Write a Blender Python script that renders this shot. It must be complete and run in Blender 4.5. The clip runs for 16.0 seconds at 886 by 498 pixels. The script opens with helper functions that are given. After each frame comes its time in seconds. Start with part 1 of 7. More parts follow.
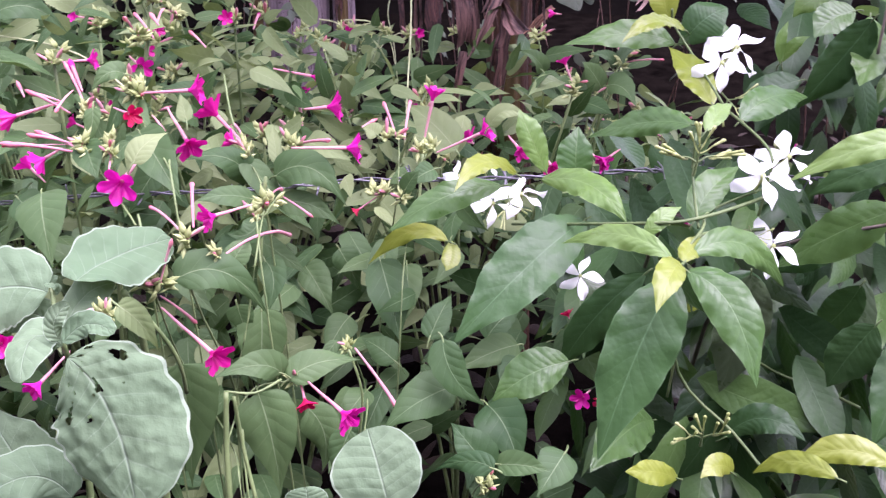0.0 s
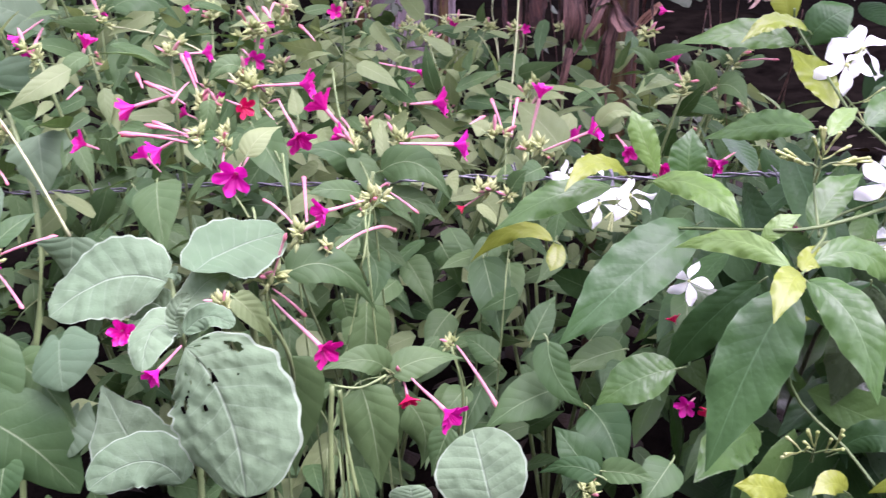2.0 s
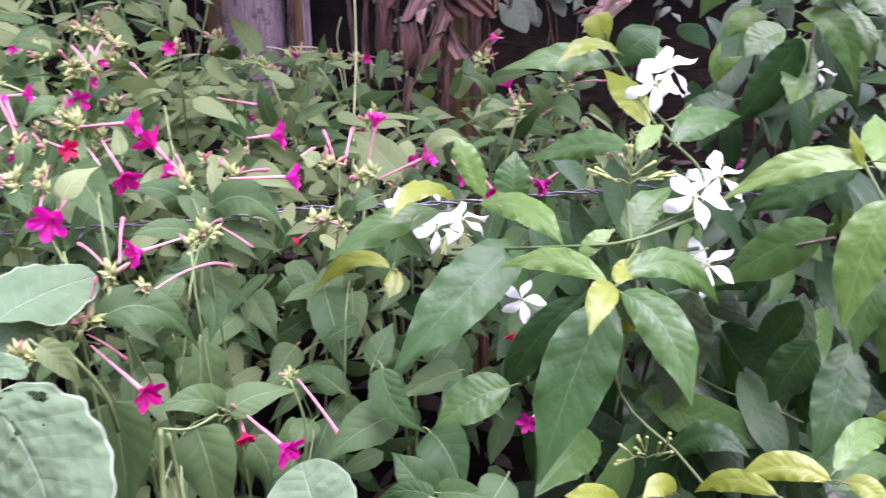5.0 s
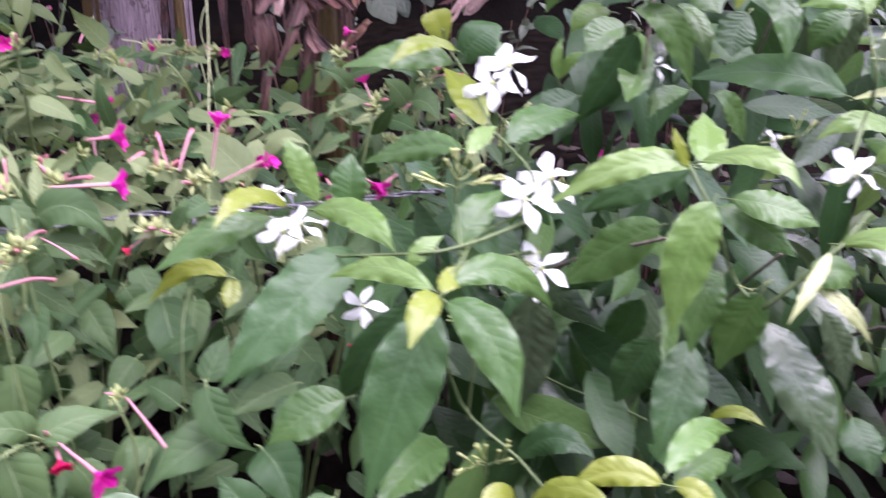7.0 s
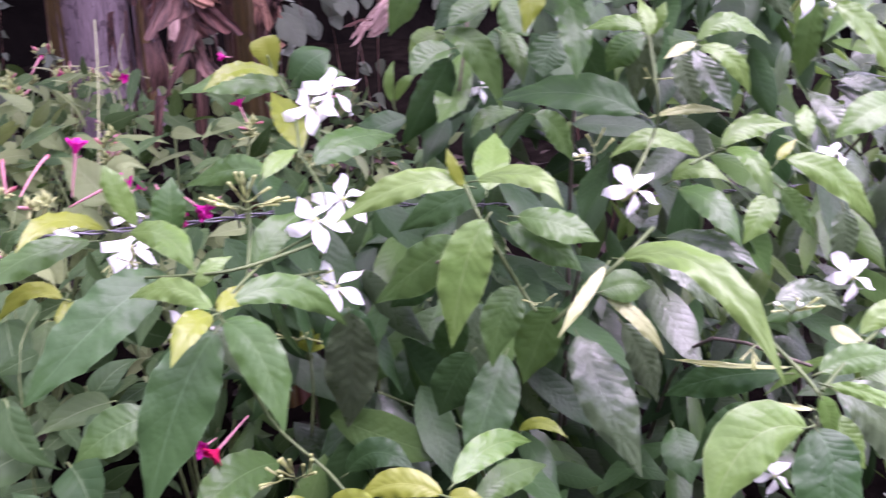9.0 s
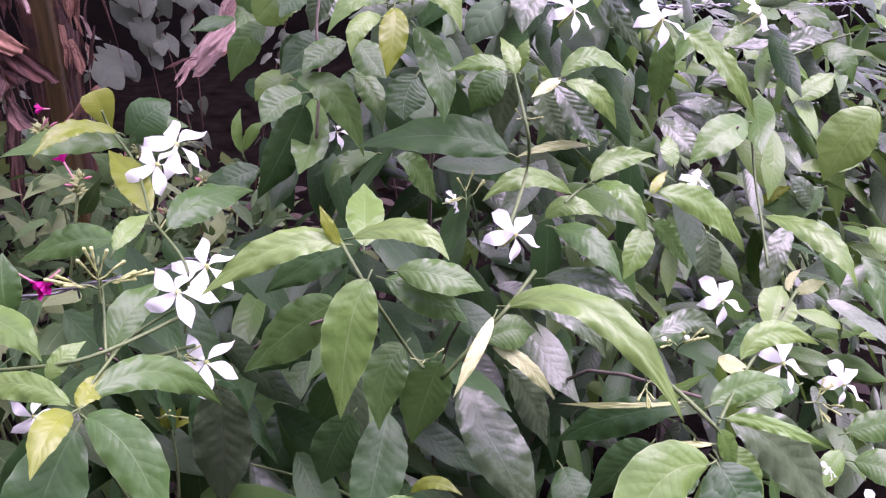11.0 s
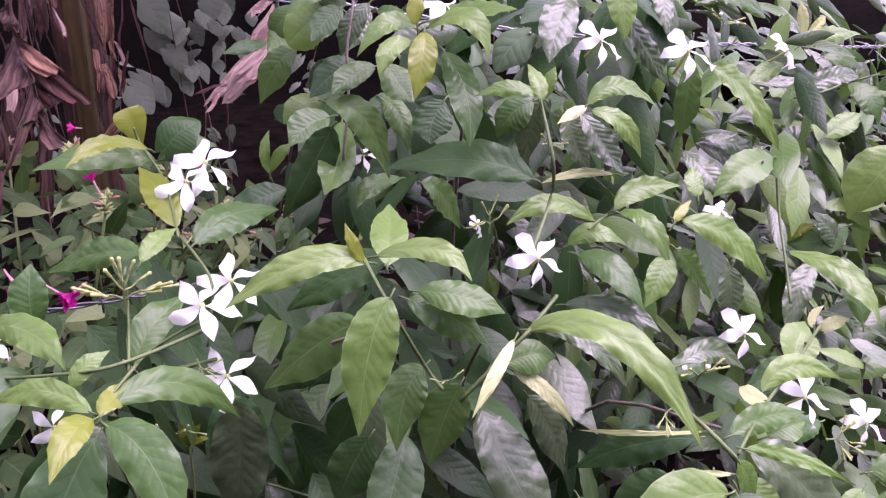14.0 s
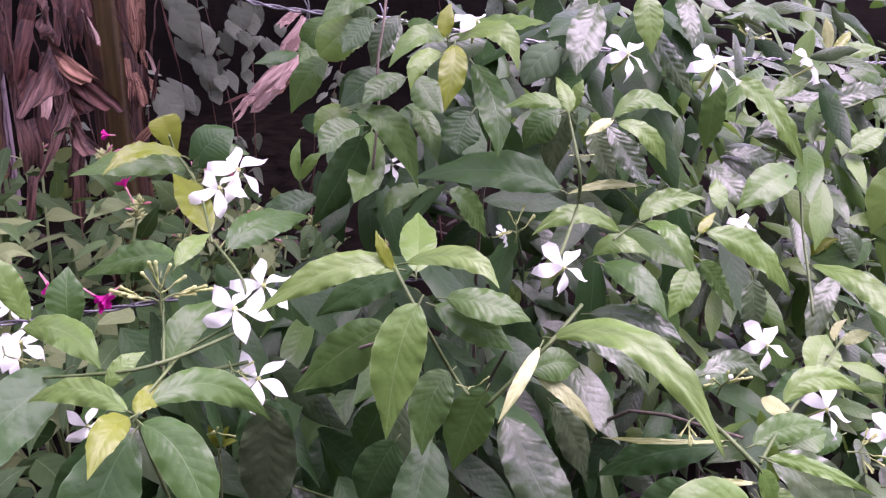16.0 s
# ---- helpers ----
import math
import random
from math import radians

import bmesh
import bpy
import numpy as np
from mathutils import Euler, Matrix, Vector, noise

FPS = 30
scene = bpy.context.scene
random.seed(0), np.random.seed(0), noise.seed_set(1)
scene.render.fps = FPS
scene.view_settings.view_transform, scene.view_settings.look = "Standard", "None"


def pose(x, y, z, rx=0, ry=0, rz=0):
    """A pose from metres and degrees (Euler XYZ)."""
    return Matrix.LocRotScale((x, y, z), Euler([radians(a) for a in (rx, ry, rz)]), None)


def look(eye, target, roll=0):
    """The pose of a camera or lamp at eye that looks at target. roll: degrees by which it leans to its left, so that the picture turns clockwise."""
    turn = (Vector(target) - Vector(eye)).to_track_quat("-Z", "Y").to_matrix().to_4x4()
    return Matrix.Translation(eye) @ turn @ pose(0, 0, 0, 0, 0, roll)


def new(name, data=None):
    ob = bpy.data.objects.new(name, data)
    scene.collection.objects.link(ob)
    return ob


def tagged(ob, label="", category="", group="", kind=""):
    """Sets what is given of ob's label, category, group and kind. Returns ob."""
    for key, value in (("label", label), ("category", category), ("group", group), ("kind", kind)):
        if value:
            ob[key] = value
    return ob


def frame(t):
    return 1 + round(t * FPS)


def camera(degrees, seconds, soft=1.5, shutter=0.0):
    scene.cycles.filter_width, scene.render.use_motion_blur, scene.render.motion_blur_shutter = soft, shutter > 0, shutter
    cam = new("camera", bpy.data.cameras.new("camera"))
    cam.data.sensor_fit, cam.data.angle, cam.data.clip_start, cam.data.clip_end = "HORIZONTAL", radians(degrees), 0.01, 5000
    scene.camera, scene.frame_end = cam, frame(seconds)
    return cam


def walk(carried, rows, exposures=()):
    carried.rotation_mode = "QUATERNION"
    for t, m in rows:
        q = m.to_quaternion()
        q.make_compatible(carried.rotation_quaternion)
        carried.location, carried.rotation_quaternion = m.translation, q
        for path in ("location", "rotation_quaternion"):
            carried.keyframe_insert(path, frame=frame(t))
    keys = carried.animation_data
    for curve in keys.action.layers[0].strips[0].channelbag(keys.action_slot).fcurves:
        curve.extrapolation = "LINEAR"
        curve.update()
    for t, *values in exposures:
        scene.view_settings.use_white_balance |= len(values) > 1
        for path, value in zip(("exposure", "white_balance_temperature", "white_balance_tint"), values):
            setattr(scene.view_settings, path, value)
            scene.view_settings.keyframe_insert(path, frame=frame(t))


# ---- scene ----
cam = camera(48.0, 16.0, 1.25, 0.6)
PATH = [
    (0, 0.0000, 0.0000, 1.3000, 66.00, -0.27, 0.12),
    (0.5, -0.0021, 0.0073, 1.3005, 65.89, -0.75, 1.28),
    (1, -0.0011, 0.0105, 1.3018, 66.08, -0.58, 1.69),
    (1.5, -0.0043, 0.0115, 1.3014, 65.82, 0.21, 3.07),
    (2, -0.0157, 0.0071, 1.3014, 65.65, 0.21, 5.55),
    (2.5, -0.0157, 0.0036, 1.3041, 66.45, 0.87, 7.03),
    (3, -0.0154, 0.0067, 1.3031, 67.06, 1.03, 7.11),
    (3.5, -0.0154, 0.0049, 1.3038, 67.03, 0.95, 7.35),
    (4, -0.0092, 0.0024, 1.3042, 67.16, 1.13, 6.25),
    (4.5, 0.0086, 0.0021, 1.3036, 66.86, 0.83, 1.91),
    (4.7, 0.0176, 0.0023, 1.3035, 67.21, 0.50, 0.02),
    (6.8, 0.0638, 0.0301, 1.3109, 66.90, 0.67, -7.51),
    (7, 0.0959, 0.0330, 1.3109, 66.31, -0.35, -7.69),
    (7.5, 0.1558, 0.0314, 1.3164, 64.91, -0.96, -7.78),
    (8, 0.1955, 0.0216, 1.3214, 65.15, -0.60, -6.62),
    (8.5, 0.2259, -0.0025, 1.3208, 65.88, -0.20, -5.26),
    (9, 0.2726, -0.0145, 1.3224, 67.28, 0.61, -7.79),
    (9.5, 0.2884, -0.0061, 1.3227, 65.92, 0.96, -11.84),
    (10, 0.2710, 0.0193, 1.3316, 67.41, 1.52, -17.44),
    (10.2, 0.2591, 0.0281, 1.3355, 67.81, 1.26, -18.67),
    (12.3, 0.2325, 0.0564, 1.3231, 69.82, -0.24, -17.96),
    (12.5, 0.2336, 0.0562, 1.3229, 70.30, -0.80, -17.96),
    (13, 0.2370, 0.0519, 1.3233, 70.53, -1.29, -18.75),
    (13.5, 0.2384, 0.0467, 1.3214, 70.84, -0.96, -18.34),
    (14, 0.2341, 0.0413, 1.3203, 70.60, -0.24, -17.25),
    (14.5, 0.2294, 0.0334, 1.3242, 71.14, -0.69, -16.92),
    (15, 0.2249, 0.0285, 1.3249, 71.84, -0.87, -16.37),
    (15.5, 0.2228, 0.0255, 1.3250, 71.66, -0.61, -16.40),
    (16, 0.2229, 0.0278, 1.3232, 71.23, -0.59, -15.93),
]
walk(cam, [(t, pose(x, y, z, rx, ry, rz)) for t, x, y, z, rx, ry, rz in PATH], [(0.0, 2.48, 5800, 53), (3.5, 2.50, 5800, 53), (5.5, 2.50, 5790, 47), (7.0, 2.50, 5790, 50), (8.5, 2.46, 5810, 62), (10.0, 2.33, 5820, 68), (12.5, 2.11, 6010, 69), (16.0, 2.09, 6020, 66)])

# ---- light ----
world = bpy.data.worlds.new("world")
scene.world = world
world.use_nodes = True
wt = world.node_tree
sky = wt.nodes.new("ShaderNodeTexSky")
sky.sky_type, sky.sun_disc = "NISHITA", False
sky.sun_elevation, sky.sun_rotation = radians(73), radians(110)
sky.air_density, sky.dust_density = 1.0, 1.5
cloud = wt.nodes.new("ShaderNodeHueSaturation")
cloud.inputs["Saturation"].default_value = 0.2
wt.links.new(sky.outputs["Color"], cloud.inputs["Color"])
wt.links.new(cloud.outputs["Color"], wt.nodes["Background"].inputs["Color"])
wt.nodes["Background"].inputs["Strength"].default_value = 0.15
sun = new("sun", bpy.data.lights.new("sun", "SUN"))
sun.data.energy, sun.data.angle, sun.data.color = 2.0, radians(60), (1.0, 0.96, 0.9)
sun.matrix_world = look((1.9, -0.7, 6.6), (0, 0, 0))


# ---- materials ----
def nodes_of(name):
    m = bpy.data.materials.new(name)
    m.use_nodes = True
    t = m.node_tree
    return m, t, t.nodes["Principled BSDF"]


def add(t, kind, **inputs):
    n = t.nodes.new(kind)
    for k, v in inputs.items():
        n.inputs[k.replace("_", " ")].default_value = v
    return n


def math_node(t, op, a, b=None, c=None):
    n = t.nodes.new("ShaderNodeMath")
    n.operation = op
    for i, v in enumerate((a, b, c)):
        if v is None:
            continue
        if isinstance(v, (int, float)):
            n.inputs[i].default_value = v
        else:
            t.links.new(v, n.inputs[i])
    return n.outputs[0]


def mix_colour(t, f, a, b, blend="MIX"):
    n = t.nodes.new("ShaderNodeMix")
    n.data_type, n.blend_type = "RGBA", blend
    for sock, v in ((n.inputs["Factor"], f), (n.inputs["A"], a), (n.inputs["B"], b)):
        if isinstance(v, (int, float)):
            sock.default_value = v
        elif isinstance(v, tuple):
            sock.default_value = (*v, 1.0) if len(v) == 3 else v
        else:
            t.links.new(v, sock)
    return n.outputs["Result"]


def world_noise(t, scale, detail=3.0, rough=0.55):
    g = t.nodes.new("ShaderNodeNewGeometry")
    n = add(t, "ShaderNodeTexNoise", Scale=scale, Detail=detail, Roughness=rough)
    t.links.new(g.outputs["Position"], n.inputs["Vector"])
    return n.outputs["Fac"]


def leaf_material(name, low, high, vein, rough, spec, veins, slope, through_light=0.28, vein_amount=0.5, relief=0.35, spots=0.0, spot_colour=(0.16, 0.12, 0.05), rim=0.0, quilting=0.2, network=0.0, mesh=105.0, side_vein=0.3):
    """Leaf blade: two greens mixed leaf by leaf, a pale midrib and side veins, a quilted relief, light through the blade."""
    m, t, bsdf = nodes_of(name)
    L = t.links.new
    info = t.nodes.new("ShaderNodeObjectInfo")
    geo = t.nodes.new("ShaderNodeNewGeometry")
    rnd = math_node(t, "FRACT", math_node(t, "ADD", info.outputs["Random"], geo.outputs["Random Per Island"]))
    blotch = world_noise(t, 26.0, 3.0)
    f = math_node(t, "ADD", math_node(t, "MULTIPLY", rnd, 0.75), math_node(t, "MULTIPLY_ADD", blotch, 0.7, -0.22))
    clampn = t.nodes.new("ShaderNodeClamp")
    L(f, clampn.inputs["Value"])
    col = mix_colour(t, clampn.outputs[0], low, high)
    uv = t.nodes.new("ShaderNodeTexCoord")
    sep = t.nodes.new("ShaderNodeSeparateXYZ")
    L(uv.outputs["UV"], sep.inputs[0])
    au = math_node(t, "ABSOLUTE", math_node(t, "MULTIPLY_ADD", sep.outputs["X"], 2.0, -1.0))
    v = sep.outputs["Y"]
    mid = math_node(t, "SUBTRACT", 1.0, math_node(t, "SMOOTH_MIN", math_node(t, "DIVIDE", au, 0.036), 1.0, 0.4))
    wob = math_node(t, "MULTIPLY_ADD", world_noise(t, 40.0, 1.0), 0.5, -0.25)
    ph = math_node(t, "ADD", math_node(t, "MULTIPLY_ADD", v, float(veins), math_node(t, "MULTIPLY", math_node(t, "POWER", au, 0.8), -slope)), wob)
    tri = math_node(t, "PINGPONG", ph, 0.5)
    side = math_node(t, "MULTIPLY", math_node(t, "LESS_THAN", tri, 0.035), math_node(t, "SUBTRACT", 1.0, au))
    vn = math_node(t, "MINIMUM", math_node(t, "ADD", mid, math_node(t, "MULTIPLY", side, side_vein)), 1.0)
    col = mix_colour(t, math_node(t, "MULTIPLY", vn, vein_amount), col, vein)
    if rim:
        col = mix_colour(t, math_node(t, "MULTIPLY", math_node(t, "GREATER_THAN", au, 0.955), rim), col, vein)
    if spots:
        sp = math_node(t, "GREATER_THAN", world_noise(t, 95.0, 2.0, 0.6), 1.0 - spots)
        col = mix_colour(t, math_node(t, "MULTIPLY", sp, 0.8), col, spot_colour)
    L(col, bsdf.inputs["Base Color"])
    L(math_node(t, "MULTIPLY_ADD", world_noise(t, 60.0, 2.0), 0.25, rough - 0.12), bsdf.inputs["Roughness"])
    bsdf.inputs["Specular IOR Level"].default_value = spec
    quilt = math_node(t, "ADD", math_node(t, "MULTIPLY", math_node(t, "SINE", math_node(t, "MULTIPLY", tri, 3.14159)), math_node(t, "MULTIPLY_ADD", world_noise(t, 30.0, 1.0), 1.2, quilting)), math_node(t, "ADD", math_node(t, "MULTIPLY", world_noise(t, 260.0, 2.0), 0.5), math_node(t, "MULTIPLY", world_noise(t, 60.0, 2.0), 0.55)))
    quilt = math_node(t, "SUBTRACT", quilt, math_node(t, "MULTIPLY", mid, 0.8))
    if network:
        cells = add(t, "ShaderNodeTexVoronoi", Scale=mesh)
        cells.feature = "SMOOTH_F1"
        L(geo.outputs["Position"], cells.inputs["Vector"])
        quilt = math_node(t, "SUBTRACT", quilt, math_node(t, "MULTIPLY", cells.outputs["Distance"], network))
    bump = add(t, "ShaderNodeBump", Strength=relief, Distance=0.002)
    L(quilt, bump.inputs["Height"])
    L(bump.outputs["Normal"], bsdf.inputs["Normal"])
    tr = t.nodes.new("ShaderNodeBsdfTranslucent")
    L(mix_colour(t, 0.55, col, (min(1, high[0] * 1.5), min(1, high[1] * 1.6), high[2] * 0.7)), tr.inputs["Color"])
    ms = t.nodes.new("ShaderNodeMixShader")
    ms.inputs[0].default_value = through_light
    L(bsdf.outputs[0], ms.inputs[1])
    L(tr.outputs[0], ms.inputs[2])
    L(ms.outputs[0], t.nodes["Material Output"].inputs["Surface"])
    return m


def petal_material(name, low, high, rough=0.55, through_light=0.35):
    m, t, bsdf = nodes_of(name)
    info = t.nodes.new("ShaderNodeObjectInfo")
    f = math_node(t, "ADD", math_node(t, "MULTIPLY", info.outputs["Random"], 0.6), math_node(t, "MULTIPLY_ADD", world_noise(t, 120.0, 2.0), 0.8, -0.2))
    col = mix_colour(t, f, low, high)
    t.links.new(col, bsdf.inputs["Base Color"])
    bsdf.inputs["Roughness"].default_value = rough
    bump = add(t, "ShaderNodeBump", Strength=0.25, Distance=0.001)
    t.links.new(world_noise(t, 400.0, 2.0), bump.inputs["Height"])
    t.links.new(bump.outputs["Normal"], bsdf.inputs["Normal"])
    tr = t.nodes.new("ShaderNodeBsdfTranslucent")
    t.links.new(col, tr.inputs["Color"])
    ms = t.nodes.new("ShaderNodeMixShader")
    ms.inputs[0].default_value = through_light
    t.links.new(bsdf.outputs[0], ms.inputs[1])
    t.links.new(tr.outputs[0], ms.inputs[2])
    t.links.new(ms.outputs[0], t.nodes["Material Output"].inputs["Surface"])
    return m


def rough_material(name, low, high, scale, rough=0.8, relief=0.5, distance=0.004, stretch=(1, 1, 1), dark=None, metal=0.0, spec=0.4):
    """Stems, soil, dead leaf, wire: two tones on a stretched grain, with stains."""
    m, t, bsdf = nodes_of(name)
    tc = t.nodes.new("ShaderNodeTexCoord")
    mp = t.nodes.new("ShaderNodeMapping")
    mp.inputs["Scale"].default_value = stretch
    t.links.new(tc.outputs["Object"], mp.inputs["Vector"])
    n = add(t, "ShaderNodeTexNoise", Scale=scale, Detail=5.0, Roughness=0.62)
    t.links.new(mp.outputs[0], n.inputs["Vector"])
    ramp = math_node(t, "MULTIPLY_ADD", n.outputs["Fac"], 2.4, -0.7)
    c = t.nodes.new("ShaderNodeClamp")
    t.links.new(ramp, c.inputs["Value"])
    col = mix_colour(t, c.outputs[0], low, high)
    if dark:
        st = math_node(t, "GREATER_THAN", world_noise(t, 14.0, 4.0, 0.7), 0.58)
        col = mix_colour(t, math_node(t, "MULTIPLY", st, 0.6), col, dark)
    t.links.new(col, bsdf.inputs["Base Color"])
    bsdf.inputs["Roughness"].default_value = rough
    bsdf.inputs["Metallic"].default_value = metal
    bsdf.inputs["Specular IOR Level"].default_value = spec
    bump = add(t, "ShaderNodeBump", Strength=relief, Distance=distance)
    t.links.new(n.outputs["Fac"], bump.inputs["Height"])
    t.links.new(bump.outputs["Normal"], bsdf.inputs["Normal"])
    return m


M = {
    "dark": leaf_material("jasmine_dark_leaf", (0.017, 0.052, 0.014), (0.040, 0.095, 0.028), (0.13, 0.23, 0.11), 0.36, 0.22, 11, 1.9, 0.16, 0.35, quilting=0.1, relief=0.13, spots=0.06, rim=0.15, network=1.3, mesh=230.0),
    # darker green copy that carries the shade inside the bush
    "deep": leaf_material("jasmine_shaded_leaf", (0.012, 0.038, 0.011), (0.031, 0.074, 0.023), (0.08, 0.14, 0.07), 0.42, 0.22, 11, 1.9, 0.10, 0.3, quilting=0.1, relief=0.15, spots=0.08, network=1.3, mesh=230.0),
    "mid": leaf_material("jasmine_green_leaf", (0.033, 0.090, 0.021), (0.082, 0.162, 0.041), (0.20, 0.32, 0.13), 0.32, 0.32, 11, 1.9, 0.22, 0.35, quilting=0.08, relief=0.14, spots=0.05, rim=0.2, network=1.3, mesh=230.0),
    "light": leaf_material("jasmine_light_leaf", (0.074, 0.166, 0.033), (0.150, 0.252, 0.062), (0.33, 0.43, 0.20), 0.31, 0.36, 11, 1.9, 0.26, 0.32, quilting=0.08, relief=0.14, spots=0.03, rim=0.2, network=1.3, mesh=230.0),
    "young": leaf_material("jasmine_young_leaf", (0.128, 0.190, 0.016), (0.205, 0.255, 0.030), (0.40, 0.46, 0.14), 0.38, 0.5, 11, 1.9, 0.3, 0.3, quilting=0.1, relief=0.11, spots=0.03),
    "pale": leaf_material("jasmine_pale_leaf", (0.31, 0.385, 0.14), (0.45, 0.505, 0.235), (0.54, 0.57, 0.36), 0.4, 0.5, 11, 1.9, 0.26, 0.35, quilting=0.2, relief=0.15, spots=0.05),
    # sky sheen on green leaves put into a greyer base colour
    "silver": leaf_material("jasmine_sheen_leaf", (0.032, 0.066, 0.026), (0.082, 0.126, 0.058), (0.16, 0.21, 0.13), 0.3, 0.48, 11, 1.9, 0.1, 0.25, quilting=0.15, relief=0.16, spots=0.08, rim=0.15, network=1.3, mesh=230.0),
    "four": leaf_material("four_o_clock_leaf", (0.026, 0.068, 0.020), (0.074, 0.132, 0.044), (0.29, 0.38, 0.20), 0.55, 0.2, 7, 1.5, 0.22, 0.5, quilting=0.1, relief=0.2, spots=0.05, side_vein=0.2),
    # darker copy of the leaf above: shade on low leaves put into its colour
    "four_o": leaf_material("four_o_clock_shaded_leaf", (0.018, 0.054, 0.015), (0.050, 0.100, 0.031), (0.20, 0.29, 0.14), 0.55, 0.2, 7, 1.5, 0.22, 0.5, quilting=0.1, relief=0.2, spots=0.05, side_vein=0.2),
    # yellow-green young leaf, also used to paint haze on far plants
    "four_y": leaf_material("four_o_clock_young_hazed_leaf", (0.126, 0.186, 0.072), (0.208, 0.270, 0.112), (0.42, 0.48, 0.26), 0.55, 0.22, 7, 1.5, 0.28, 0.4, quilting=0.1, relief=0.2, spots=0.03, side_vein=0.2),
    "weed": leaf_material("felted_weed_leaf", (0.078, 0.142, 0.068), (0.134, 0.204, 0.108), (0.36, 0.45, 0.32), 0.75, 0.22, 8, 1.3, 0.2, 0.35, quilting=-0.3, network=2.4, side_vein=0.45, relief=0.5, spots=0.10, spot_colour=(0.30, 0.34, 0.17), rim=0.45),
    "heart": leaf_material("heart_vine_leaf", (0.055, 0.108, 0.050), (0.108, 0.165, 0.086), (0.23, 0.31, 0.18), 0.6, 0.2, 5, 1.2, 0.2, 0.35, relief=0.3, spots=0.04),
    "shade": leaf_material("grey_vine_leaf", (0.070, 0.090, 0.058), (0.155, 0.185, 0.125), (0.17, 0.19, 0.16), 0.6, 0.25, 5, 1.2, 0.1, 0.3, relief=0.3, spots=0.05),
    # fallen-leaf browns darkened to paint in the ground's shade
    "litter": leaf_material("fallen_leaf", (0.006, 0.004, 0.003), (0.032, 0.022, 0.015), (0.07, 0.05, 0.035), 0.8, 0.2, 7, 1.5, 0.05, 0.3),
    "back": leaf_material("background_leaf", (0.018, 0.045, 0.011), (0.045, 0.095, 0.022), (0.08, 0.13, 0.04), 0.55, 0.2, 7, 1.5, 0.15, 0.3),
}
WHITE = petal_material("white_petal", (0.88, 0.94, 0.84), (0.92, 0.96, 0.89))
MAGENTA = petal_material("magenta_petal", (0.52, 0.005, 0.16), (0.74, 0.018, 0.40), 0.5)
CRIMSON = petal_material("crimson_petal", (0.42, 0.002, 0.03), (0.66, 0.008, 0.10), 0.5)
PINK = petal_material("pink_tube", (0.58, 0.22, 0.28), (0.76, 0.44, 0.45), 0.5)
CORAL = petal_material("coral_bud", (0.56, 0.16, 0.20), (0.76, 0.34, 0.36), 0.5)
BRACT = petal_material("yellow_green_bract", (0.30, 0.38, 0.12), (0.47, 0.53, 0.23), 0.6)
BUD = petal_material("cream_green_bud", (0.34, 0.42, 0.12), (0.56, 0.62, 0.28), 0.45)
TWIG = rough_material("green_twig", (0.045, 0.085, 0.022), (0.115, 0.165, 0.055), 40, 0.6)
BARK = rough_material("grey_brown_bark", (0.09, 0.075, 0.055), (0.2, 0.17, 0.13), 55, 0.85, 0.8)
STEM = rough_material("pale_green_stem", (0.09, 0.14, 0.045), (0.18, 0.25, 0.09), 30, 0.55)
# soil set near black: the shade on it is in the colour
SOIL = rough_material("shade_black_soil", (0.0012, 0.001, 0.0009), (0.006, 0.005, 0.004), 9, 0.95, 1.0, 0.02, spec=0.0)
WIRE = rough_material("galvanised_wire", (0.07, 0.07, 0.078), (0.24, 0.24, 0.255), 120, 0.5, 0.4, 0.0008, metal=0.6)
# lit copy of the wire: sun on the upper strand put into its colour
WIRE_LIT = rough_material("sunlit_galvanised_wire", (0.22, 0.22, 0.24), (0.55, 0.55, 0.58), 120, 0.45, 0.4, 0.0008, metal=0.6)
RUST = rough_material("rusty_banana_sheath", (0.014, 0.006, 0.004), (0.105, 0.042, 0.020), 16, 0.7, 0.8, 0.006, (6, 6, 0.5), dark=(0.02, 0.01, 0.008))
SHEATH = rough_material("banana_sheath", (0.08, 0.06, 0.064), (0.25, 0.195, 0.205), 14, 0.7, 0.8, 0.006, (6, 6, 0.6), dark=(0.03, 0.02, 0.02))
OLIVE = rough_material("olive_banana_sheath", (0.045, 0.03, 0.008), (0.12, 0.075, 0.02), 14, 0.6, 0.6, 0.005, (6, 6, 0.5), dark=(0.05, 0.03, 0.015))
DEAD = rough_material("dry_brown_leaf", (0.020, 0.008, 0.005), (0.20, 0.098, 0.066), 18, 0.7, 0.8, 0.004, (8, 8, 0.7), dark=(0.03, 0.012, 0.009))


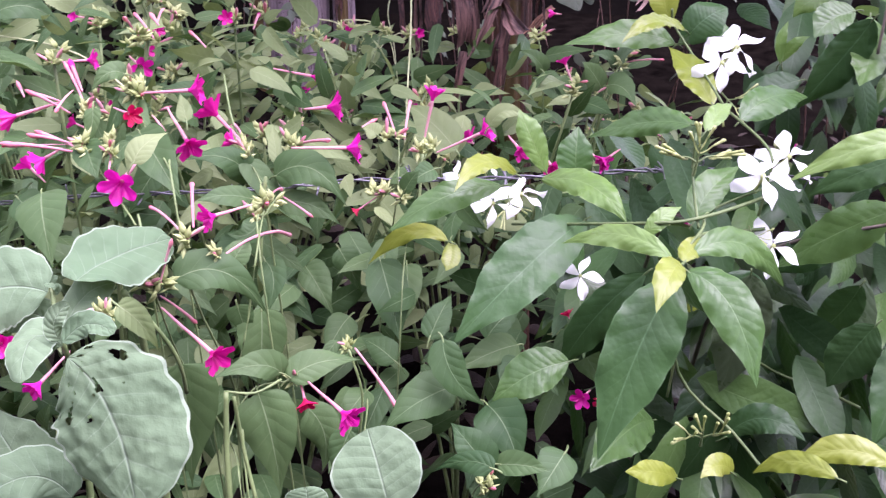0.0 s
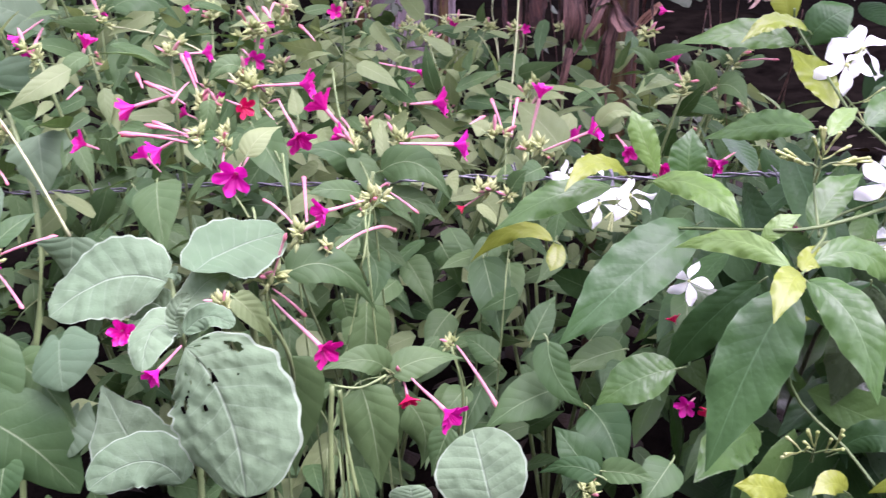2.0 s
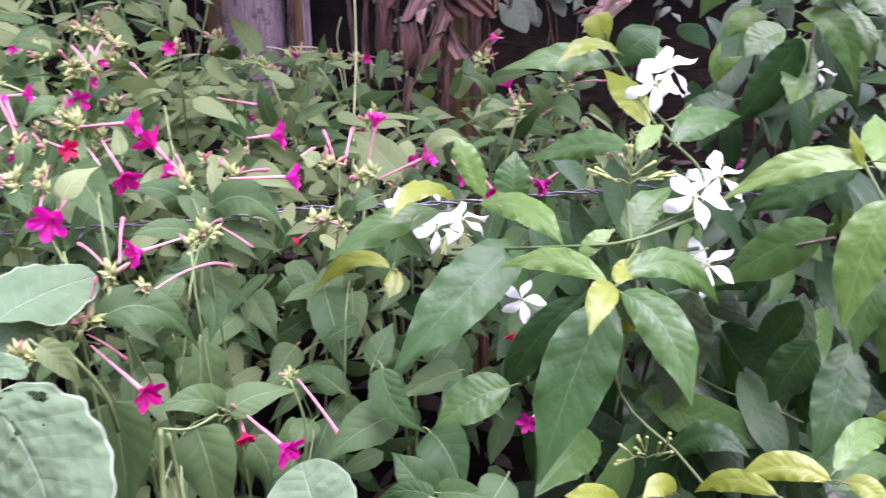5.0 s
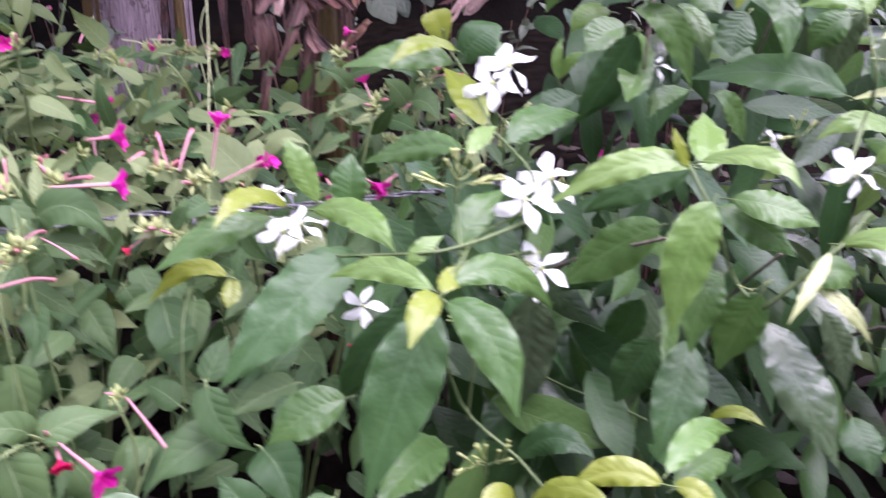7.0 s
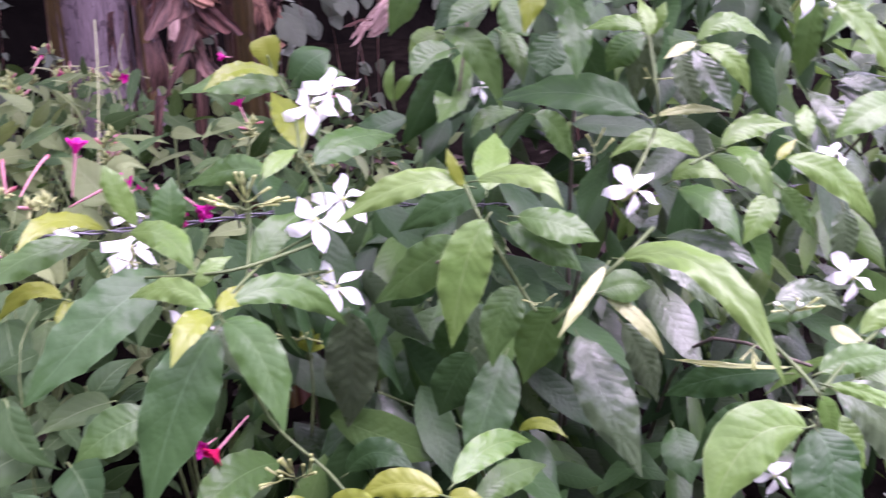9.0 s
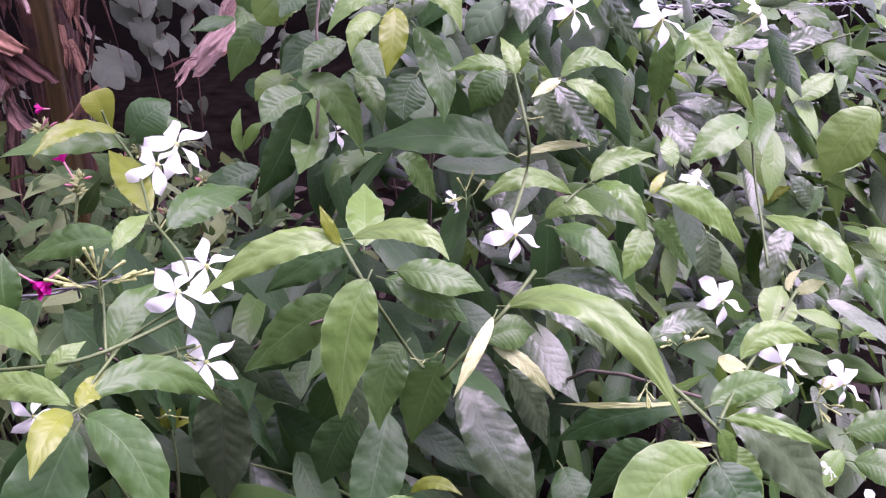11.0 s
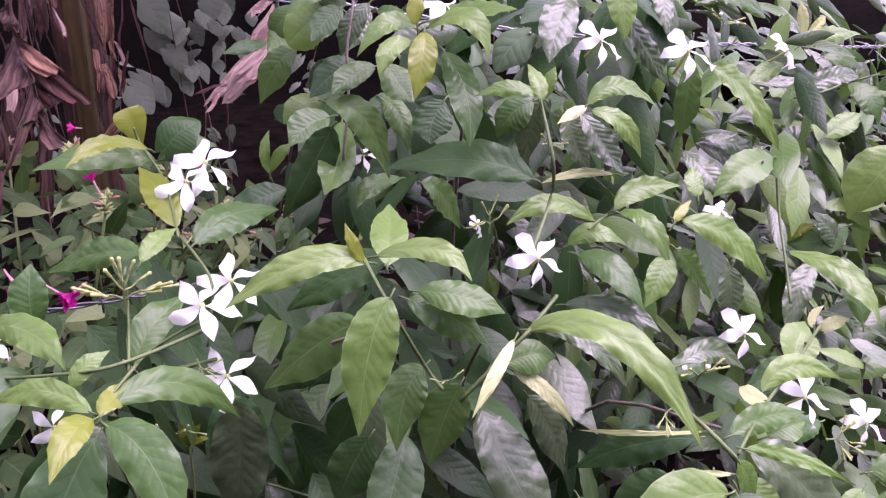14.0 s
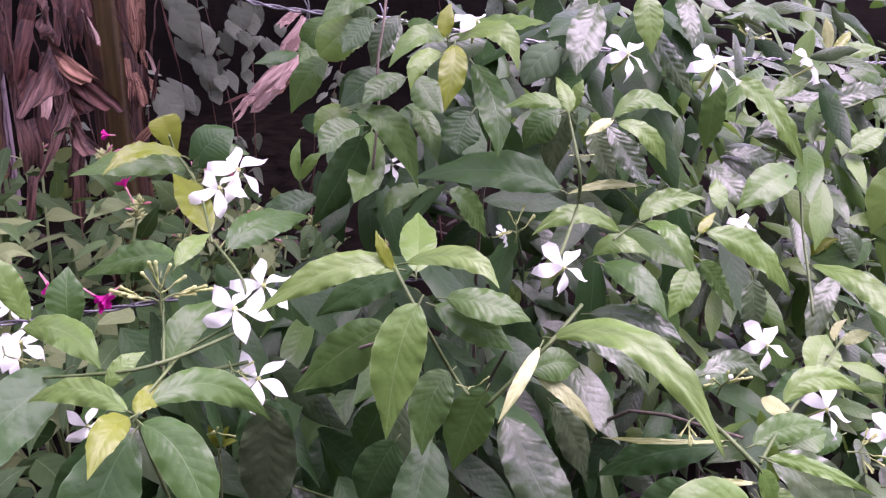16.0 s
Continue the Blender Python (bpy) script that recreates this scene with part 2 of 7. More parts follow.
def dry_material(name, low, high, stain):
    """Dead leaf: fibres and creases along the blade, stains across them."""
    m, t, bsdf = nodes_of(name)
    info = t.nodes.new("ShaderNodeObjectInfo")
    tc = t.nodes.new("ShaderNodeTexCoord")
    mp = t.nodes.new("ShaderNodeMapping")
    mp.inputs["Scale"].default_value = (11, 1.1, 1)
    t.links.new(tc.outputs["UV"], mp.inputs["Vector"])
    shift = t.nodes.new("ShaderNodeCombineXYZ")
    t.links.new(math_node(t, "MULTIPLY", info.outputs["Random"], 40.0), shift.inputs["Z"])
    t.links.new(shift.outputs[0], mp.inputs["Location"])
    n = add(t, "ShaderNodeTexNoise", Scale=1.6, Detail=6.0, Roughness=0.68)
    t.links.new(mp.outputs[0], n.inputs["Vector"])
    c = t.nodes.new("ShaderNodeClamp")
    t.links.new(math_node(t, "MULTIPLY_ADD", n.outputs["Fac"], 3.4, -1.25), c.inputs["Value"])
    col = mix_colour(t, c.outputs[0], low, high)
    col = mix_colour(t, math_node(t, "MULTIPLY", math_node(t, "GREATER_THAN", world_noise(t, 22.0, 4.0, 0.7), 0.58), 0.65), col, stain)
    t.links.new(col, bsdf.inputs["Base Color"])
    bsdf.inputs["Roughness"].default_value = 0.62
    bsdf.inputs["Specular IOR Level"].default_value = 0.3
    bump = add(t, "ShaderNodeBump", Strength=0.7, Distance=0.003)
    t.links.new(n.outputs["Fac"], bump.inputs["Height"])
    t.links.new(bump.outputs["Normal"], bsdf.inputs["Normal"])
    return m


# red and grey browns darkened to paint shade under the banana crown
DRY_RED = dry_material("dry_red_brown_leaf", (0.010, 0.004, 0.003), (0.145, 0.058, 0.042), (0.014, 0.006, 0.0045))
DRY_GREY = dry_material("dry_grey_brown_blade", (0.013, 0.006, 0.005), (0.195, 0.104, 0.082), (0.022, 0.010, 0.008))
DRY_PEEL = dry_material("dry_orange_brown_blade", (0.10, 0.040, 0.022), (0.48, 0.26, 0.165), (0.06, 0.022, 0.014))
DRY_STRAW = dry_material("dry_pinkish_blade", (0.26, 0.16, 0.13), (0.62, 0.44, 0.37), (0.20, 0.11, 0.09))
DRY_GREEN = dry_material("withered_green_blade", (0.05, 0.075, 0.025), (0.13, 0.17, 0.07), (0.05, 0.05, 0.02))
GRASS = rough_material("pale_grass_stalk", (0.32, 0.38, 0.16), (0.48, 0.52, 0.28), 60, 0.6)


# ---- mesh helpers ----
def mesh_from(name, verts, faces, mat, uvs=None, smooth=True):
    me = bpy.data.meshes.new(name)
    me.from_pydata([tuple(v) for v in verts], [], faces)
    if uvs is not None:
        layer = me.uv_layers.new(name="uv")
        loops = np.empty(len(me.loops), np.int32)
        me.loops.foreach_get("vertex_index", loops)
        layer.data.foreach_set("uv", np.asarray(uvs, np.float32)[loops].ravel())
    if mat:
        me.materials.append(mat)
    if smooth:
        me.polygons.foreach_set("use_smooth", np.ones(len(me.polygons), bool))
    me.update()
    return me


def profile(shape, v):
    """Half width (0 to 0.5) of a blade along its length."""
    if shape == "long":
        return 0.5 * (v ** 0.72) * ((1 - v) ** 0.78) / 0.352 * (1 - 0.5 * (max(0, v - 0.72) / 0.28) ** 0.8)
    if shape == "ovate":
        return 0.5 * (v ** 0.42) * ((1 - v) ** 1.1) / 0.443 * (1 - 0.45 * (max(0, v - 0.62) / 0.38))
    if shape == "lobed":
        ks = ((0, 0.24), (0.12, 0.44), (0.27, 0.5), (0.38, 0.37), (0.58, 0.35), (0.7, 0.22), (1.0, 0.0))
        for (a, wa), (b, wb) in zip(ks, ks[1:]):
            if v <= b:
                return wa + (wb - wa) * (v - a) / (b - a)
    if shape == "obovate":
        return 0.5 * (v ** 1.05) * ((1 - v) ** 0.30) / 0.508
    if shape == "egg":
        return 0.5 * (v ** 0.62) * ((1 - v) ** 0.48) / 0.4705
    if shape == "oval":
        return 0.5 * (v ** 0.40) * ((1 - v) ** 0.45) / 0.554
    if shape == "heart":
        w = math.sqrt(max(0, 1 - ((v - 0.36) / 0.64) ** 2)) if v > 0.36 else math.sqrt(max(0, 1 - ((0.36 - v) / 0.5) ** 2))
        return 0.5 * w * (1 - 0.9 * max(0, v - 0.55))
    w = math.sqrt(max(0, 1 - (2 * v - 1) ** 2))  # round
    return 0.5 * w


# outline, side veins and their slant, fold at the midrib, roll of the margin, bulge between veins, ruffle of the edge, wave, crinkle, tooth
BLADES = {
    "J": dict(shape="long", veins=11, slope=1.9, fold=0.15, curl=0.18, quilt=0.0027, ruffle=0.013, wave=0.022, crinkle=0.008),
    "F": dict(shape="ovate", veins=7, slope=1.5, fold=0.20, curl=0.16, quilt=0.0040, ruffle=0.006, wave=0.022, crinkle=0.008),
    "W": dict(shape="oval", veins=8, slope=1.3, fold=0.12, curl=0.18, quilt=0.0035, ruffle=0.012, wave=0.07, crinkle=0.013, tooth=0.03),
    "X": dict(shape="egg", veins=8, slope=1.3, fold=0.06, curl=0.22, quilt=0.0045, ruffle=0.012, wave=0.045, crinkle=0.013, tooth=0.035, holes=True),
    "O": dict(shape="round", veins=8, slope=1.3, fold=0.06, curl=0.18, quilt=0.0010, ruffle=0.006, wave=0.020, crinkle=0.010, tooth=0.008),
    "H": dict(shape="heart", veins=5, slope=1.2, fold=0.10, curl=0.20, quilt=0.0040, ruffle=0.006, wave=0.025, crinkle=0.010),
    "S": dict(shape="long", veins=11, slope=1.9, fold=0.15, curl=0.18, quilt=0.0065, ruffle=0.015, wave=0.022, crinkle=0.008),
    "T": dict(shape="obovate", veins=11, slope=1.9, fold=0.18, curl=0.10, quilt=0.0030, ruffle=0.006, wave=0.012, crinkle=0.006),
    "L": dict(shape="lobed", veins=5, slope=1.2, fold=0.14, curl=0.14, quilt=0.0050, ruffle=0.010, wave=0.025, crinkle=0.012),
}
KINDS = {"long": "J", "droop": "J", "flat": "J", "wavy": "J", "chewed": "J", "ovate": "F", "ovate_d": "F", "heart": "H", "lobed": "L", "round": "O", "broad": "W", "broad_w": "W", "holed": "X"}
CACHE = {}


def curved_blade(name, mat, kind, base, mid, tip, width, roll, seed, front, nx, ny):
    """A leaf blade that arches from base over mid to tip, folded at the midrib, its margin rolled, with bulges between the side veins."""
    r = random.Random(seed)
    p = BLADES[kind]
    b, e = Vector(base), Vector(tip)
    c = 2 * Vector(mid) - (b + e) / 2
    length = (e - b).length
    k = 2 * nx + 1
    p1, p2, p3 = (r.uniform(0, 6.28) for _ in range(3))
    fold, curl = p["fold"] * r.uniform(0.5, 1.4), p["curl"] * r.uniform(0.4, 1.5)
    twist, side = r.uniform(-0.28, 0.28), r.uniform(-0.10, 0.10)
    quilt = p["quilt"] * r.uniform(0.2, 1.5) if ny > 16 else 0.0
    bumps, tooth = r.uniform(0.35, 0.6) * p["veins"], p.get("tooth", 0.015)
    heart = p["shape"] == "heart"
    verts, uvs, faces = [], [], []
    for j in range(ny + 1):
        v = j / ny
        q = b * (1 - v) ** 2 + c * (2 * v * (1 - v)) + e * v * v
        d = ((c - b) * (1 - v) + (e - c) * v).normalized()
        x = d.cross(front)
        x = x.normalized() if x.length > 1e-3 else Vector((1, 0, 0))
        z = x.cross(d)
        a = radians(roll) + twist * (v - 0.35)
        x, z = x * math.cos(a) - z * math.sin(a), z * math.cos(a) + x * math.sin(a)
        w = max(profile(p["shape"], v), 0.003) * width
        body = math.sin(math.pi * min(1, max(0, v))) ** 0.6
        for i in range(k):
            u = (i - nx) / nx
            au = abs(u)
            s = p1 if u > 0 else p2
            reach = 1 + tooth * (math.sin(6.283 * bumps * 2 * v + s) + 2.2 * noise.noise((9 * v, s, seed * 0.7))) * au ** 3 + (side if u > 0 else -side) * au
            h = w * (fold * au - curl * au ** 2.4)
            ph = p["veins"] * v - p["slope"] * au ** 0.8 + 0.35 * noise.noise((4 * v + seed, 3 * u, 0.9))
            h += quilt * length * (abs(math.sin(math.pi * ph)) ** 0.8 - 0.5) * body * min(1, 4 * au) * (1 - 0.4 * au ** 4)
            h += p["ruffle"] * length * au ** 4 * math.sin(6.283 * bumps * v + s) * body
            h += p["wave"] * length * u * au * math.sin(7.5 * v + p3) * body
            if p["crinkle"]:
                h += p["crinkle"] * length * noise.noise((5 * u + seed, 7 * v, 0.3)) * body
                if ny > 30:
                    h += 0.4 * p["crinkle"] * length * noise.noise((11 * u, 17 * v + seed, 1.7))
            back = -0.26 * length * max(0, 1 - v / 0.30) * math.sin(math.pi * au ** 0.85) if heart else 0.0
            verts.append(q + x * (u * w * reach) + z * h + d * back)
            uvs.append(((u + 1) / 2, v))
    for j in range(ny):
        for i in range(k - 1):
            if p.get("holes") and 0.04 < j / ny < 0.5 and 1 < i < k - 3:
                uu = (i + 0.5 - nx) / nx
                n = noise.noise((6 * uu + 0.7, 11 * j / ny, seed)) + 0.35 * noise.noise((19 * uu, 26 * j / ny, seed))
                if n > 0.49 - 0.16 * abs(uu):
                    continue
            q = j * k + i
            faces.append((q, q + 1, q + 1 + k, q + k))
    return mesh_from(name, verts, faces, mat, uvs)


def blade_mesh(kind, tone, variant):
    """A shared, plain blade of unit length and width for leaves deep in the bush."""
    kind = KINDS.get(kind, kind)
    key = (kind, tone, variant)
    if key not in CACHE:
        r = random.Random(variant * 7 + ord(kind))
        CACHE[key] = curved_blade(tone + "_leaf", M[tone], kind, (0, 0, 0), (r.uniform(-0.06, 0.06), 0.5, r.uniform(0.05, 0.16)), (0, 1, 0), 1.0, 0, variant * 5 + 3, Vector((0, 0, 1)), 2, 12)
        flat = CACHE[key]
        co = np.empty(len(flat.vertices) * 3)
        flat.vertices.foreach_get("co", co)
        co[2::3] *= 0.55
        flat.vertices.foreach_set("co", co)
    return CACHE[key]


FRONT = Vector((-0.1, -0.72, 0.62))


def leaf_matrix(base, tip, width, roll=0.0, front=FRONT):
    b, y = Vector(base), Vector(tip) - Vector(base)
    length = y.length
    y = y / length
    x = y.cross(front)
    x = x.normalized() if x.length > 1e-4 else Vector((1, 0, 0))
    z = x.cross(y)
    turn = Matrix((x, y, z)).transposed() @ Matrix.Rotation(radians(roll), 3, "Y")
    m = turn @ Matrix.Diagonal((width, length, length))
    m = m.to_4x4()
    m.translation = b
    return m


def child(name, me, parent, m=None, label=""):
    ob = new(name, me)
    ob.parent = parent
    if m is not None:
        ob.matrix_basis = Matrix.Translation(parent.location).inverted() @ m if parent.type == "EMPTY" else m
    if label:
        ob["label"] = label
    return ob


def thing(name, place, label, category, group="", kind=""):
    ob = new(name)
    ob.empty_display_size = 0.05
    ob.location = place
    ob.matrix_world = Matrix.Translation(place)
    return tagged(ob, label, category, group, kind)


COUNT = [0]


def arched_leaf(plant, kind, tone, base, mid, tip, width, roll=0.0):
    COUNT[0] += 1
    b, t = Vector(base), Vector(tip)
    if kind in "JF" and tone != "shade":
        y = (Vector(mid) - b).normalized()
        o = Vector((plant.location.x - b.x, plant.location.y - b.y, -0.3)).normalized()
        stem(plant, [b + y * 0.004, b - y * 0.003, b - y * 0.008 + o * 0.003], 0.0008, 0.0009, TWIG if kind == "J" else STEM, "petiole")
    if kind == "J" and tone == "silver":
        kind = "S"
    size = {"W": (8, 34), "X": (26, 84), "O": (8, 30), "J": (5, 48), "S": (6, 60), "T": (5, 30), "H": (5, 18), "L": (5, 26)}.get(kind, (4, 24))
    me = curved_blade(tone + "_leaf", M[tone], kind, b, mid, t, width, roll, COUNT[0] * 3 + 1, FRONT, *size)
    return child("leaf", me, plant, Matrix.Identity(4))


def leaf(plant, kind, tone, base, tip, width, roll=0.0):
    """A leaf that arches a little towards the light."""
    r = random.Random(int(1e4 * (base[0] + 2 * tip[1] + 3 * base[2])))
    b, t = Vector(base), Vector(tip)
    n = (t - b).length
    m = (b + t) / 2 + Vector((r.uniform(-0.5, 0.5), -0.5, 1.0)).normalized() * n * r.uniform(0.05, 0.16)
    return arched_leaf(plant, KINDS[kind], tone, b, m, t, width, roll)


def tube_mesh(name, points, r0, r1, mat, sides=6, bulge=()):
    """A bent tapered rod through points, smoothed by a spline."""
    pts = [Vector(p) for p in points]
    if len(pts) > 2:
        fine = []
        for i in range(len(pts) - 1):
            p0, p1, p2, p3 = pts[max(i - 1, 0)], pts[i], pts[i + 1], pts[min(i + 2, len(pts) - 1)]
            for s in range(4):
                q = s / 4
                fine.append(0.5 * (2 * p1 + (p2 - p0) * q + (2 * p0 - 5 * p1 + 4 * p2 - p3) * q * q + (3 * p1 - p0 - 3 * p2 + p3) * q ** 3))
        pts = fine + [pts[-1]]
    verts, faces = [], []
    n = len(pts)
    up = Vector((0.13, 0.31, 0.94))
    for i, p in enumerate(pts):
        d = (pts[min(i + 1, n - 1)] - pts[max(i - 1, 0)]).normalized()
        a = d.cross(up)
        a = a.normalized() if a.length > 0.05 else d.cross(Vector((1, 0, 0))).normalized()
        b = d.cross(a)
        r = r0 + (r1 - r0) * i / max(n - 1, 1)
        for s in range(sides):
            q = 6.28318 * s / sides
            verts.append(p + r * (math.cos(q) * a + math.sin(q) * b))
    for i in range(n - 1):
        for s in range(sides):
            s2 = (s + 1) % sides
            faces.append((i * sides + s, i * sides + s2, (i + 1) * sides + s2, (i + 1) * sides + s))
    faces.append(tuple(range(sides))[::-1])
    faces.append(tuple((n - 1) * sides + s for s in range(sides)))
    return mesh_from(name, verts, faces, mat)


def stem(plant, points, r0, r1, mat=None, name="stem"):
    return child(name, tube_mesh(name, points, r0, r1, mat or STEM), plant, Matrix.Identity(4))


def axis_matrix(place, axis, size, roll=0.0):
    """z along axis."""
    z = Vector(axis).normalized()
    x = z.cross(Vector((0, 0.2, 1)))
    x = x.normalized() if x.length > 1e-3 else Vector((1, 0, 0))
    y = z.cross(x)
    m = (Matrix((x, y, z)).transposed() @ Matrix.Rotation(radians(roll), 3, "Z") @ Matrix.Diagonal((size, size, size))).to_4x4()
    m.translation = Vector(place)
    return m


# white pinwheel flower: five twisted petals round a small throat, one unit across
def petal_mesh(seed):
    r = random.Random(seed)
    verts, uvs, faces = [], [], []
    ny, nx = 8, 2
    for j in range(ny + 1):
        v = j / ny
        w = 0.122 * (math.sin(math.pi * (0.04 + 0.94 * v) ** 1.35) ** 0.8) * (1.0 if v < 0.78 else 1 - 0.5 * (v - 0.78) / 0.22)
        for i in range(2 * nx + 1):
            u = (i - nx) / nx
            x = u * w + 0.13 * v * v + 0.02 * u * v + 0.012 * math.sin(6 * v + 2 * seed)
            z = -0.13 * v * v + 0.06 * u * (0.3 + v) + 0.03 * math.sin(7 * v + seed) * u + 0.03
            verts.append((x, 0.03 + 0.47 * v, z))
            uvs.append(((u + 1) / 2, v))
    k = 2 * nx + 1
    for j in range(ny):
        for i in range(k - 1):
            a = j * k + i
            faces.append((a, a + 1, a + 1 + k, a + k))
    return mesh_from("petal", verts, faces, WHITE, uvs)


PETALS = [petal_mesh(s) for s in range(3)]
THROAT = tube_mesh("flower", [(0, 0, -0.55), (0.02, 0, -0.3), (0, 0, -0.05), (0, 0, 0.035)], 0.028, 0.045, BUD, 7)


def jasmine_flower(plant, place, axis, size, roll=0.0):
    r = random.Random(int(1000 * (place[0] + 3 * place[1] + 7 * place[2])))
    f = child("flower", THROAT, plant, axis_matrix(place, axis, 1.07 * size, roll), "white pinwheel flower")
    for i in range(5):
        a = 72 * i + r.uniform(-7, 7)
        child("petal", PETALS[i % 3], f, Matrix.Rotation(radians(a), 4, "Z") @ Matrix.Rotation(radians(r.uniform(-14, 12)), 4, "X") @ Matrix.Diagonal((r.uniform(0.78, 1.0), r.uniform(0.92, 1.1), 1, 1)))
    return f


def ovoid(points_r, sides=7):
    verts, faces = [], []
    for z, r in points_r:
        for s in range(sides):
            q = 6.28318 * s / sides
            verts.append((r * math.cos(q), r * math.sin(q), z))
    n = len(points_r)
    for i in range(n - 1):
        for s in range(sides):
            faces.append((i * sides + s, i * sides + (s + 1) % sides, (i + 1) * sides + (s + 1) % sides, (i + 1) * sides + s))
    faces.append(tuple(range(sides))[::-1])
    faces.append(tuple((n - 1) * sides + s for s in range(sides)))
    return verts, faces


BUD_ME = mesh_from("bud", *ovoid([(0, 0.05), (0.35, 0.085), (0.58, 0.10), (0.72, 0.085), (0.83, 0.125), (0.94, 0.125), (1.03, 0.05)]), BUD)
BALL_ME = mesh_from("bud", *ovoid([(0, 0.05), (0.5, 0.07), (0.60, 0.2), (0.76, 0.32), (0.92, 0.25), (1.02, 0.08)]), WHITE)


def bud_spray(plant, place, axis, size, count=9, white=0, seed=1):
    """A forked spray of club-shaped buds on thin green stalks."""
    r = random.Random(seed)
    base, ax = Vector(place), Vector(axis).normalized()
    tip = base + ax * size * 0.3
    stalk = stem(plant, [base, base + ax * size * 0.15, tip], size * 0.034, size * 0.026, STEM, "flower_stalk")
    side = ax.cross(Vector((0, -1, 0.3))).normalized()
    forks, ends = 3 if count > 6 else 2, []
    for k in range(forks):
        lean = (k - (forks - 1) / 2) * (1.5 if forks == 3 else 2.0)
        d = (ax * r.uniform(0.5, 1.1) + side * lean * r.uniform(0.7, 1.1) + Vector((0, r.uniform(-0.6, 0.3), 0))).normalized()
        end = tip + d * size * r.uniform(0.28, 0.45)
        stem(plant, [tip, tip.lerp(end, 0.5) + ax * 0.04 * size, end], size * 0.024, size * 0.018, STEM, "flower_stalk")
        ends.append((end, d))
    for i in range(count):
        q, d0 = ends[i % forks]
        d = (d0 + Vector((r.uniform(-0.8, 0.8), r.uniform(-0.6, 0.4), r.uniform(-0.6, 0.6)))).normalized()
        s0 = tip.lerp(q, r.uniform(0.5, 1.0))
        end = s0 + d * size * r.uniform(0.15, 0.42)
        stem(plant, [s0, s0.lerp(end, 0.5) + Vector((0, 0, -0.03 * size)), end], size * 0.017, size * 0.015, BUD, "flower_stalk")
        ball = i < white
        child("bud", BALL_ME if ball else BUD_ME, plant, axis_matrix(end - d * size * 0.03, d, size * (0.30 if not ball else 0.22)))
    return stalk


# four o'clock flower: a flared five-lobed limb at the end of a long thin tube
def limb_mesh(mat, flare, seed):
    r = random.Random(seed)
    verts, faces, uvs = [], [], []
    n, rings = 40, 6
    ph = r.uniform(0, 6)
    for j in range(rings + 1):
        q = j / rings
        for s in range(n):
            a = 6.28318 * s / n
            lobe = 0.52 + 0.48 * abs(math.cos(2.5 * a)) ** 0.65
            rad = 0.05 + (0.45 * flare) * q ** 1.25 * (1 + (lobe - 1) * q * 1.2)
            z = 0.42 * (1 - flare * 0.5) * q + 0.16 * math.sqrt(q) + 0.035 * q * q * math.sin(5 * a + ph) + 0.03 * q * math.sin(11 * a)
            verts.append((rad * math.cos(a), rad * math.sin(a), z - 0.16))
            uvs.append((s / n, q))
    for j in range(rings):
        for s in range(n):
            faces.append((j * n + s, j * n + (s + 1) % n, (j + 1) * n + (s + 1) % n, (j + 1) * n + s))
    for k in range(5):  # stamens
        a = 1.2 * k
        b0 = len(verts)
        for (rr, z) in ((0.02, -0.12), (0.07, 0.30)):
            for s in range(3):
                verts.append((rr * math.cos(a) + 0.008 * math.cos(2.1 * s), rr * math.sin(a) + 0.008 * math.sin(2.1 * s), z))
                uvs.append((0.5, 0.5))
        for s in range(3):
            faces.append((b0 + s, b0 + (s + 1) % 3, b0 + 3 + (s + 1) % 3, b0 + 3 + s))
    return mesh_from("flower", verts, faces, mat, uvs)


FLARED = {(c, f): limb_mesh(m, f, 3) for c, m in (("m", MAGENTA), ("r", CRIMSON)) for f in (0.28, 0.75, 1.0)}
TUBE_ME = tube_mesh("tube", [(0, 0, 0), (0.012, 0, 0.35), (-0.01, 0, 0.7), (0, 0, 1.0)], 0.036, 0.082, PINK, 7)


def bracts_mesh(seed):
    """A knot of small pointed bracts and green buds."""
    r = random.Random(seed)
    verts, faces = [], []
    for k in range(10):
        d = Vector((r.uniform(-1, 1), r.uniform(-1, 1), r.uniform(-0.1, 1.2))).normalized()
        fat = r.uniform(0.75, 1.25)
        m = axis_matrix(d * r.uniform(0.05, 0.35), d, r.uniform(0.4, 0.85))
        v, f = ovoid([(0, 0.10), (0.2, 0.22 * fat), (0.45, 0.24 * fat), (0.7, 0.12), (1.0, 0.015)], 6)
        b = len(verts)
        squash = Matrix.Diagonal((1, r.uniform(0.35, 1), 1)).to_4x4()
        verts += [m @ squash @ Vector(p) for p in v]
        faces += [tuple(b + i for i in q) for q in f]
    return mesh_from("calyx", verts, faces, BRACT)


BRACTS = [bracts_mesh(s) for s in range(6)]


def four_flower(plant, base, mouth, size, colour="m", flare=1.0, roll=0.0, face=None):
    """A flower whose tube runs from base to mouth; face turns the limb away from the tube's line."""
    b, q = Vector(base), Vector(mouth)
    d = q - b
    ax = Vector(face) if face else d
    size *= 0.9
    f = child("flower", FLARED[(colour, flare)], plant, axis_matrix(q, ax, size, roll), "crimson flower" if colour == "r" else "magenta flower")
    tube = new("tube", TUBE_ME)
    tube.parent = f
    n = axis_matrix(b, d, 1.0) @ Matrix.Diagonal((size * 0.8, size * 0.8, max(0.004, d.length - 0.17 * size), 1))
    tube.matrix_basis = axis_matrix(q, ax, size, roll).inverted() @ n
    tube["label"] = "thin pink flower tube"
    return f


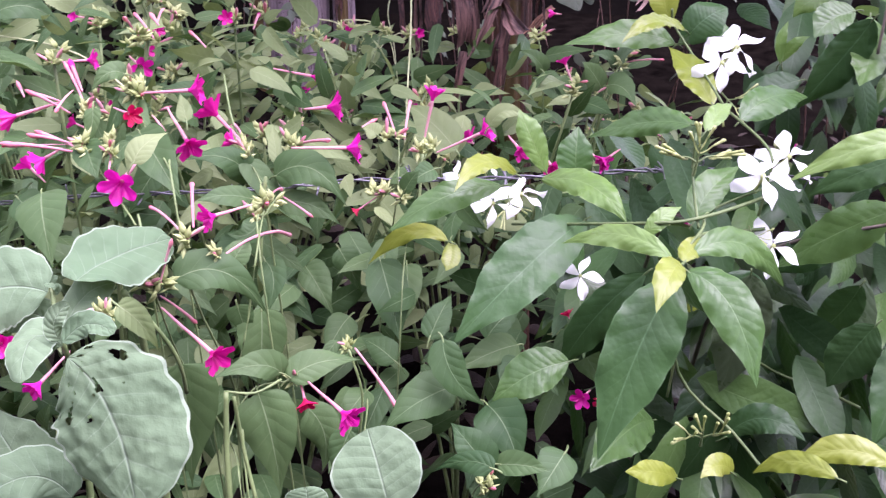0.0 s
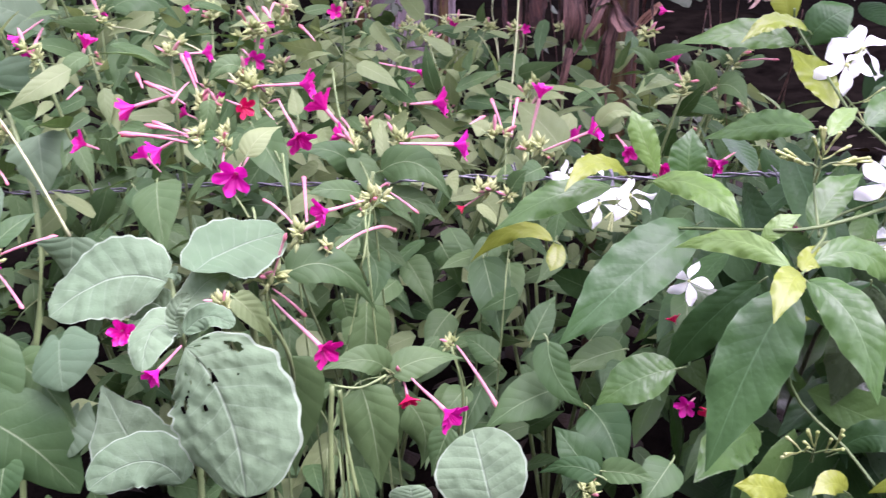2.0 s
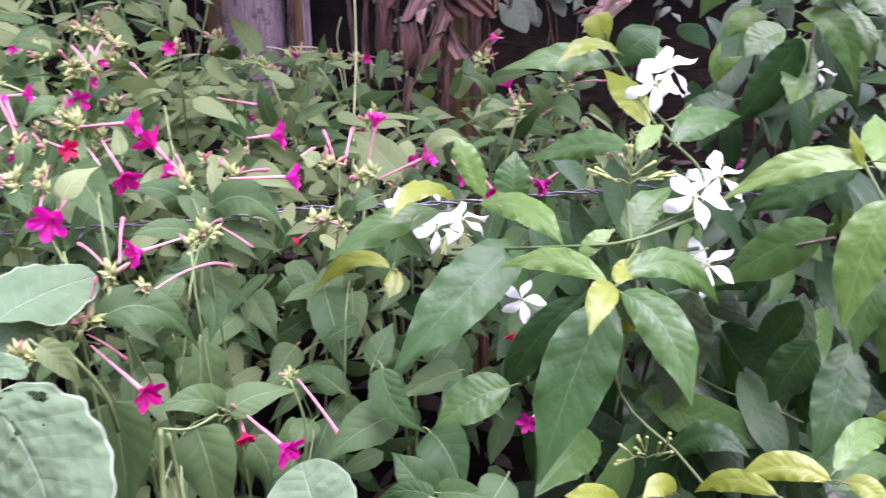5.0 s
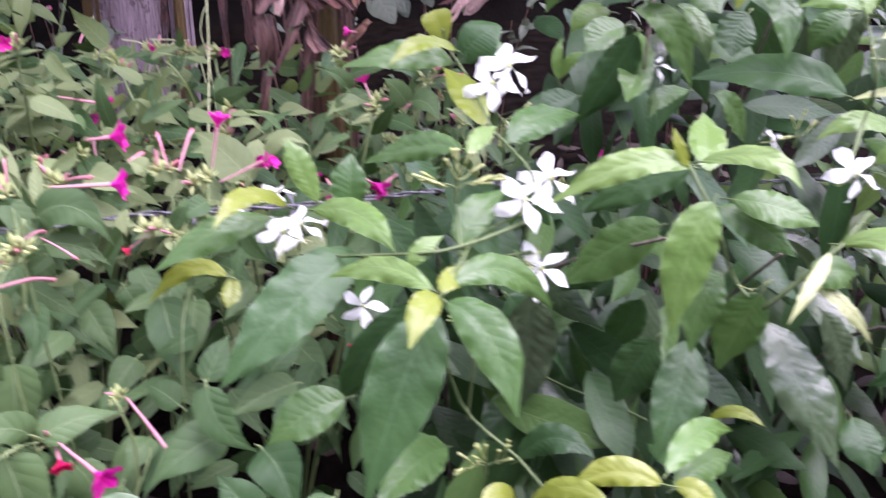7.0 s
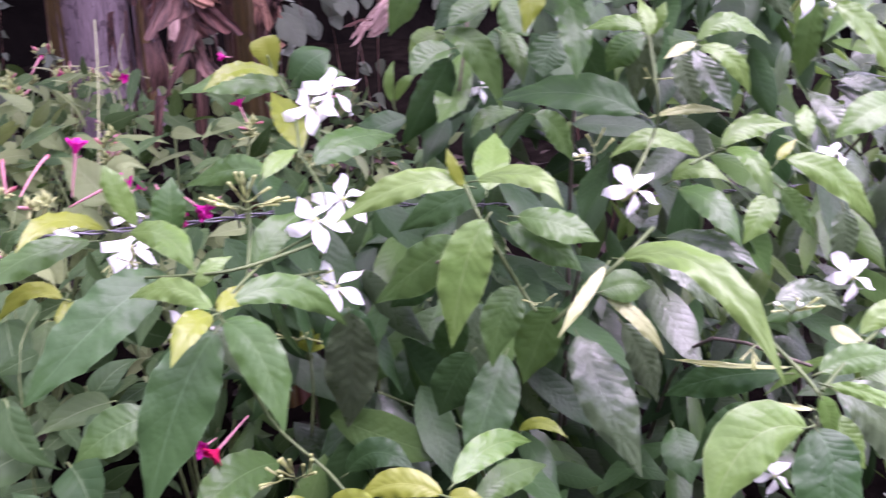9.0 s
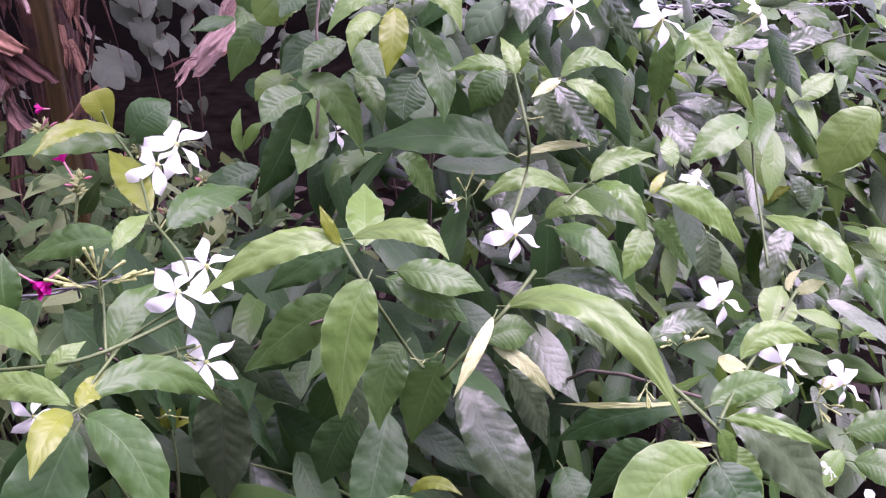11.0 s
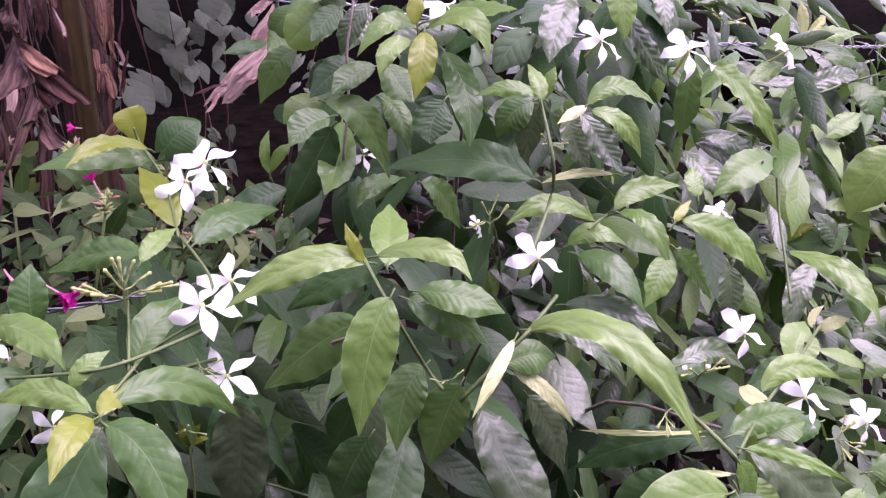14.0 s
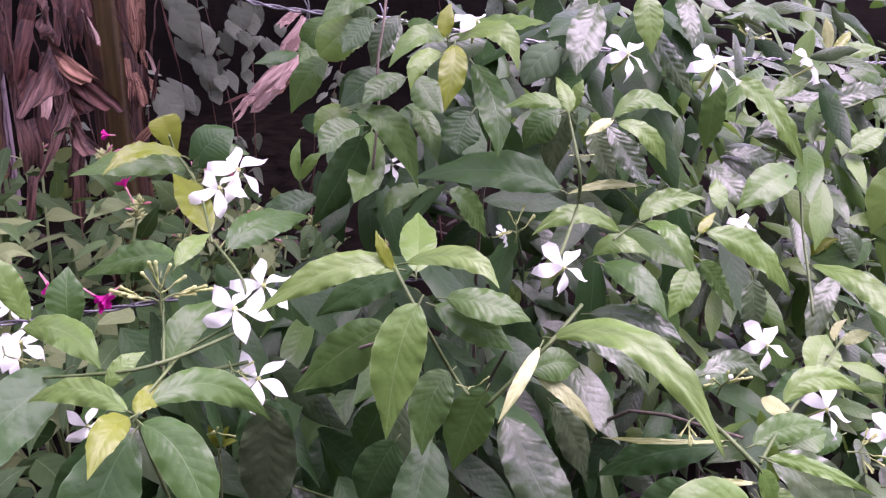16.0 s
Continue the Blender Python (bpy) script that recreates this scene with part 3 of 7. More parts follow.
def closed_bud(plant, base, tip, width, red=True):
    b, q = Vector(base), Vector(tip)
    d = (q - b).normalized()
    bend = Vector((0, 0, 0.025 * (q - b).length))
    me = tube_mesh("bud", [b, b.lerp(q, 0.35) + bend, b.lerp(q, 0.75) + bend, q], width * 0.17, width * 0.40, PINK, 7)
    ob = child("bud", me, plant, Matrix.Identity(4), "closed pink flower bud")
    tipm = child("bud", mesh_from("bud", *ovoid([(-0.9, 0.36), (-0.3, 0.43), (0.3, 0.52), (0.9, 0.44), (1.5, 0.2), (1.8, 0.04)]), (MAGENTA if width > 0.0062 else CORAL) if red else PINK), plant, axis_matrix(q - d * width * 0.3, d, width))
    return ob


BUDLET = mesh_from("bud", *ovoid([(0, 0.06), (0.5, 0.085), (0.9, 0.13), (1.25, 0.155), (1.5, 0.11), (1.75, 0.02)], 6), PINK)
BUDLET_RED = mesh_from("bud", *ovoid([(0, 0.06), (0.4, 0.08), (0.7, 0.14), (0.95, 0.16), (1.1, 0.10), (1.25, 0.02)], 6), CORAL)


def bracts(plant, place, size, n=1):
    r = random.Random(int(1e4 * place[0]))
    for i in range(n):
        p = Vector(place) + Vector((r.uniform(-1, 1), r.uniform(-1, 1), r.uniform(-1, 1))) * size * (0.8 if i else 0)
        child("calyx", BRACTS[r.randrange(6)], plant, axis_matrix(p, (r.uniform(-0.5, 0.5), r.uniform(-0.6, 0.1), 1), size * r.uniform(1.0, 1.4)))
        if i != 1:
            child("bud", BUDLET if r.random() < 0.6 else BUDLET_RED, plant, axis_matrix(p, (r.uniform(-1, 1), r.uniform(-0.9, 0.2), r.uniform(0.2, 1)), size * r.uniform(0.8, 1.25)), "closed pink flower bud")


def foliage(plant, name, items, label="", kind="stuff", parent_m=None):
    """Many leaves joined into one mesh: items of (mesh, matrix)."""
    vs, fs, uv, off = [], [], [], 0
    mats, fm = [], []
    inv = np.array(Matrix.Translation(plant.location).inverted()) if plant else np.eye(4)
    store = {}
    for me, m in items:
        if me.name not in store:
            co = np.empty(len(me.vertices) * 3); me.vertices.foreach_get("co", co)
            lo = np.empty(len(me.loops), np.int32); me.loops.foreach_get("vertex_index", lo)
            uu = np.empty(len(me.loops) * 2, np.float32); me.uv_layers[0].data.foreach_get("uv", uu)
            store[me.name] = (co.reshape(-1, 3), lo, uu)
            if me.materials[0] not in mats:
                mats.append(me.materials[0])
        co, lo, uu = store[me.name]
        mm = inv @ np.array(m)
        vs.append(co @ mm[:3, :3].T + mm[:3, 3])
        fs.append(lo + off)
        uv.append(uu)
        fm.append(np.full(len(lo) // 4, mats.index(me.materials[0]), np.int32))
        off += len(co)
    me = bpy.data.meshes.new(name)
    v, f = np.concatenate(vs), np.concatenate(fs)
    me.vertices.add(len(v)); me.vertices.foreach_set("co", v.ravel().astype(np.float32))
    me.loops.add(len(f)); me.loops.foreach_set("vertex_index", f.astype(np.int32))
    me.polygons.add(len(f) // 4); me.polygons.foreach_set("loop_start", np.arange(0, len(f), 4, dtype=np.int32))
    layer = me.uv_layers.new(name="uv"); layer.data.foreach_set("uv", np.concatenate(uv))
    for m in mats:
        me.materials.append(m)
    me.polygons.foreach_set("material_index", np.concatenate(fm))
    me.polygons.foreach_set("use_smooth", np.ones(len(f) // 4, bool))
    me.update(); me.validate()
    ob = new(name, me)
    if plant:
        ob.parent = plant
    return tagged(ob, label, "", "", kind)

# ---- ground and far side ----
def ground_mesh():
    verts, faces = [], []
    xs = [-40, -20, -10, -6] + [-4 + 0.2 * i for i in range(41)] + [6, 10, 20, 40]
    ys = [-30, -15, -6, -3] + [-2 + 0.2 * i for i in range(41)] + [8, 12, 20, 60]
    for y in ys:
        for x in xs:
            z = 0.05 * noise.noise((x * 1.3, y * 1.3, 0)) + 0.03 * noise.noise((x * 4, y * 4, 3))
            verts.append((x, y, z))
    n = len(xs)
    for j in range(len(ys) - 1):
        for i in range(n - 1):
            a = j * n + i
            faces.append((a, a + 1, a + 1 + n, a + n))
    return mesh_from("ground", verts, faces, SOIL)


ground = tagged(new("ground", ground_mesh()), "bare soil under the plants, coloured near black for shade", "ground", "", "structure")

# near-black colour paints the deep shade behind the plants
BACK = rough_material("black_shade_sheet", (0.0015, 0.0014, 0.0012), (0.006, 0.005, 0.004), 3, 0.95, 0.6, 0.05, spec=0.03)


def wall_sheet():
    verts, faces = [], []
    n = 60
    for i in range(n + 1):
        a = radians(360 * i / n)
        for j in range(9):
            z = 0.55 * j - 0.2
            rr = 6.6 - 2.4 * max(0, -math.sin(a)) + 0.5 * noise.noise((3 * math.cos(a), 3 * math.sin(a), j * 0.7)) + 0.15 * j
            # unseen ring added to block low light, lowered at right for leaf sheen
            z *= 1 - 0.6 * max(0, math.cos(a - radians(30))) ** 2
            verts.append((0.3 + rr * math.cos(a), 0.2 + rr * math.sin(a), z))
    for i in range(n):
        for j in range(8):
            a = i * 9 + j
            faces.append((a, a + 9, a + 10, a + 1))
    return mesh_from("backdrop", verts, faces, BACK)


tagged(new("backdrop", wall_sheet()), "near-black sheet in place of shaded growth, unseen behind the camera", "backdrop", "", "structure")

# ---- plants: one root each ----
JL = "crape jasmine shrub with glossy leaves and white pinwheel flowers"
jasmine_a = thing("crape_jasmine_shrub", (0.26, 1.15, 0), "crape jasmine shrub with white pinwheel flowers beside the wire", "shrub", "crape jasmine shrubs")
jasmine_b = thing("crape_jasmine_shrub", (0.62, 1.2, 0), JL, "shrub", "crape jasmine shrubs")
jasmine_c = thing("crape_jasmine_shrub", (1.05, 1.25, 0), "crape jasmine shrub with leaves coloured silvery for sheen and pale young shoots", "shrub", "crape jasmine shrubs")
FL = "four o'clock plant with soft green leaves and magenta trumpet flowers"
four_a = thing("four_o_clock_plant", (-0.36, 1.0, 0), FL, "flowering plant", "four o'clock plants")
four_b = thing("four_o_clock_plant", (-0.12, 0.85, 0), FL, "flowering plant", "four o'clock plants")
four_c = thing("four_o_clock_plant", (-0.05, 1.2, 0), FL, "flowering plant", "four o'clock plants")
four_d = thing("four_o_clock_plant", (0.10, 1.05, 0), "four o'clock plant with magenta flowers under the jasmine", "flowering plant", "four o'clock plants")
weed_a = thing("broadleaf_weed", (-0.26, 0.62, 0), "grey-green felted weed with large chewed leaves", "weed", "broadleaf weeds")
weed_b = thing("heart_leaf_vine", (-0.58, 0.85, 0), "climbing vine with heart-shaped green leaves", "vine")
weed_c = thing("broadleaf_weed", (0.0, 0.6, 0), "young felted weed with round pale leaves", "weed", "broadleaf weeds")
for p, pts in ((weed_a, [(-0.25, 0.63, 0), (-0.24, 0.69, 0.5), (-0.222, 0.65, 0.9), (-0.215, 0.60, 1.0)]), (weed_c, [(0.0, 0.6, 0), (0.01, 0.59, 0.5), (0.0, 0.58, 0.75)]), (weed_b, [(-0.58, 0.85, 0), (-0.6, 0.88, 0.5), (-0.55, 0.95, 0.85), (-0.62, 1.05, 1.0)])):
    stem(p, pts, 0.005, 0.0025)
for p, q in ((jasmine_a, [(0.26, 1.15, 0), (0.27, 1.1, 0.4), (0.25, 1.0, 0.75), (0.22, 0.85, 0.95)]), (jasmine_a, [(0.26, 1.15, 0), (0.33, 1.1, 0.4), (0.35, 0.95, 0.8), (0.4, 0.78, 0.98)]), (jasmine_a, [(0.26, 1.15, 0), (0.25, 1.15, 0.5), (0.28, 1.08, 0.8), (0.27, 1.02, 0.95)]), (jasmine_b, [(0.62, 1.2, 0), (0.6, 1.1, 0.4), (0.56, 0.95, 0.75), (0.5, 0.8, 0.95)]), (jasmine_b, [(0.62, 1.2, 0), (0.62, 1.15, 0.5), (0.58, 1.05, 0.9), (0.52, 0.92, 1.15)]), (jasmine_b, [(0.62, 1.2, 0), (0.7, 1.1, 0.4), (0.68, 0.9, 0.75), (0.66, 0.68, 0.9)]), (jasmine_c, [(1.05, 1.25, 0), (1.0, 1.15, 0.5), (0.92, 1.05, 0.85), (0.9, 0.95, 1.05)]), (jasmine_c, [(1.05, 1.25, 0), (1.1, 1.1, 0.4), (1.0, 0.95, 0.75), (0.9, 0.84, 0.88)])):
    bent = [(x + 0.02 * math.sin(7 * i + 9 * x), y + 0.1 * math.sin(math.pi * i / 3), z) for i, (x, y, z) in enumerate(q)]
    stem(p, bent, 0.0042, 0.0015, BARK, "branch")

# ---- banana stems with dry leaves ----
def banana(place, height, r0, r1, olive, label, lean=(0, 0), arc=(-0.35, 3.5), skin=None, strip=-2.0):
    b = thing("banana_plant", (*place, 0), label, "banana plant", "banana plants")
    r = random.Random(int(place[0] * 100) + 7)
    sides, rings = 28, 14
    for layer in range(4):
        verts, faces = [], []
        a0, span = (r.uniform(0, 6.28), r.uniform(2.6, 4.2)) if layer else (0, 6.2832)
        if layer == olive:
            a0, span = strip, 0.9
        top = height * (1 if layer == 0 else r.uniform(0.5, 0.95))
        grow = 1 + 0.07 * (4 if layer == olive else layer)
        for j in range(rings + 1):
            q = j / rings
            z = top * q
            for s in range(sides + 1):
                a = a0 + span * s / sides
                rr = (r0 + (r1 - r0) * z / height) * grow * (1 + 0.035 * math.sin(9 * a + layer) + 0.02 * math.sin(17 * a))
                rr *= 1 + 0.05 * noise.noise((3 * math.cos(a), 3 * math.sin(a), z * 2 + layer))
                verts.append((place[0] + lean[0] * z + rr * math.cos(a), place[1] + lean[1] * z + rr * math.sin(a), z))
        k = sides + 1
        for j in range(rings):
            for s in range(sides):
                a = j * k + s
                faces.append((a, a + 1, a + 1 + k, a + k))
        child("sheath", mesh_from("sheath", verts, faces, OLIVE if (layer == olive) else (skin or SHEATH)), b, Matrix.Identity(4))
    # crown leaves out of view, added to shade what lies behind and below
    if arc:
        for i in range(10):
            a = arc[0] + (arc[1] - arc[0]) * i / 9 + r.uniform(-0.15, 0.15)
            c, s = math.cos(a), math.sin(a)
            verts, uvs, faces = [], [], []
            length, wid = r.uniform(1.5, 2.1), r.uniform(0.34, 0.44)
            rise, drop = r.uniform(0.5, 0.9), r.uniform(0.5, 1.0)
            for j in range(13):
                v = j / 12
                d = length * v
                z = height + rise * math.sin(1.9 * v) - drop * v * v * 0.6 + 0.1
                w = wid * math.sin(math.pi * (0.06 + 0.92 * v)) ** 0.6
                for u in (-1, -0.5, 0, 0.5, 1):
                    verts.append((place[0] + c * d - s * u * w, place[1] + s * d + c * u * w, z + 0.12 * abs(u) * w - 0.25 * u * u * w))
                    uvs.append(((u + 1) / 2, v))
            for j in range(12):
                for i2 in range(4):
                    q = j * 5 + i2
                    faces.append((q, q + 1, q + 6, q + 5))
            child("leaf", mesh_from("leaf", verts, faces, M["back"], uvs), b, Matrix.Identity(4), "unseen banana leaf added overhead for shade")
    return b


def dry_fin(plant, a, b, c, d, mat, seed, pleats=4, rag=0.22, bow=0.12):
    """A torn piece of dead blade between the rib edge a-b and its free edge c-d, pleated along the fibres."""
    r = random.Random(seed)
    a, b, c, d = (Vector(q) for q in (a, b, c, d))
    n = ((b - a).cross((c + d) / 2 - a)).normalized()
    if n.y > 0:
        n = -n
    length = ((c + d) / 2 - (a + b) / 2).length
    nx, ny = pleats * 4, 14
    p1, p2 = r.uniform(0, 6.28), r.uniform(0, 6.28)
    pitch = [0.0]
    for _ in range(pleats):
        pitch.append(pitch[-1] + r.uniform(0.5, 1.5))
    ends = [1 - rag * (r.random() ** 1.5) for _ in range(pleats * 2 + 1)]
    verts, faces, uvs = [], [], []
    for j in range(ny + 1):
        v = j / ny
        for i in range(nx + 1):
            u = i / nx
            e = u * pleats * 2
            k = min(int(e), pleats * 2 - 1)
            vv = v * (ends[k] + (ends[k + 1] - ends[k]) * (e - k))
            w = (b - a).length * (1 - vv) + (d - c).length * vv
            q = a.lerp(b, u).lerp(c.lerp(d, u), vv) + ((b - a) * (1 - vv) + (d - c) * vv) * ((u - 0.5) * 0.2 * math.sin(math.pi * vv))
            g = (u * pleats + 0.25 * math.sin(3 * v + p1)) % 1.0
            fold = (abs(2 * g - 1) - 0.5) * 0.45 * w / pleats * min(1, 0.25 + 1.6 * v)
            q = q + n * (fold + bow * length * math.sin(2.4 * v + 0.4) + 0.10 * w * math.sin(3.5 * u + 2 * v + p2))
            q += Vector((noise.noise(q * 40), 0, noise.noise(q * 40 + Vector((7, 0, 0))))) * 0.0035
            verts.append(q)
            uvs.append((u * w / 0.06, v))
    k = nx + 1
    for j in range(ny):
        for i in range(nx):
            q = j * k + i
            faces.append((q, q + 1, q + 1 + k, q + k))
    me = mesh_from("dry_leaf", verts, faces, mat, uvs)
    return child("dry_leaf", me, plant, Matrix.Identity(4), "crumpled torn dry banana leaf")


def torn_leaf(plant, base, tip, width, mat, seed=1, turn=0.0):
    """A strip of dead leaf, narrow where it hangs, widening to a ragged end."""
    r = random.Random(seed)
    b, y = Vector(base), Vector(tip) - Vector(base)
    x = y.normalized().cross(Vector((0, -1, 0.2))).normalized()
    x = Matrix.Rotation(radians(turn), 3, y.normalized()) @ x * width * 0.5
    e, k = r.uniform(0.35, 0.7), r.uniform(-0.4, 0.4)
    return dry_fin(plant, b - x * 0.35, b + x * 0.35, b + y * r.uniform(0.75, 1) - x * (e - k), b + y * r.uniform(0.85, 1.05) + x * (e + k), mat, seed, 3 if width > 0.02 else 2, 0.5, 0.06)


banana_a = banana((-0.736, 4.895), 2.6, 0.15, 0.125, 1, "banana stem with grey-purple peeling sheaths", strip=-2.95)
banana_b = banana((0.169, 2.207), 2.2, 0.043, 0.036, 2, "banana stem with olive and orange-brown sheaths", (-0.03, 0.0), (-1.2, 3.6), RUST)
banana_c = banana((-0.486, 4.86), 2.3, 0.048, 0.04, 3, "slim banana stem in deep shade", (0, 0))


# ---- barbed wire fence: twisted strands with barbs ----
def barbed_wire(points, label, barb_every=0.11, seed=1, mat=WIRE):
    w = thing("barbed_wire", points[0], label, "barbed wire", "fence wires")
    pts = [Vector(p) for p in points]
    line, total = [], 0
    for p, q in zip(pts, pts[1:]):
        n = max(2, int((q - p).length / 0.006))
        line += [p.lerp(q, i / n) + Vector((0, 0, -0.004 * math.sin(math.pi * i / n))) for i in range(n)]
    for k in range(2):
        path = []
        for i, p in enumerate(line):
            a = i * 0.55 + math.pi * k
            path.append(p + Vector((0, math.cos(a), math.sin(a))) * 0.0019)
        child("strand", tube_mesh("strand", path, 0.0014, 0.0014, mat, 5) if len(path) < 3 else strand_mesh(path, mat), w, Matrix.Identity(4))
    r = random.Random(seed)
    step = int(barb_every / 0.006)
    for i in range(step // 2, len(line) - 1, step):
        for k in range(2):
            a = r.uniform(0, 3.14)
            d = Vector((0.35 * r.uniform(-1, 1), math.cos(a), math.sin(a))).normalized() * 0.017
            child("barb", tube_mesh("barb", [line[i] - d, line[i] + d * 0.2 + Vector((0.003, 0, 0)), line[i] + d], 0.0013, 0.0009, mat, 5), w, Matrix.Identity(4))
    return w


def strand_mesh(path, mat):
    verts, faces = [], []
    for i, p in enumerate(path):
        d = (path[min(i + 1, len(path) - 1)] - path[max(i - 1, 0)]).normalized()
        a = d.cross(Vector((0, 0, 1))).normalized()
        b = d.cross(a)
        for s in range(5):
            verts.append(p + 0.0014 * (math.cos(1.2566 * s) * a + math.sin(1.2566 * s) * b))
    for i in range(len(path) - 1):
        for s in range(5):
            faces.append((i * 5 + s, i * 5 + (s + 1) % 5, i * 5 + 5 + (s + 1) % 5, i * 5 + 5 + s))
    return mesh_from("strand", verts, faces, mat)


barbed_wire([(-0.831, 1.253, 0.795), (-0.419, 1.141, 0.863), (-0.095, 1.092, 0.902), (0.226, 1.060, 0.927), (0.297, 1.174, 0.893), (0.627, 1.375, 0.801), (1.857, 1.844, 0.645)], "rusty grey barbed wire strung through the plants")
barbed_wire([(0.213, 1.481, 1.285), (0.353, 1.378, 1.207), (0.471, 1.255, 1.203), (0.795, 1.231, 1.153), (1.206, 1.425, 1.103), (1.714, 1.697, 1.046)], "grey barbed wire strung above the lower strand", seed=2, mat=WIRE_LIT)

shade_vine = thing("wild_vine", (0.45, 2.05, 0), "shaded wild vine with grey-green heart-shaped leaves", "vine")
stem(shade_vine, [(0.45, 2.05, 0), (0.4, 2.0, 0.5), (0.33, 1.98, 0.9), (0.30, 1.99, 1.25)], 0.0012, 0.0008, DEAD)


def stalk(points, r, mat):
    """A single thin dry grass stalk."""
    g = thing("grass_stalk", (points[-1][0], points[-1][1], 0), "thin pale stalk arching over the leaves", "grass", "grass stalks")
    stem(g, points, r * 0.6, r, mat, "blade")
    return g

# ---- leaves, flowers and stems that stand in front ----
arched_leaf(jasmine_a, "J", "young", (0.070, 0.896, 0.979), (0.038, 0.856, 1.005), (0.010, 0.818, 0.991), 0.020)
arched_leaf(jasmine_a, "J", "mid", (0.056, 0.898, 0.967), (0.004, 0.881, 0.963), (-0.053, 0.874, 0.928), 0.030)
arched_leaf(jasmine_a, "J", "light", (0.093, 0.894, 0.975), (0.133, 0.850, 0.986), (0.161, 0.807, 0.967), 0.029)
arched_leaf(jasmine_a, "J", "mid", (0.130, 0.917, 0.960), (0.129, 0.922, 0.989), (0.132, 0.939, 1.014), 0.035)
arched_leaf(jasmine_a, "J", "young", (0.005, 0.956, 0.883), (-0.036, 0.981, 0.883), (-0.083, 1.000, 0.835), 0.020)
arched_leaf(jasmine_a, "J", "young", (0.008, 0.960, 0.882), (0.008, 0.942, 0.871), (0.003, 0.930, 0.861), 0.020)
arched_leaf(jasmine_a, "J", "dark", (0.130, 0.846, 0.953), (0.076, 0.799, 0.929), (0.010, 0.763, 0.870), 0.057)
arched_leaf(jasmine_a, "J", "light", (0.183, 0.722, 0.971), (0.145, 0.758, 0.977), (0.104, 0.795, 0.952), 0.022)
arched_leaf(jasmine_a, "J", "dark", (0.185, 0.710, 0.957), (0.155, 0.681, 0.915), (0.123, 0.651, 0.828), 0.056)
arched_leaf(jasmine_a, "J", "dark", (0.175, 0.775, 0.933), (0.137, 0.785, 0.886), (0.108, 0.805, 0.817), 0.035)
arched_leaf(jasmine_a, "J", "young", (0.185, 0.701, 0.976), (0.172, 0.676, 0.980), (0.157, 0.650, 0.960), 0.023)
arched_leaf(jasmine_a, "J", "mid", (0.199, 0.723, 0.974), (0.245, 0.746, 0.974), (0.291, 0.763, 0.926), 0.028)
arched_leaf(jasmine_a, "J", "young", (0.190, 0.711, 0.973), (0.201, 0.728, 0.978), (0.224, 0.747, 0.971), 0.018)
arched_leaf(jasmine_a, "J", "mid", (0.192, 0.708, 0.967), (0.220, 0.675, 0.952), (0.236, 0.641, 0.902), 0.037)
arched_leaf(jasmine_a, "J", "silver", (0.295, 0.861, 0.892), (0.296, 0.868, 0.829), (0.288, 0.886, 0.744), 0.054)
arched_leaf(jasmine_a, "J", "mid", (0.215, 0.789, 0.976), (0.231, 0.807, 0.998), (0.262, 0.835, 1.010), 0.029)
arched_leaf(jasmine_a, "J", "mid", (0.226, 0.870, 1.037), (0.189, 0.901, 1.030), (0.142, 0.941, 1.002), 0.028)
arched_leaf(jasmine_a, "J", "light", (0.226, 0.825, 1.045), (0.239, 0.841, 1.056), (0.257, 0.863, 1.059), 0.017)
arched_leaf(jasmine_a, "J", "young", (0.259, 0.932, 1.038), (0.248, 0.969, 1.059), (0.231, 1.019, 1.075), 0.029)
arched_leaf(jasmine_a, "J", "mid", (0.248, 1.065, 1.068), (0.197, 1.061, 1.080), (0.129, 1.073, 1.064), 0.033)
arched_leaf(jasmine_a, "J", "young", (0.241, 0.999, 1.096), (0.204, 0.967, 1.111), (0.169, 0.944, 1.095), 0.018)
arched_leaf(jasmine_a, "T", "young", (0.237, 1.048, 1.088), (0.230, 1.043, 1.109), (0.224, 1.046, 1.127), 0.033)
arched_leaf(jasmine_a, "J", "mid", (0.271, 0.877, 1.039), (0.306, 0.907, 1.053), (0.354, 0.944, 1.043), 0.034)
arched_leaf(jasmine_b, "J", "light", (0.360, 1.050, 1.050), (0.356, 1.050, 1.074), (0.363, 1.056, 1.095), 0.011)
arched_leaf(jasmine_b, "J", "light", (0.364, 1.068, 1.047), (0.373, 1.059, 1.068), (0.387, 1.054, 1.079), 0.013)
arched_leaf(jasmine_b, "J", "dark", (0.410, 0.958, 1.116), (0.391, 0.970, 1.075), (0.364, 0.998, 1.016), 0.040)
arched_leaf(jasmine_b, "J", "mid", (0.431, 1.016, 1.108), (0.415, 0.963, 1.081), (0.394, 0.926, 1.059), 0.035)
arched_leaf(jasmine_b, "J", "mid", (0.402, 0.947, 1.142), (0.435, 0.932, 1.127), (0.457, 0.926, 1.069), 0.031)
arched_leaf(jasmine_b, "J", "dark", (0.570, 0.844, 1.082), (0.516, 0.869, 1.098), (0.449, 0.914, 1.083), 0.040)
arched_leaf(jasmine_b, "J", "mid", (0.493, 1.020, 1.043), (0.456, 0.992, 1.046), (0.433, 0.966, 1.030), 0.021)
arched_leaf(jasmine_b, "J", "mid", (0.499, 0.964, 1.052), (0.526, 0.975, 1.033), (0.550, 0.992, 0.990), 0.030)
arched_leaf(jasmine_a, "J", "light", (0.395, 0.752, 1.053), (0.347, 0.758, 1.056), (0.284, 0.771, 1.019), 0.026)
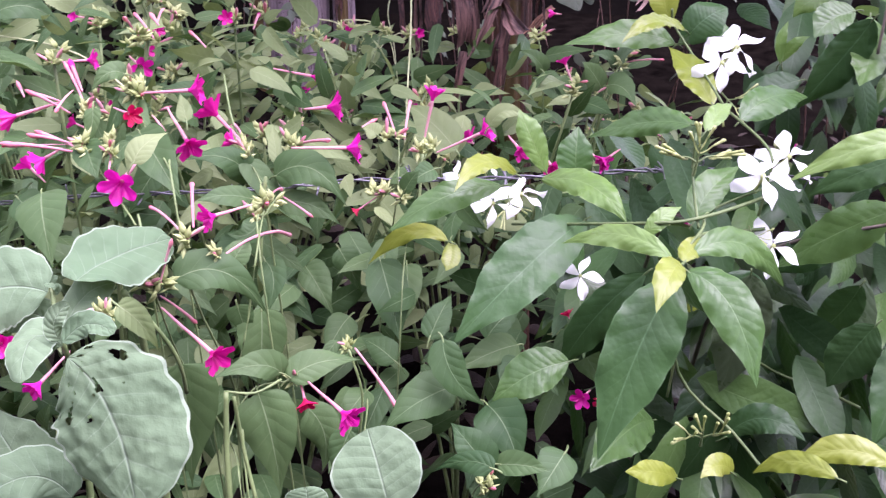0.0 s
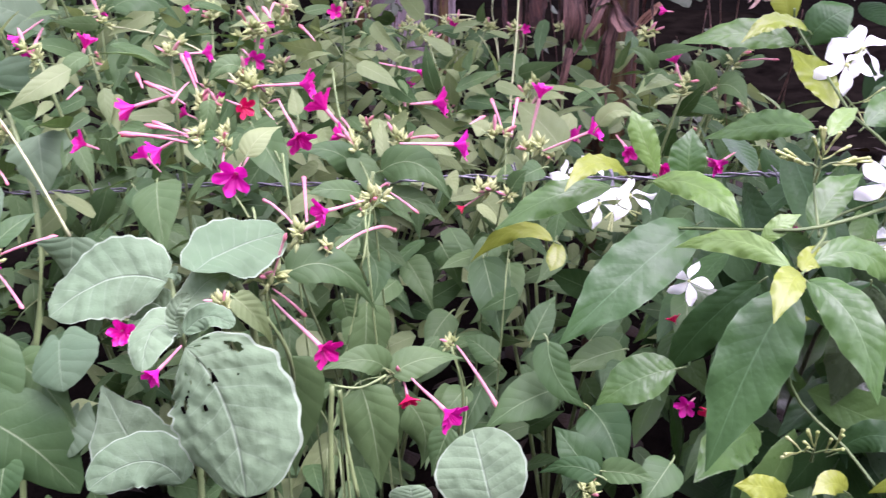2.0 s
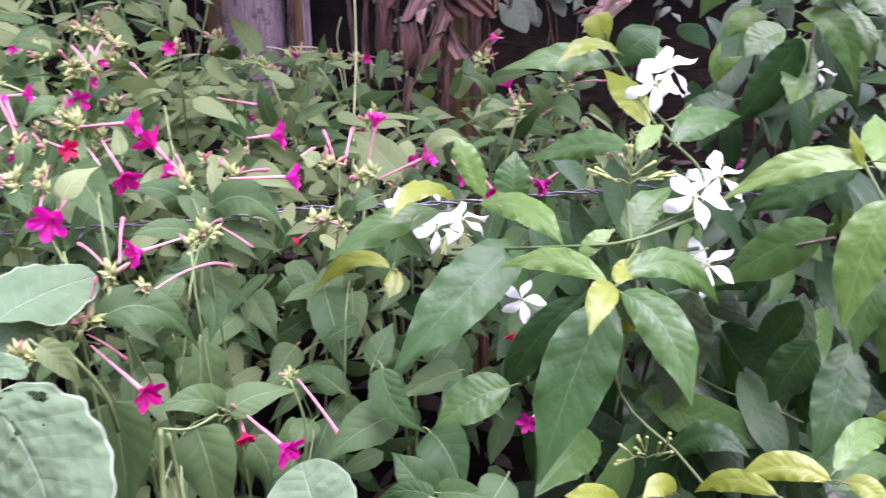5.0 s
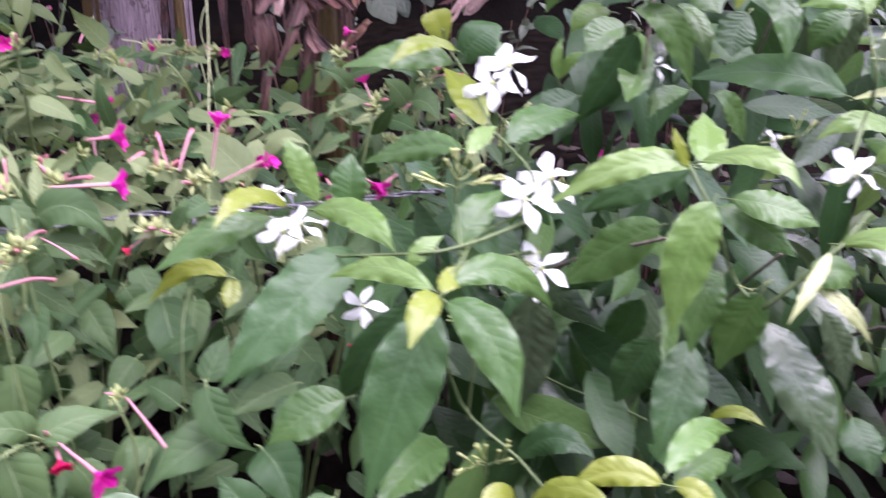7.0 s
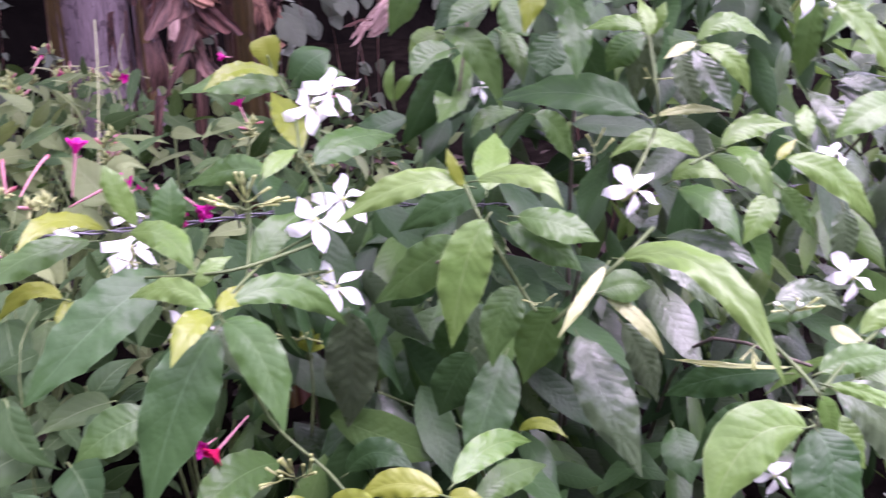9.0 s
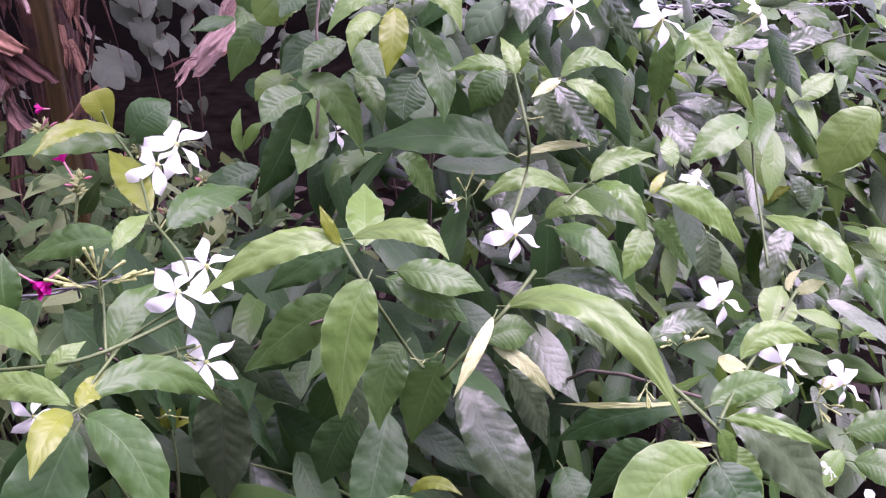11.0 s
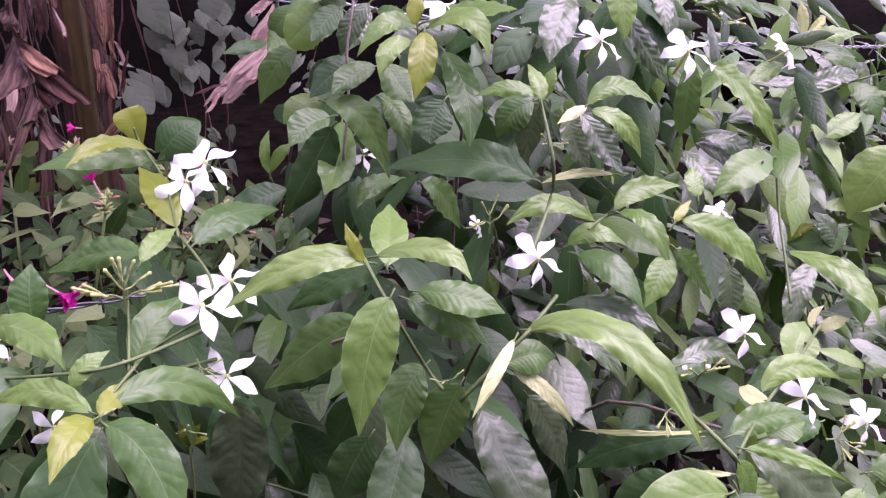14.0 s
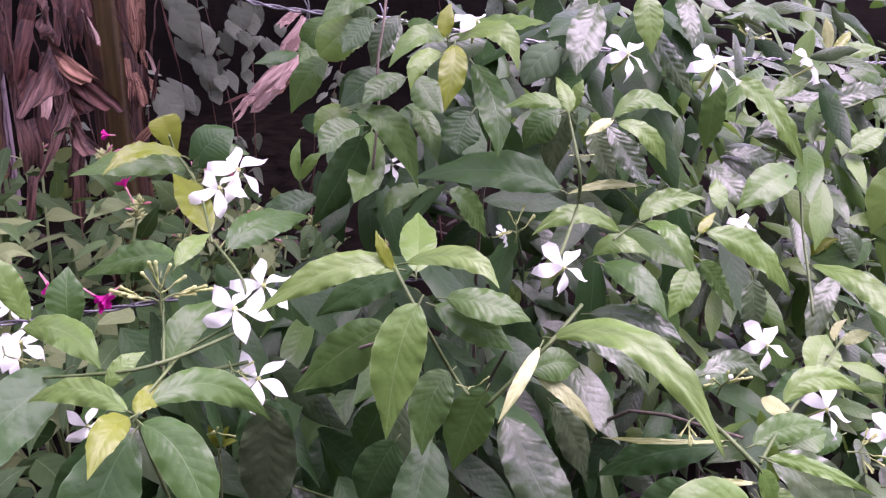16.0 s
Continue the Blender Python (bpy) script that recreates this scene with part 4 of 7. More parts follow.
arched_leaf(jasmine_b, "J", "young", (0.393, 0.752, 1.052), (0.384, 0.753, 1.068), (0.379, 0.759, 1.085), 0.010)
arched_leaf(jasmine_b, "J", "light", (0.413, 0.763, 1.045), (0.422, 0.792, 1.062), (0.432, 0.829, 1.075), 0.031)
arched_leaf(jasmine_b, "J", "light", (0.401, 0.753, 1.057), (0.440, 0.722, 1.070), (0.462, 0.698, 1.050), 0.019)
arched_leaf(jasmine_b, "J", "light", (0.407, 0.730, 1.031), (0.387, 0.718, 0.994), (0.375, 0.710, 0.926), 0.041)
arched_leaf(jasmine_a, "J", "mid", (0.398, 0.814, 0.977), (0.366, 0.839, 0.947), (0.321, 0.876, 0.892), 0.045)
arched_leaf(jasmine_b, "J", "mid", (0.434, 0.782, 1.006), (0.465, 0.764, 0.995), (0.497, 0.754, 0.968), 0.031)
arched_leaf(jasmine_b, "J", "mid", (0.477, 0.767, 0.928), (0.464, 0.770, 0.896), (0.452, 0.779, 0.845), 0.042)
arched_leaf(jasmine_b, "J", "dark", (0.408, 0.873, 0.875), (0.399, 0.885, 0.839), (0.385, 0.909, 0.797), 0.036)
arched_leaf(jasmine_b, "J", "dark", (0.446, 0.834, 0.847), (0.422, 0.793, 0.817), (0.396, 0.763, 0.763), 0.049)
arched_leaf(jasmine_b, "J", "light", (0.370, 0.672, 0.818), (0.407, 0.704, 0.830), (0.450, 0.731, 0.813), 0.027)
arched_leaf(jasmine_b, "J", "young", (0.447, 0.770, 0.799), (0.465, 0.757, 0.815), (0.485, 0.738, 0.809), 0.012)
arched_leaf(jasmine_a, "J", "mid", (0.216, 0.859, 0.727), (0.178, 0.806, 0.749), (0.136, 0.752, 0.741), 0.046)
arched_leaf(jasmine_a, "J", "dark", (0.283, 0.837, 0.721), (0.315, 0.825, 0.753), (0.350, 0.800, 0.743), 0.031)
arched_leaf(jasmine_a, "J", "young", (0.358, 0.652, 0.823), (0.324, 0.664, 0.830), (0.289, 0.674, 0.811), 0.024)
arched_leaf(jasmine_a, "J", "young", (0.361, 0.634, 0.834), (0.375, 0.625, 0.835), (0.390, 0.613, 0.821), 0.018)
arched_leaf(jasmine_a, "J", "young", (0.249, 0.701, 0.779), (0.234, 0.693, 0.793), (0.215, 0.679, 0.790), 0.020)
arched_leaf(jasmine_a, "J", "young", (0.308, 0.634, 0.824), (0.282, 0.661, 0.821), (0.259, 0.682, 0.793), 0.019)
arched_leaf(jasmine_b, "J", "light", (0.483, 0.926, 1.209), (0.454, 0.915, 1.215), (0.425, 0.911, 1.188), 0.021)
arched_leaf(jasmine_b, "J", "young", (0.479, 0.883, 1.211), (0.472, 0.865, 1.191), (0.462, 0.856, 1.157), 0.025)
arched_leaf(jasmine_b, "J", "light", (0.484, 0.893, 1.213), (0.512, 0.862, 1.224), (0.525, 0.843, 1.192), 0.022)
arched_leaf(jasmine_b, "J", "light", (0.474, 0.905, 1.200), (0.451, 0.894, 1.196), (0.439, 0.885, 1.172), 0.019)
arched_leaf(jasmine_b, "J", "young", (0.479, 0.906, 1.214), (0.478, 0.908, 1.229), (0.485, 0.915, 1.245), 0.015)
arched_leaf(jasmine_b, "J", "mid", (0.505, 0.911, 1.190), (0.514, 0.871, 1.158), (0.510, 0.849, 1.114), 0.030)
arched_leaf(jasmine_b, "J", "light", (0.568, 0.834, 1.159), (0.544, 0.840, 1.167), (0.516, 0.855, 1.158), 0.015)
arched_leaf(jasmine_b, "J", "light", (0.568, 0.829, 1.156), (0.569, 0.839, 1.171), (0.566, 0.858, 1.184), 0.015)
arched_leaf(jasmine_b, "J", "silver", (0.675, 1.014, 1.233), (0.647, 0.978, 1.204), (0.628, 0.954, 1.167), 0.038)
arched_leaf(jasmine_b, "J", "silver", (0.602, 0.887, 1.151), (0.586, 0.891, 1.125), (0.584, 0.899, 1.074), 0.029)
arched_leaf(jasmine_b, "J", "light", (0.615, 0.835, 1.149), (0.647, 0.838, 1.164), (0.689, 0.842, 1.141), 0.019)
arched_leaf(jasmine_b, "J", "light", (0.618, 0.834, 1.144), (0.644, 0.823, 1.134), (0.665, 0.823, 1.100), 0.020)
arched_leaf(jasmine_b, "J", "silver", (0.622, 0.890, 1.128), (0.626, 0.881, 1.105), (0.641, 0.876, 1.075), 0.028)
arched_leaf(jasmine_b, "J", "silver", (0.725, 0.989, 1.214), (0.748, 0.982, 1.174), (0.785, 0.989, 1.130), 0.028)
arched_leaf(jasmine_b, "J", "mid", (0.751, 0.893, 1.172), (0.748, 0.892, 1.134), (0.752, 0.905, 1.095), 0.028)
arched_leaf(jasmine_c, "J", "light", (0.769, 0.886, 1.168), (0.808, 0.878, 1.140), (0.855, 0.882, 1.078), 0.031)
arched_leaf(jasmine_c, "J", "light", (0.910, 0.968, 1.048), (0.861, 0.946, 1.045), (0.816, 0.935, 1.019), 0.040)
arched_leaf(jasmine_b, "J", "light", (0.676, 0.765, 1.058), (0.725, 0.755, 1.039), (0.768, 0.759, 0.989), 0.029)
arched_leaf(jasmine_b, "J", "young", (0.666, 0.758, 1.059), (0.674, 0.763, 1.067), (0.688, 0.770, 1.074), 0.009)
arched_leaf(jasmine_b, "J", "light", (0.650, 0.837, 1.049), (0.678, 0.845, 1.065), (0.725, 0.850, 1.062), 0.022)
arched_leaf(jasmine_b, "J", "light", (0.648, 0.826, 1.049), (0.664, 0.795, 1.046), (0.674, 0.770, 1.007), 0.019)
arched_leaf(jasmine_b, "J", "light", (0.628, 0.834, 1.040), (0.582, 0.830, 1.064), (0.538, 0.828, 1.046), 0.020)
arched_leaf(jasmine_b, "J", "light", (0.718, 0.808, 1.063), (0.719, 0.818, 1.076), (0.724, 0.833, 1.087), 0.018)
arched_leaf(jasmine_c, "J", "light", (0.913, 0.925, 0.951), (0.946, 0.860, 0.940), (0.966, 0.826, 0.894), 0.029)
arched_leaf(jasmine_c, "J", "silver", (0.963, 0.937, 0.928), (0.924, 0.913, 0.903), (0.902, 0.890, 0.854), 0.030)
arched_leaf(jasmine_c, "J", "light", (0.864, 0.833, 0.862), (0.881, 0.849, 0.879), (0.904, 0.870, 0.890), 0.044)
arched_leaf(jasmine_c, "J", "light", (0.741, 0.712, 0.908), (0.776, 0.719, 0.926), (0.825, 0.712, 0.908), 0.024)
arched_leaf(jasmine_c, "H", "pale", (0.711, 0.671, 0.926), (0.696, 0.670, 0.934), (0.688, 0.672, 0.941), 0.016)
arched_leaf(jasmine_c, "J", "pale", (0.910, 0.863, 0.885), (0.912, 0.868, 0.896), (0.927, 0.871, 0.906), 0.010)
arched_leaf(jasmine_c, "J", "pale", (0.918, 0.863, 0.881), (0.932, 0.859, 0.889), (0.951, 0.858, 0.892), 0.015)
arched_leaf(jasmine_b, "J", "pale", (0.650, 0.657, 0.914), (0.608, 0.681, 0.906), (0.568, 0.725, 0.892), 0.005)
arched_leaf(jasmine_b, "J", "dark", (0.654, 0.674, 0.898), (0.609, 0.700, 0.884), (0.571, 0.734, 0.848), 0.031)
arched_leaf(jasmine_b, "J", "light", (0.525, 0.738, 0.985), (0.581, 0.681, 0.994), (0.625, 0.620, 0.921), 0.030)
arched_leaf(jasmine_b, "J", "silver", (0.555, 0.770, 0.970), (0.590, 0.748, 0.960), (0.617, 0.734, 0.921), 0.024)
arched_leaf(jasmine_b, "J", "silver", (0.590, 0.808, 0.972), (0.623, 0.772, 0.980), (0.654, 0.744, 0.963), 0.026)
arched_leaf(jasmine_b, "J", "mid", (0.600, 0.811, 1.019), (0.621, 0.775, 1.014), (0.638, 0.749, 0.983), 0.028)
arched_leaf(jasmine_b, "J", "light", (0.675, 0.781, 1.021), (0.659, 0.764, 1.008), (0.642, 0.756, 0.983), 0.026)
arched_leaf(jasmine_b, "J", "mid", (0.684, 0.783, 1.025), (0.701, 0.777, 1.005), (0.723, 0.779, 0.973), 0.021)
arched_leaf(jasmine_b, "J", "pale", (0.505, 0.716, 0.989), (0.482, 0.693, 0.974), (0.457, 0.679, 0.945), 0.011)
arched_leaf(jasmine_b, "J", "mid", (0.517, 0.765, 0.942), (0.540, 0.765, 0.948), (0.565, 0.767, 0.942), 0.031)
arched_leaf(jasmine_b, "J", "pale", (0.524, 0.769, 0.934), (0.548, 0.752, 0.921), (0.572, 0.739, 0.887), 0.015)
arched_leaf(jasmine_b, "J", "silver", (0.545, 0.780, 0.900), (0.568, 0.779, 0.863), (0.588, 0.786, 0.807), 0.031)
arched_leaf(jasmine_b, "J", "mid", (0.452, 0.792, 0.936), (0.432, 0.783, 0.916), (0.421, 0.772, 0.869), 0.037)
arched_leaf(jasmine_b, "J", "pale", (0.647, 0.608, 0.904), (0.611, 0.615, 0.905), (0.586, 0.625, 0.896), 0.007)
arched_leaf(jasmine_c, "J", "light", (0.659, 0.615, 0.920), (0.698, 0.607, 0.911), (0.753, 0.597, 0.881), 0.013)
arched_leaf(jasmine_b, "J", "silver", (0.663, 0.723, 0.941), (0.698, 0.731, 0.946), (0.737, 0.734, 0.920), 0.021)
arched_leaf(jasmine_b, "J", "silver", (0.800, 0.870, 0.966), (0.802, 0.862, 0.937), (0.805, 0.865, 0.901), 0.031)
arched_leaf(jasmine_c, "J", "young", (1.119, 1.210, 1.148), (1.138, 1.214, 1.161), (1.157, 1.227, 1.170), 0.013)
arched_leaf(jasmine_b, "H", "heart", (0.615, 0.987, 1.190), (0.596, 0.983, 1.178), (0.583, 0.984, 1.155), 0.038)
arched_leaf(jasmine_b, "W", "light", (0.442, 1.099, 1.208), (0.419, 1.106, 1.197), (0.396, 1.121, 1.171), 0.056)
arched_leaf(jasmine_b, "J", "mid", (0.408, 1.140, 1.164), (0.385, 1.144, 1.145), (0.367, 1.157, 1.102), 0.036)
arched_leaf(jasmine_b, "J", "mid", (0.411, 1.167, 1.208), (0.395, 1.168, 1.189), (0.386, 1.177, 1.168), 0.031)
arched_leaf(four_b, "F", "four", (-0.194, 0.647, 0.986), (-0.160, 0.659, 0.987), (-0.131, 0.665, 0.947), 0.034)
arched_leaf(four_a, "F", "four", (-0.378, 0.876, 0.966), (-0.367, 0.844, 0.950), (-0.355, 0.820, 0.914), 0.056)
arched_leaf(four_a, "F", "four", (-0.296, 0.930, 1.009), (-0.270, 0.895, 0.991), (-0.245, 0.871, 0.959), 0.045)
arched_leaf(four_c, "F", "four", (-0.204, 1.011, 0.927), (-0.230, 0.998, 0.960), (-0.272, 0.985, 0.961), 0.036)
arched_leaf(four_c, "F", "four", (-0.180, 0.998, 0.939), (-0.137, 0.977, 0.956), (-0.099, 0.952, 0.923), 0.048)
arched_leaf(four_c, "F", "four", (-0.184, 0.898, 0.952), (-0.208, 0.882, 0.962), (-0.234, 0.872, 0.959), 0.026)
arched_leaf(four_c, "F", "four", (-0.172, 0.980, 0.917), (-0.138, 0.974, 0.916), (-0.108, 0.971, 0.894), 0.031)
arched_leaf(four_b, "F", "four", (-0.205, 0.671, 0.902), (-0.201, 0.665, 0.861), (-0.203, 0.661, 0.792), 0.065)
arched_leaf(four_b, "F", "four", (-0.159, 0.733, 0.837), (-0.147, 0.718, 0.801), (-0.141, 0.710, 0.746), 0.058)
arched_leaf(four_b, "F", "four", (-0.138, 0.740, 0.852), (-0.158, 0.729, 0.867), (-0.194, 0.715, 0.861), 0.029)
arched_leaf(four_b, "F", "four", (-0.134, 0.745, 0.843), (-0.108, 0.758, 0.853), (-0.073, 0.776, 0.845), 0.032)
arched_leaf(four_b, "F", "four", (-0.166, 0.811, 0.879), (-0.166, 0.798, 0.845), (-0.171, 0.796, 0.806), 0.052)
arched_leaf(four_c, "F", "four", (-0.070, 1.003, 0.841), (-0.055, 0.958, 0.809), (-0.045, 0.932, 0.774), 0.049)
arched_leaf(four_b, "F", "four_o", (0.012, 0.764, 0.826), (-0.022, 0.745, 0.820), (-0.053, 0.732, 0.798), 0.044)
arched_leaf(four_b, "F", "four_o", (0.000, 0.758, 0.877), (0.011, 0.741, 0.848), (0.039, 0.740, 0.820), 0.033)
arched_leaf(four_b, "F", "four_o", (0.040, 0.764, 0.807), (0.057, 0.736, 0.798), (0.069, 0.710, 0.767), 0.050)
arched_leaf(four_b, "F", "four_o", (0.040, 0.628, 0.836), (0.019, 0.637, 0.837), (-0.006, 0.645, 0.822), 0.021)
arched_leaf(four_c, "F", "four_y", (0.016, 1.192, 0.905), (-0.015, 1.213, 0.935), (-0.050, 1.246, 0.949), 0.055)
arched_leaf(four_b, "F", "four", (-0.128, 0.805, 0.775), (-0.112, 0.797, 0.749), (-0.116, 0.791, 0.710), 0.041)
arched_leaf(four_d, "F", "four_y", (0.050, 1.048, 0.980), (0.068, 1.044, 0.999), (0.094, 1.041, 0.989), 0.023)
arched_leaf(four_a, "F", "four", (-0.367, 1.140, 1.019), (-0.353, 1.121, 1.017), (-0.341, 1.103, 1.000), 0.025)
arched_leaf(four_b, "F", "four", (-0.184, 0.932, 0.872), (-0.172, 0.910, 0.858), (-0.178, 0.889, 0.829), 0.032)
arched_leaf(four_a, "F", "four", (-0.556, 1.233, 1.023), (-0.545, 1.206, 0.992), (-0.553, 1.186, 0.962), 0.036)
arched_leaf(weed_a, "X", "weed", (-0.225, 0.519, 0.996), (-0.198, 0.502, 0.968), (-0.184, 0.484, 0.913), 0.079)
arched_leaf(weed_a, "W", "weed", (-0.248, 0.559, 1.020), (-0.284, 0.556, 1.022), (-0.320, 0.539, 1.002), 0.054)
arched_leaf(weed_a, "W", "weed", (-0.233, 0.567, 1.024), (-0.218, 0.608, 1.023), (-0.193, 0.647, 1.019), 0.047, 8)
arched_leaf(weed_a, "W", "weed", (-0.212, 0.484, 1.024), (-0.221, 0.470, 1.037), (-0.220, 0.445, 1.024), 0.027, 10)
arched_leaf(weed_a, "W", "weed", (-0.201, 0.461, 1.039), (-0.187, 0.462, 1.050), (-0.171, 0.455, 1.048), 0.014)
arched_leaf(weed_a, "W", "weed", (-0.205, 0.466, 1.038), (-0.206, 0.466, 1.049), (-0.198, 0.469, 1.059), 0.011, 20)
arched_leaf(weed_a, "W", "weed", (-0.245, 0.555, 0.988), (-0.262, 0.567, 1.000), (-0.281, 0.565, 0.989), 0.024)
arched_leaf(weed_a, "W", "weed", (-0.244, 0.562, 0.988), (-0.236, 0.585, 1.004), (-0.221, 0.603, 1.005), 0.026)
arched_leaf(weed_a, "W", "weed", (-0.234, 0.536, 1.034), (-0.233, 0.534, 1.040), (-0.228, 0.531, 1.044), 0.006)
arched_leaf(weed_a, "W", "weed", (-0.234, 0.535, 1.031), (-0.230, 0.533, 1.036), (-0.235, 0.527, 1.041), 0.005)
arched_leaf(weed_a, "L", "weed", (-0.265, 0.538, 0.885), (-0.283, 0.542, 0.914), (-0.304, 0.560, 0.939), 0.074)
arched_leaf(weed_a, "W", "weed", (-0.240, 0.524, 0.889), (-0.265, 0.523, 0.906), (-0.299, 0.509, 0.891), 0.038)
arched_leaf(weed_c, "O", "weed", (-0.036, 0.560, 0.850), (-0.044, 0.571, 0.878), (-0.053, 0.590, 0.898), 0.065)
arched_leaf(weed_a, "H", "heart", (-0.371, 0.636, 0.927), (-0.363, 0.616, 0.918), (-0.356, 0.602, 0.904), 0.057)
arched_leaf(weed_a, "F", "four", (-0.417, 0.648, 0.901), (-0.384, 0.627, 0.890), (-0.354, 0.610, 0.860), 0.041)
arched_leaf(weed_a, "H", "heart", (-0.440, 0.600, 0.894), (-0.431, 0.591, 0.886), (-0.428, 0.583, 0.877), 0.025)
arched_leaf(weed_a, "H", "heart", (-0.359, 0.624, 0.872), (-0.359, 0.608, 0.862), (-0.360, 0.599, 0.847), 0.030)
arched_leaf(weed_b, "L", "heart", (-0.365, 0.671, 0.998), (-0.367, 0.666, 0.979), (-0.374, 0.667, 0.958), 0.060)
arched_leaf(weed_b, "L", "heart", (-0.545, 0.978, 0.976), (-0.535, 0.956, 0.950), (-0.532, 0.944, 0.918), 0.076)
arched_leaf(jasmine_b, "J", "light", (0.634, 0.595, 0.897), (0.586, 0.592, 0.890), (0.552, 0.571, 0.835), 0.049)
arched_leaf(jasmine_b, "J", "silver", (0.681, 0.639, 0.899), (0.727, 0.627, 0.868), (0.780, 0.612, 0.794), 0.048)
arched_leaf(jasmine_c, "J", "mid", (0.672, 0.653, 0.909), (0.705, 0.659, 0.917), (0.750, 0.664, 0.912), 0.024)
arched_leaf(jasmine_a, "H", "dark", (0.259, 1.043, 1.086), (0.274, 1.041, 1.102), (0.294, 1.046, 1.110), 0.046)
arched_leaf(jasmine_a, "J", "mid", (0.250, 1.060, 1.069), (0.279, 1.056, 1.086), (0.310, 1.060, 1.080), 0.025)
arched_leaf(jasmine_b, "J", "light", (0.429, 1.108, 1.110), (0.403, 1.107, 1.108), (0.386, 1.111, 1.088), 0.027)
arched_leaf(jasmine_b, "J", "silver", (0.463, 1.021, 1.223), (0.443, 1.016, 1.201), (0.433, 1.021, 1.172), 0.024)
arched_leaf(jasmine_b, "J", "light", (0.577, 0.849, 1.151), (0.582, 0.846, 1.169), (0.589, 0.849, 1.182), 0.012)
arched_leaf(jasmine_b, "J", "mid", (0.582, 0.879, 1.146), (0.561, 0.880, 1.135), (0.549, 0.885, 1.112), 0.031)
arched_leaf(jasmine_b, "J", "mid", (0.441, 0.772, 1.016), (0.474, 0.753, 1.015), (0.507, 0.743, 1.000), 0.030)
arched_leaf(jasmine_b, "J", "silver", (0.512, 0.813, 0.874), (0.525, 0.766, 0.837), (0.554, 0.723, 0.768), 0.051)
arched_leaf(jasmine_b, "J", "silver", (0.629, 0.876, 1.133), (0.643, 0.854, 1.106), (0.661, 0.845, 1.079), 0.026)
arched_leaf(jasmine_b, "J", "light", (0.601, 0.831, 1.020), (0.621, 0.821, 1.034), (0.649, 0.808, 1.023), 0.019)
arched_leaf(jasmine_c, "J", "light", (1.123, 1.005, 1.034), (1.088, 1.007, 0.998), (1.069, 1.021, 0.944), 0.065)
arched_leaf(jasmine_c, "J", "young", (0.989, 1.037, 0.916), (1.001, 1.028, 0.934), (1.023, 1.021, 0.943), 0.014)
arched_leaf(jasmine_c, "J", "mid", (1.151, 1.155, 1.087), (1.169, 1.127, 1.072), (1.180, 1.119, 1.038), 0.039)
arched_leaf(jasmine_c, "J", "mid", (1.051, 0.999, 0.945), (1.019, 1.007, 0.927), (0.992, 1.035, 0.917), 0.038)
arched_leaf(jasmine_a, "J", "light", (0.168, 0.757, 0.975), (0.179, 0.760, 0.990), (0.198, 0.769, 0.997), 0.016)
arched_leaf(jasmine_a, "J", "light", (0.099, 0.902, 0.979), (0.083, 0.908, 1.013), (0.072, 0.923, 1.035), 0.025)
arched_leaf(jasmine_b, "J", "dark", (0.652, 0.609, 0.888), (0.649, 0.574, 0.859), (0.643, 0.550, 0.808), 0.053)
arched_leaf(jasmine_a, "J", "mid", (0.114, 0.775, 0.845), (0.080, 0.766, 0.838), (0.045, 0.762, 0.811), 0.041)
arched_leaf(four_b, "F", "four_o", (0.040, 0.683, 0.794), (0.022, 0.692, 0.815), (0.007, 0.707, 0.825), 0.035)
arched_leaf(four_c, "F", "four", (-0.186, 0.936, 0.918), (-0.197, 0.924, 0.904), (-0.219, 0.924, 0.905), 0.031)
arched_leaf(four_a, "F", "four", (-0.305, 0.937, 1.064), (-0.319, 0.929, 1.067), (-0.336, 0.923, 1.049), 0.024)
arched_leaf(four_a, "F", "four", (-0.327, 0.900, 1.042), (-0.327, 0.890, 1.026), (-0.334, 0.885, 1.003), 0.019)
arched_leaf(four_a, "F", "four", (-0.567, 1.168, 1.016), (-0.583, 1.151, 1.007), (-0.598, 1.143, 0.981), 0.032)
arched_leaf(four_a, "F", "four", (-0.527, 1.170, 1.075), (-0.485, 1.179, 1.083), (-0.452, 1.195, 1.049), 0.037)
arched_leaf(weed_a, "H", "four", (-0.433, 0.632, 0.920), (-0.422, 0.618, 0.898), (-0.428, 0.607, 0.876), 0.056)
arched_leaf(weed_a, "H", "four", (-0.424, 0.600, 0.877), (-0.388, 0.596, 0.859), (-0.355, 0.596, 0.816), 0.066)
arched_leaf(weed_b, "L", "heart", (-0.705, 1.187, 0.994), (-0.690, 1.179, 0.967), (-0.678, 1.184, 0.930), 0.110)
arched_leaf(four_a, "F", "four", (-0.406, 0.590, 0.848), (-0.404, 0.576, 0.836), (-0.406, 0.567, 0.819), 0.044)
arched_leaf(four_c, "F", "four", (-0.169, 1.854, 0.895), (-0.195, 1.849, 0.911), (-0.230, 1.850, 0.905), 0.025)
arched_leaf(four_c, "F", "four", (-0.153, 1.852, 0.882), (-0.121, 1.852, 0.901), (-0.089, 1.859, 0.895), 0.032)
arched_leaf(four_c, "F", "four_y", (-0.159, 1.858, 0.907), (-0.138, 1.857, 0.923), (-0.111, 1.862, 0.912), 0.016)
arched_leaf(four_c, "F", "four", (-0.178, 1.841, 0.841), (-0.204, 1.836, 0.858), (-0.237, 1.836, 0.847), 0.034)
leaf(jasmine_a, "long", "dark", (0.365, 0.993, 0.716), (0.255, 0.934, 0.671), 0.041)
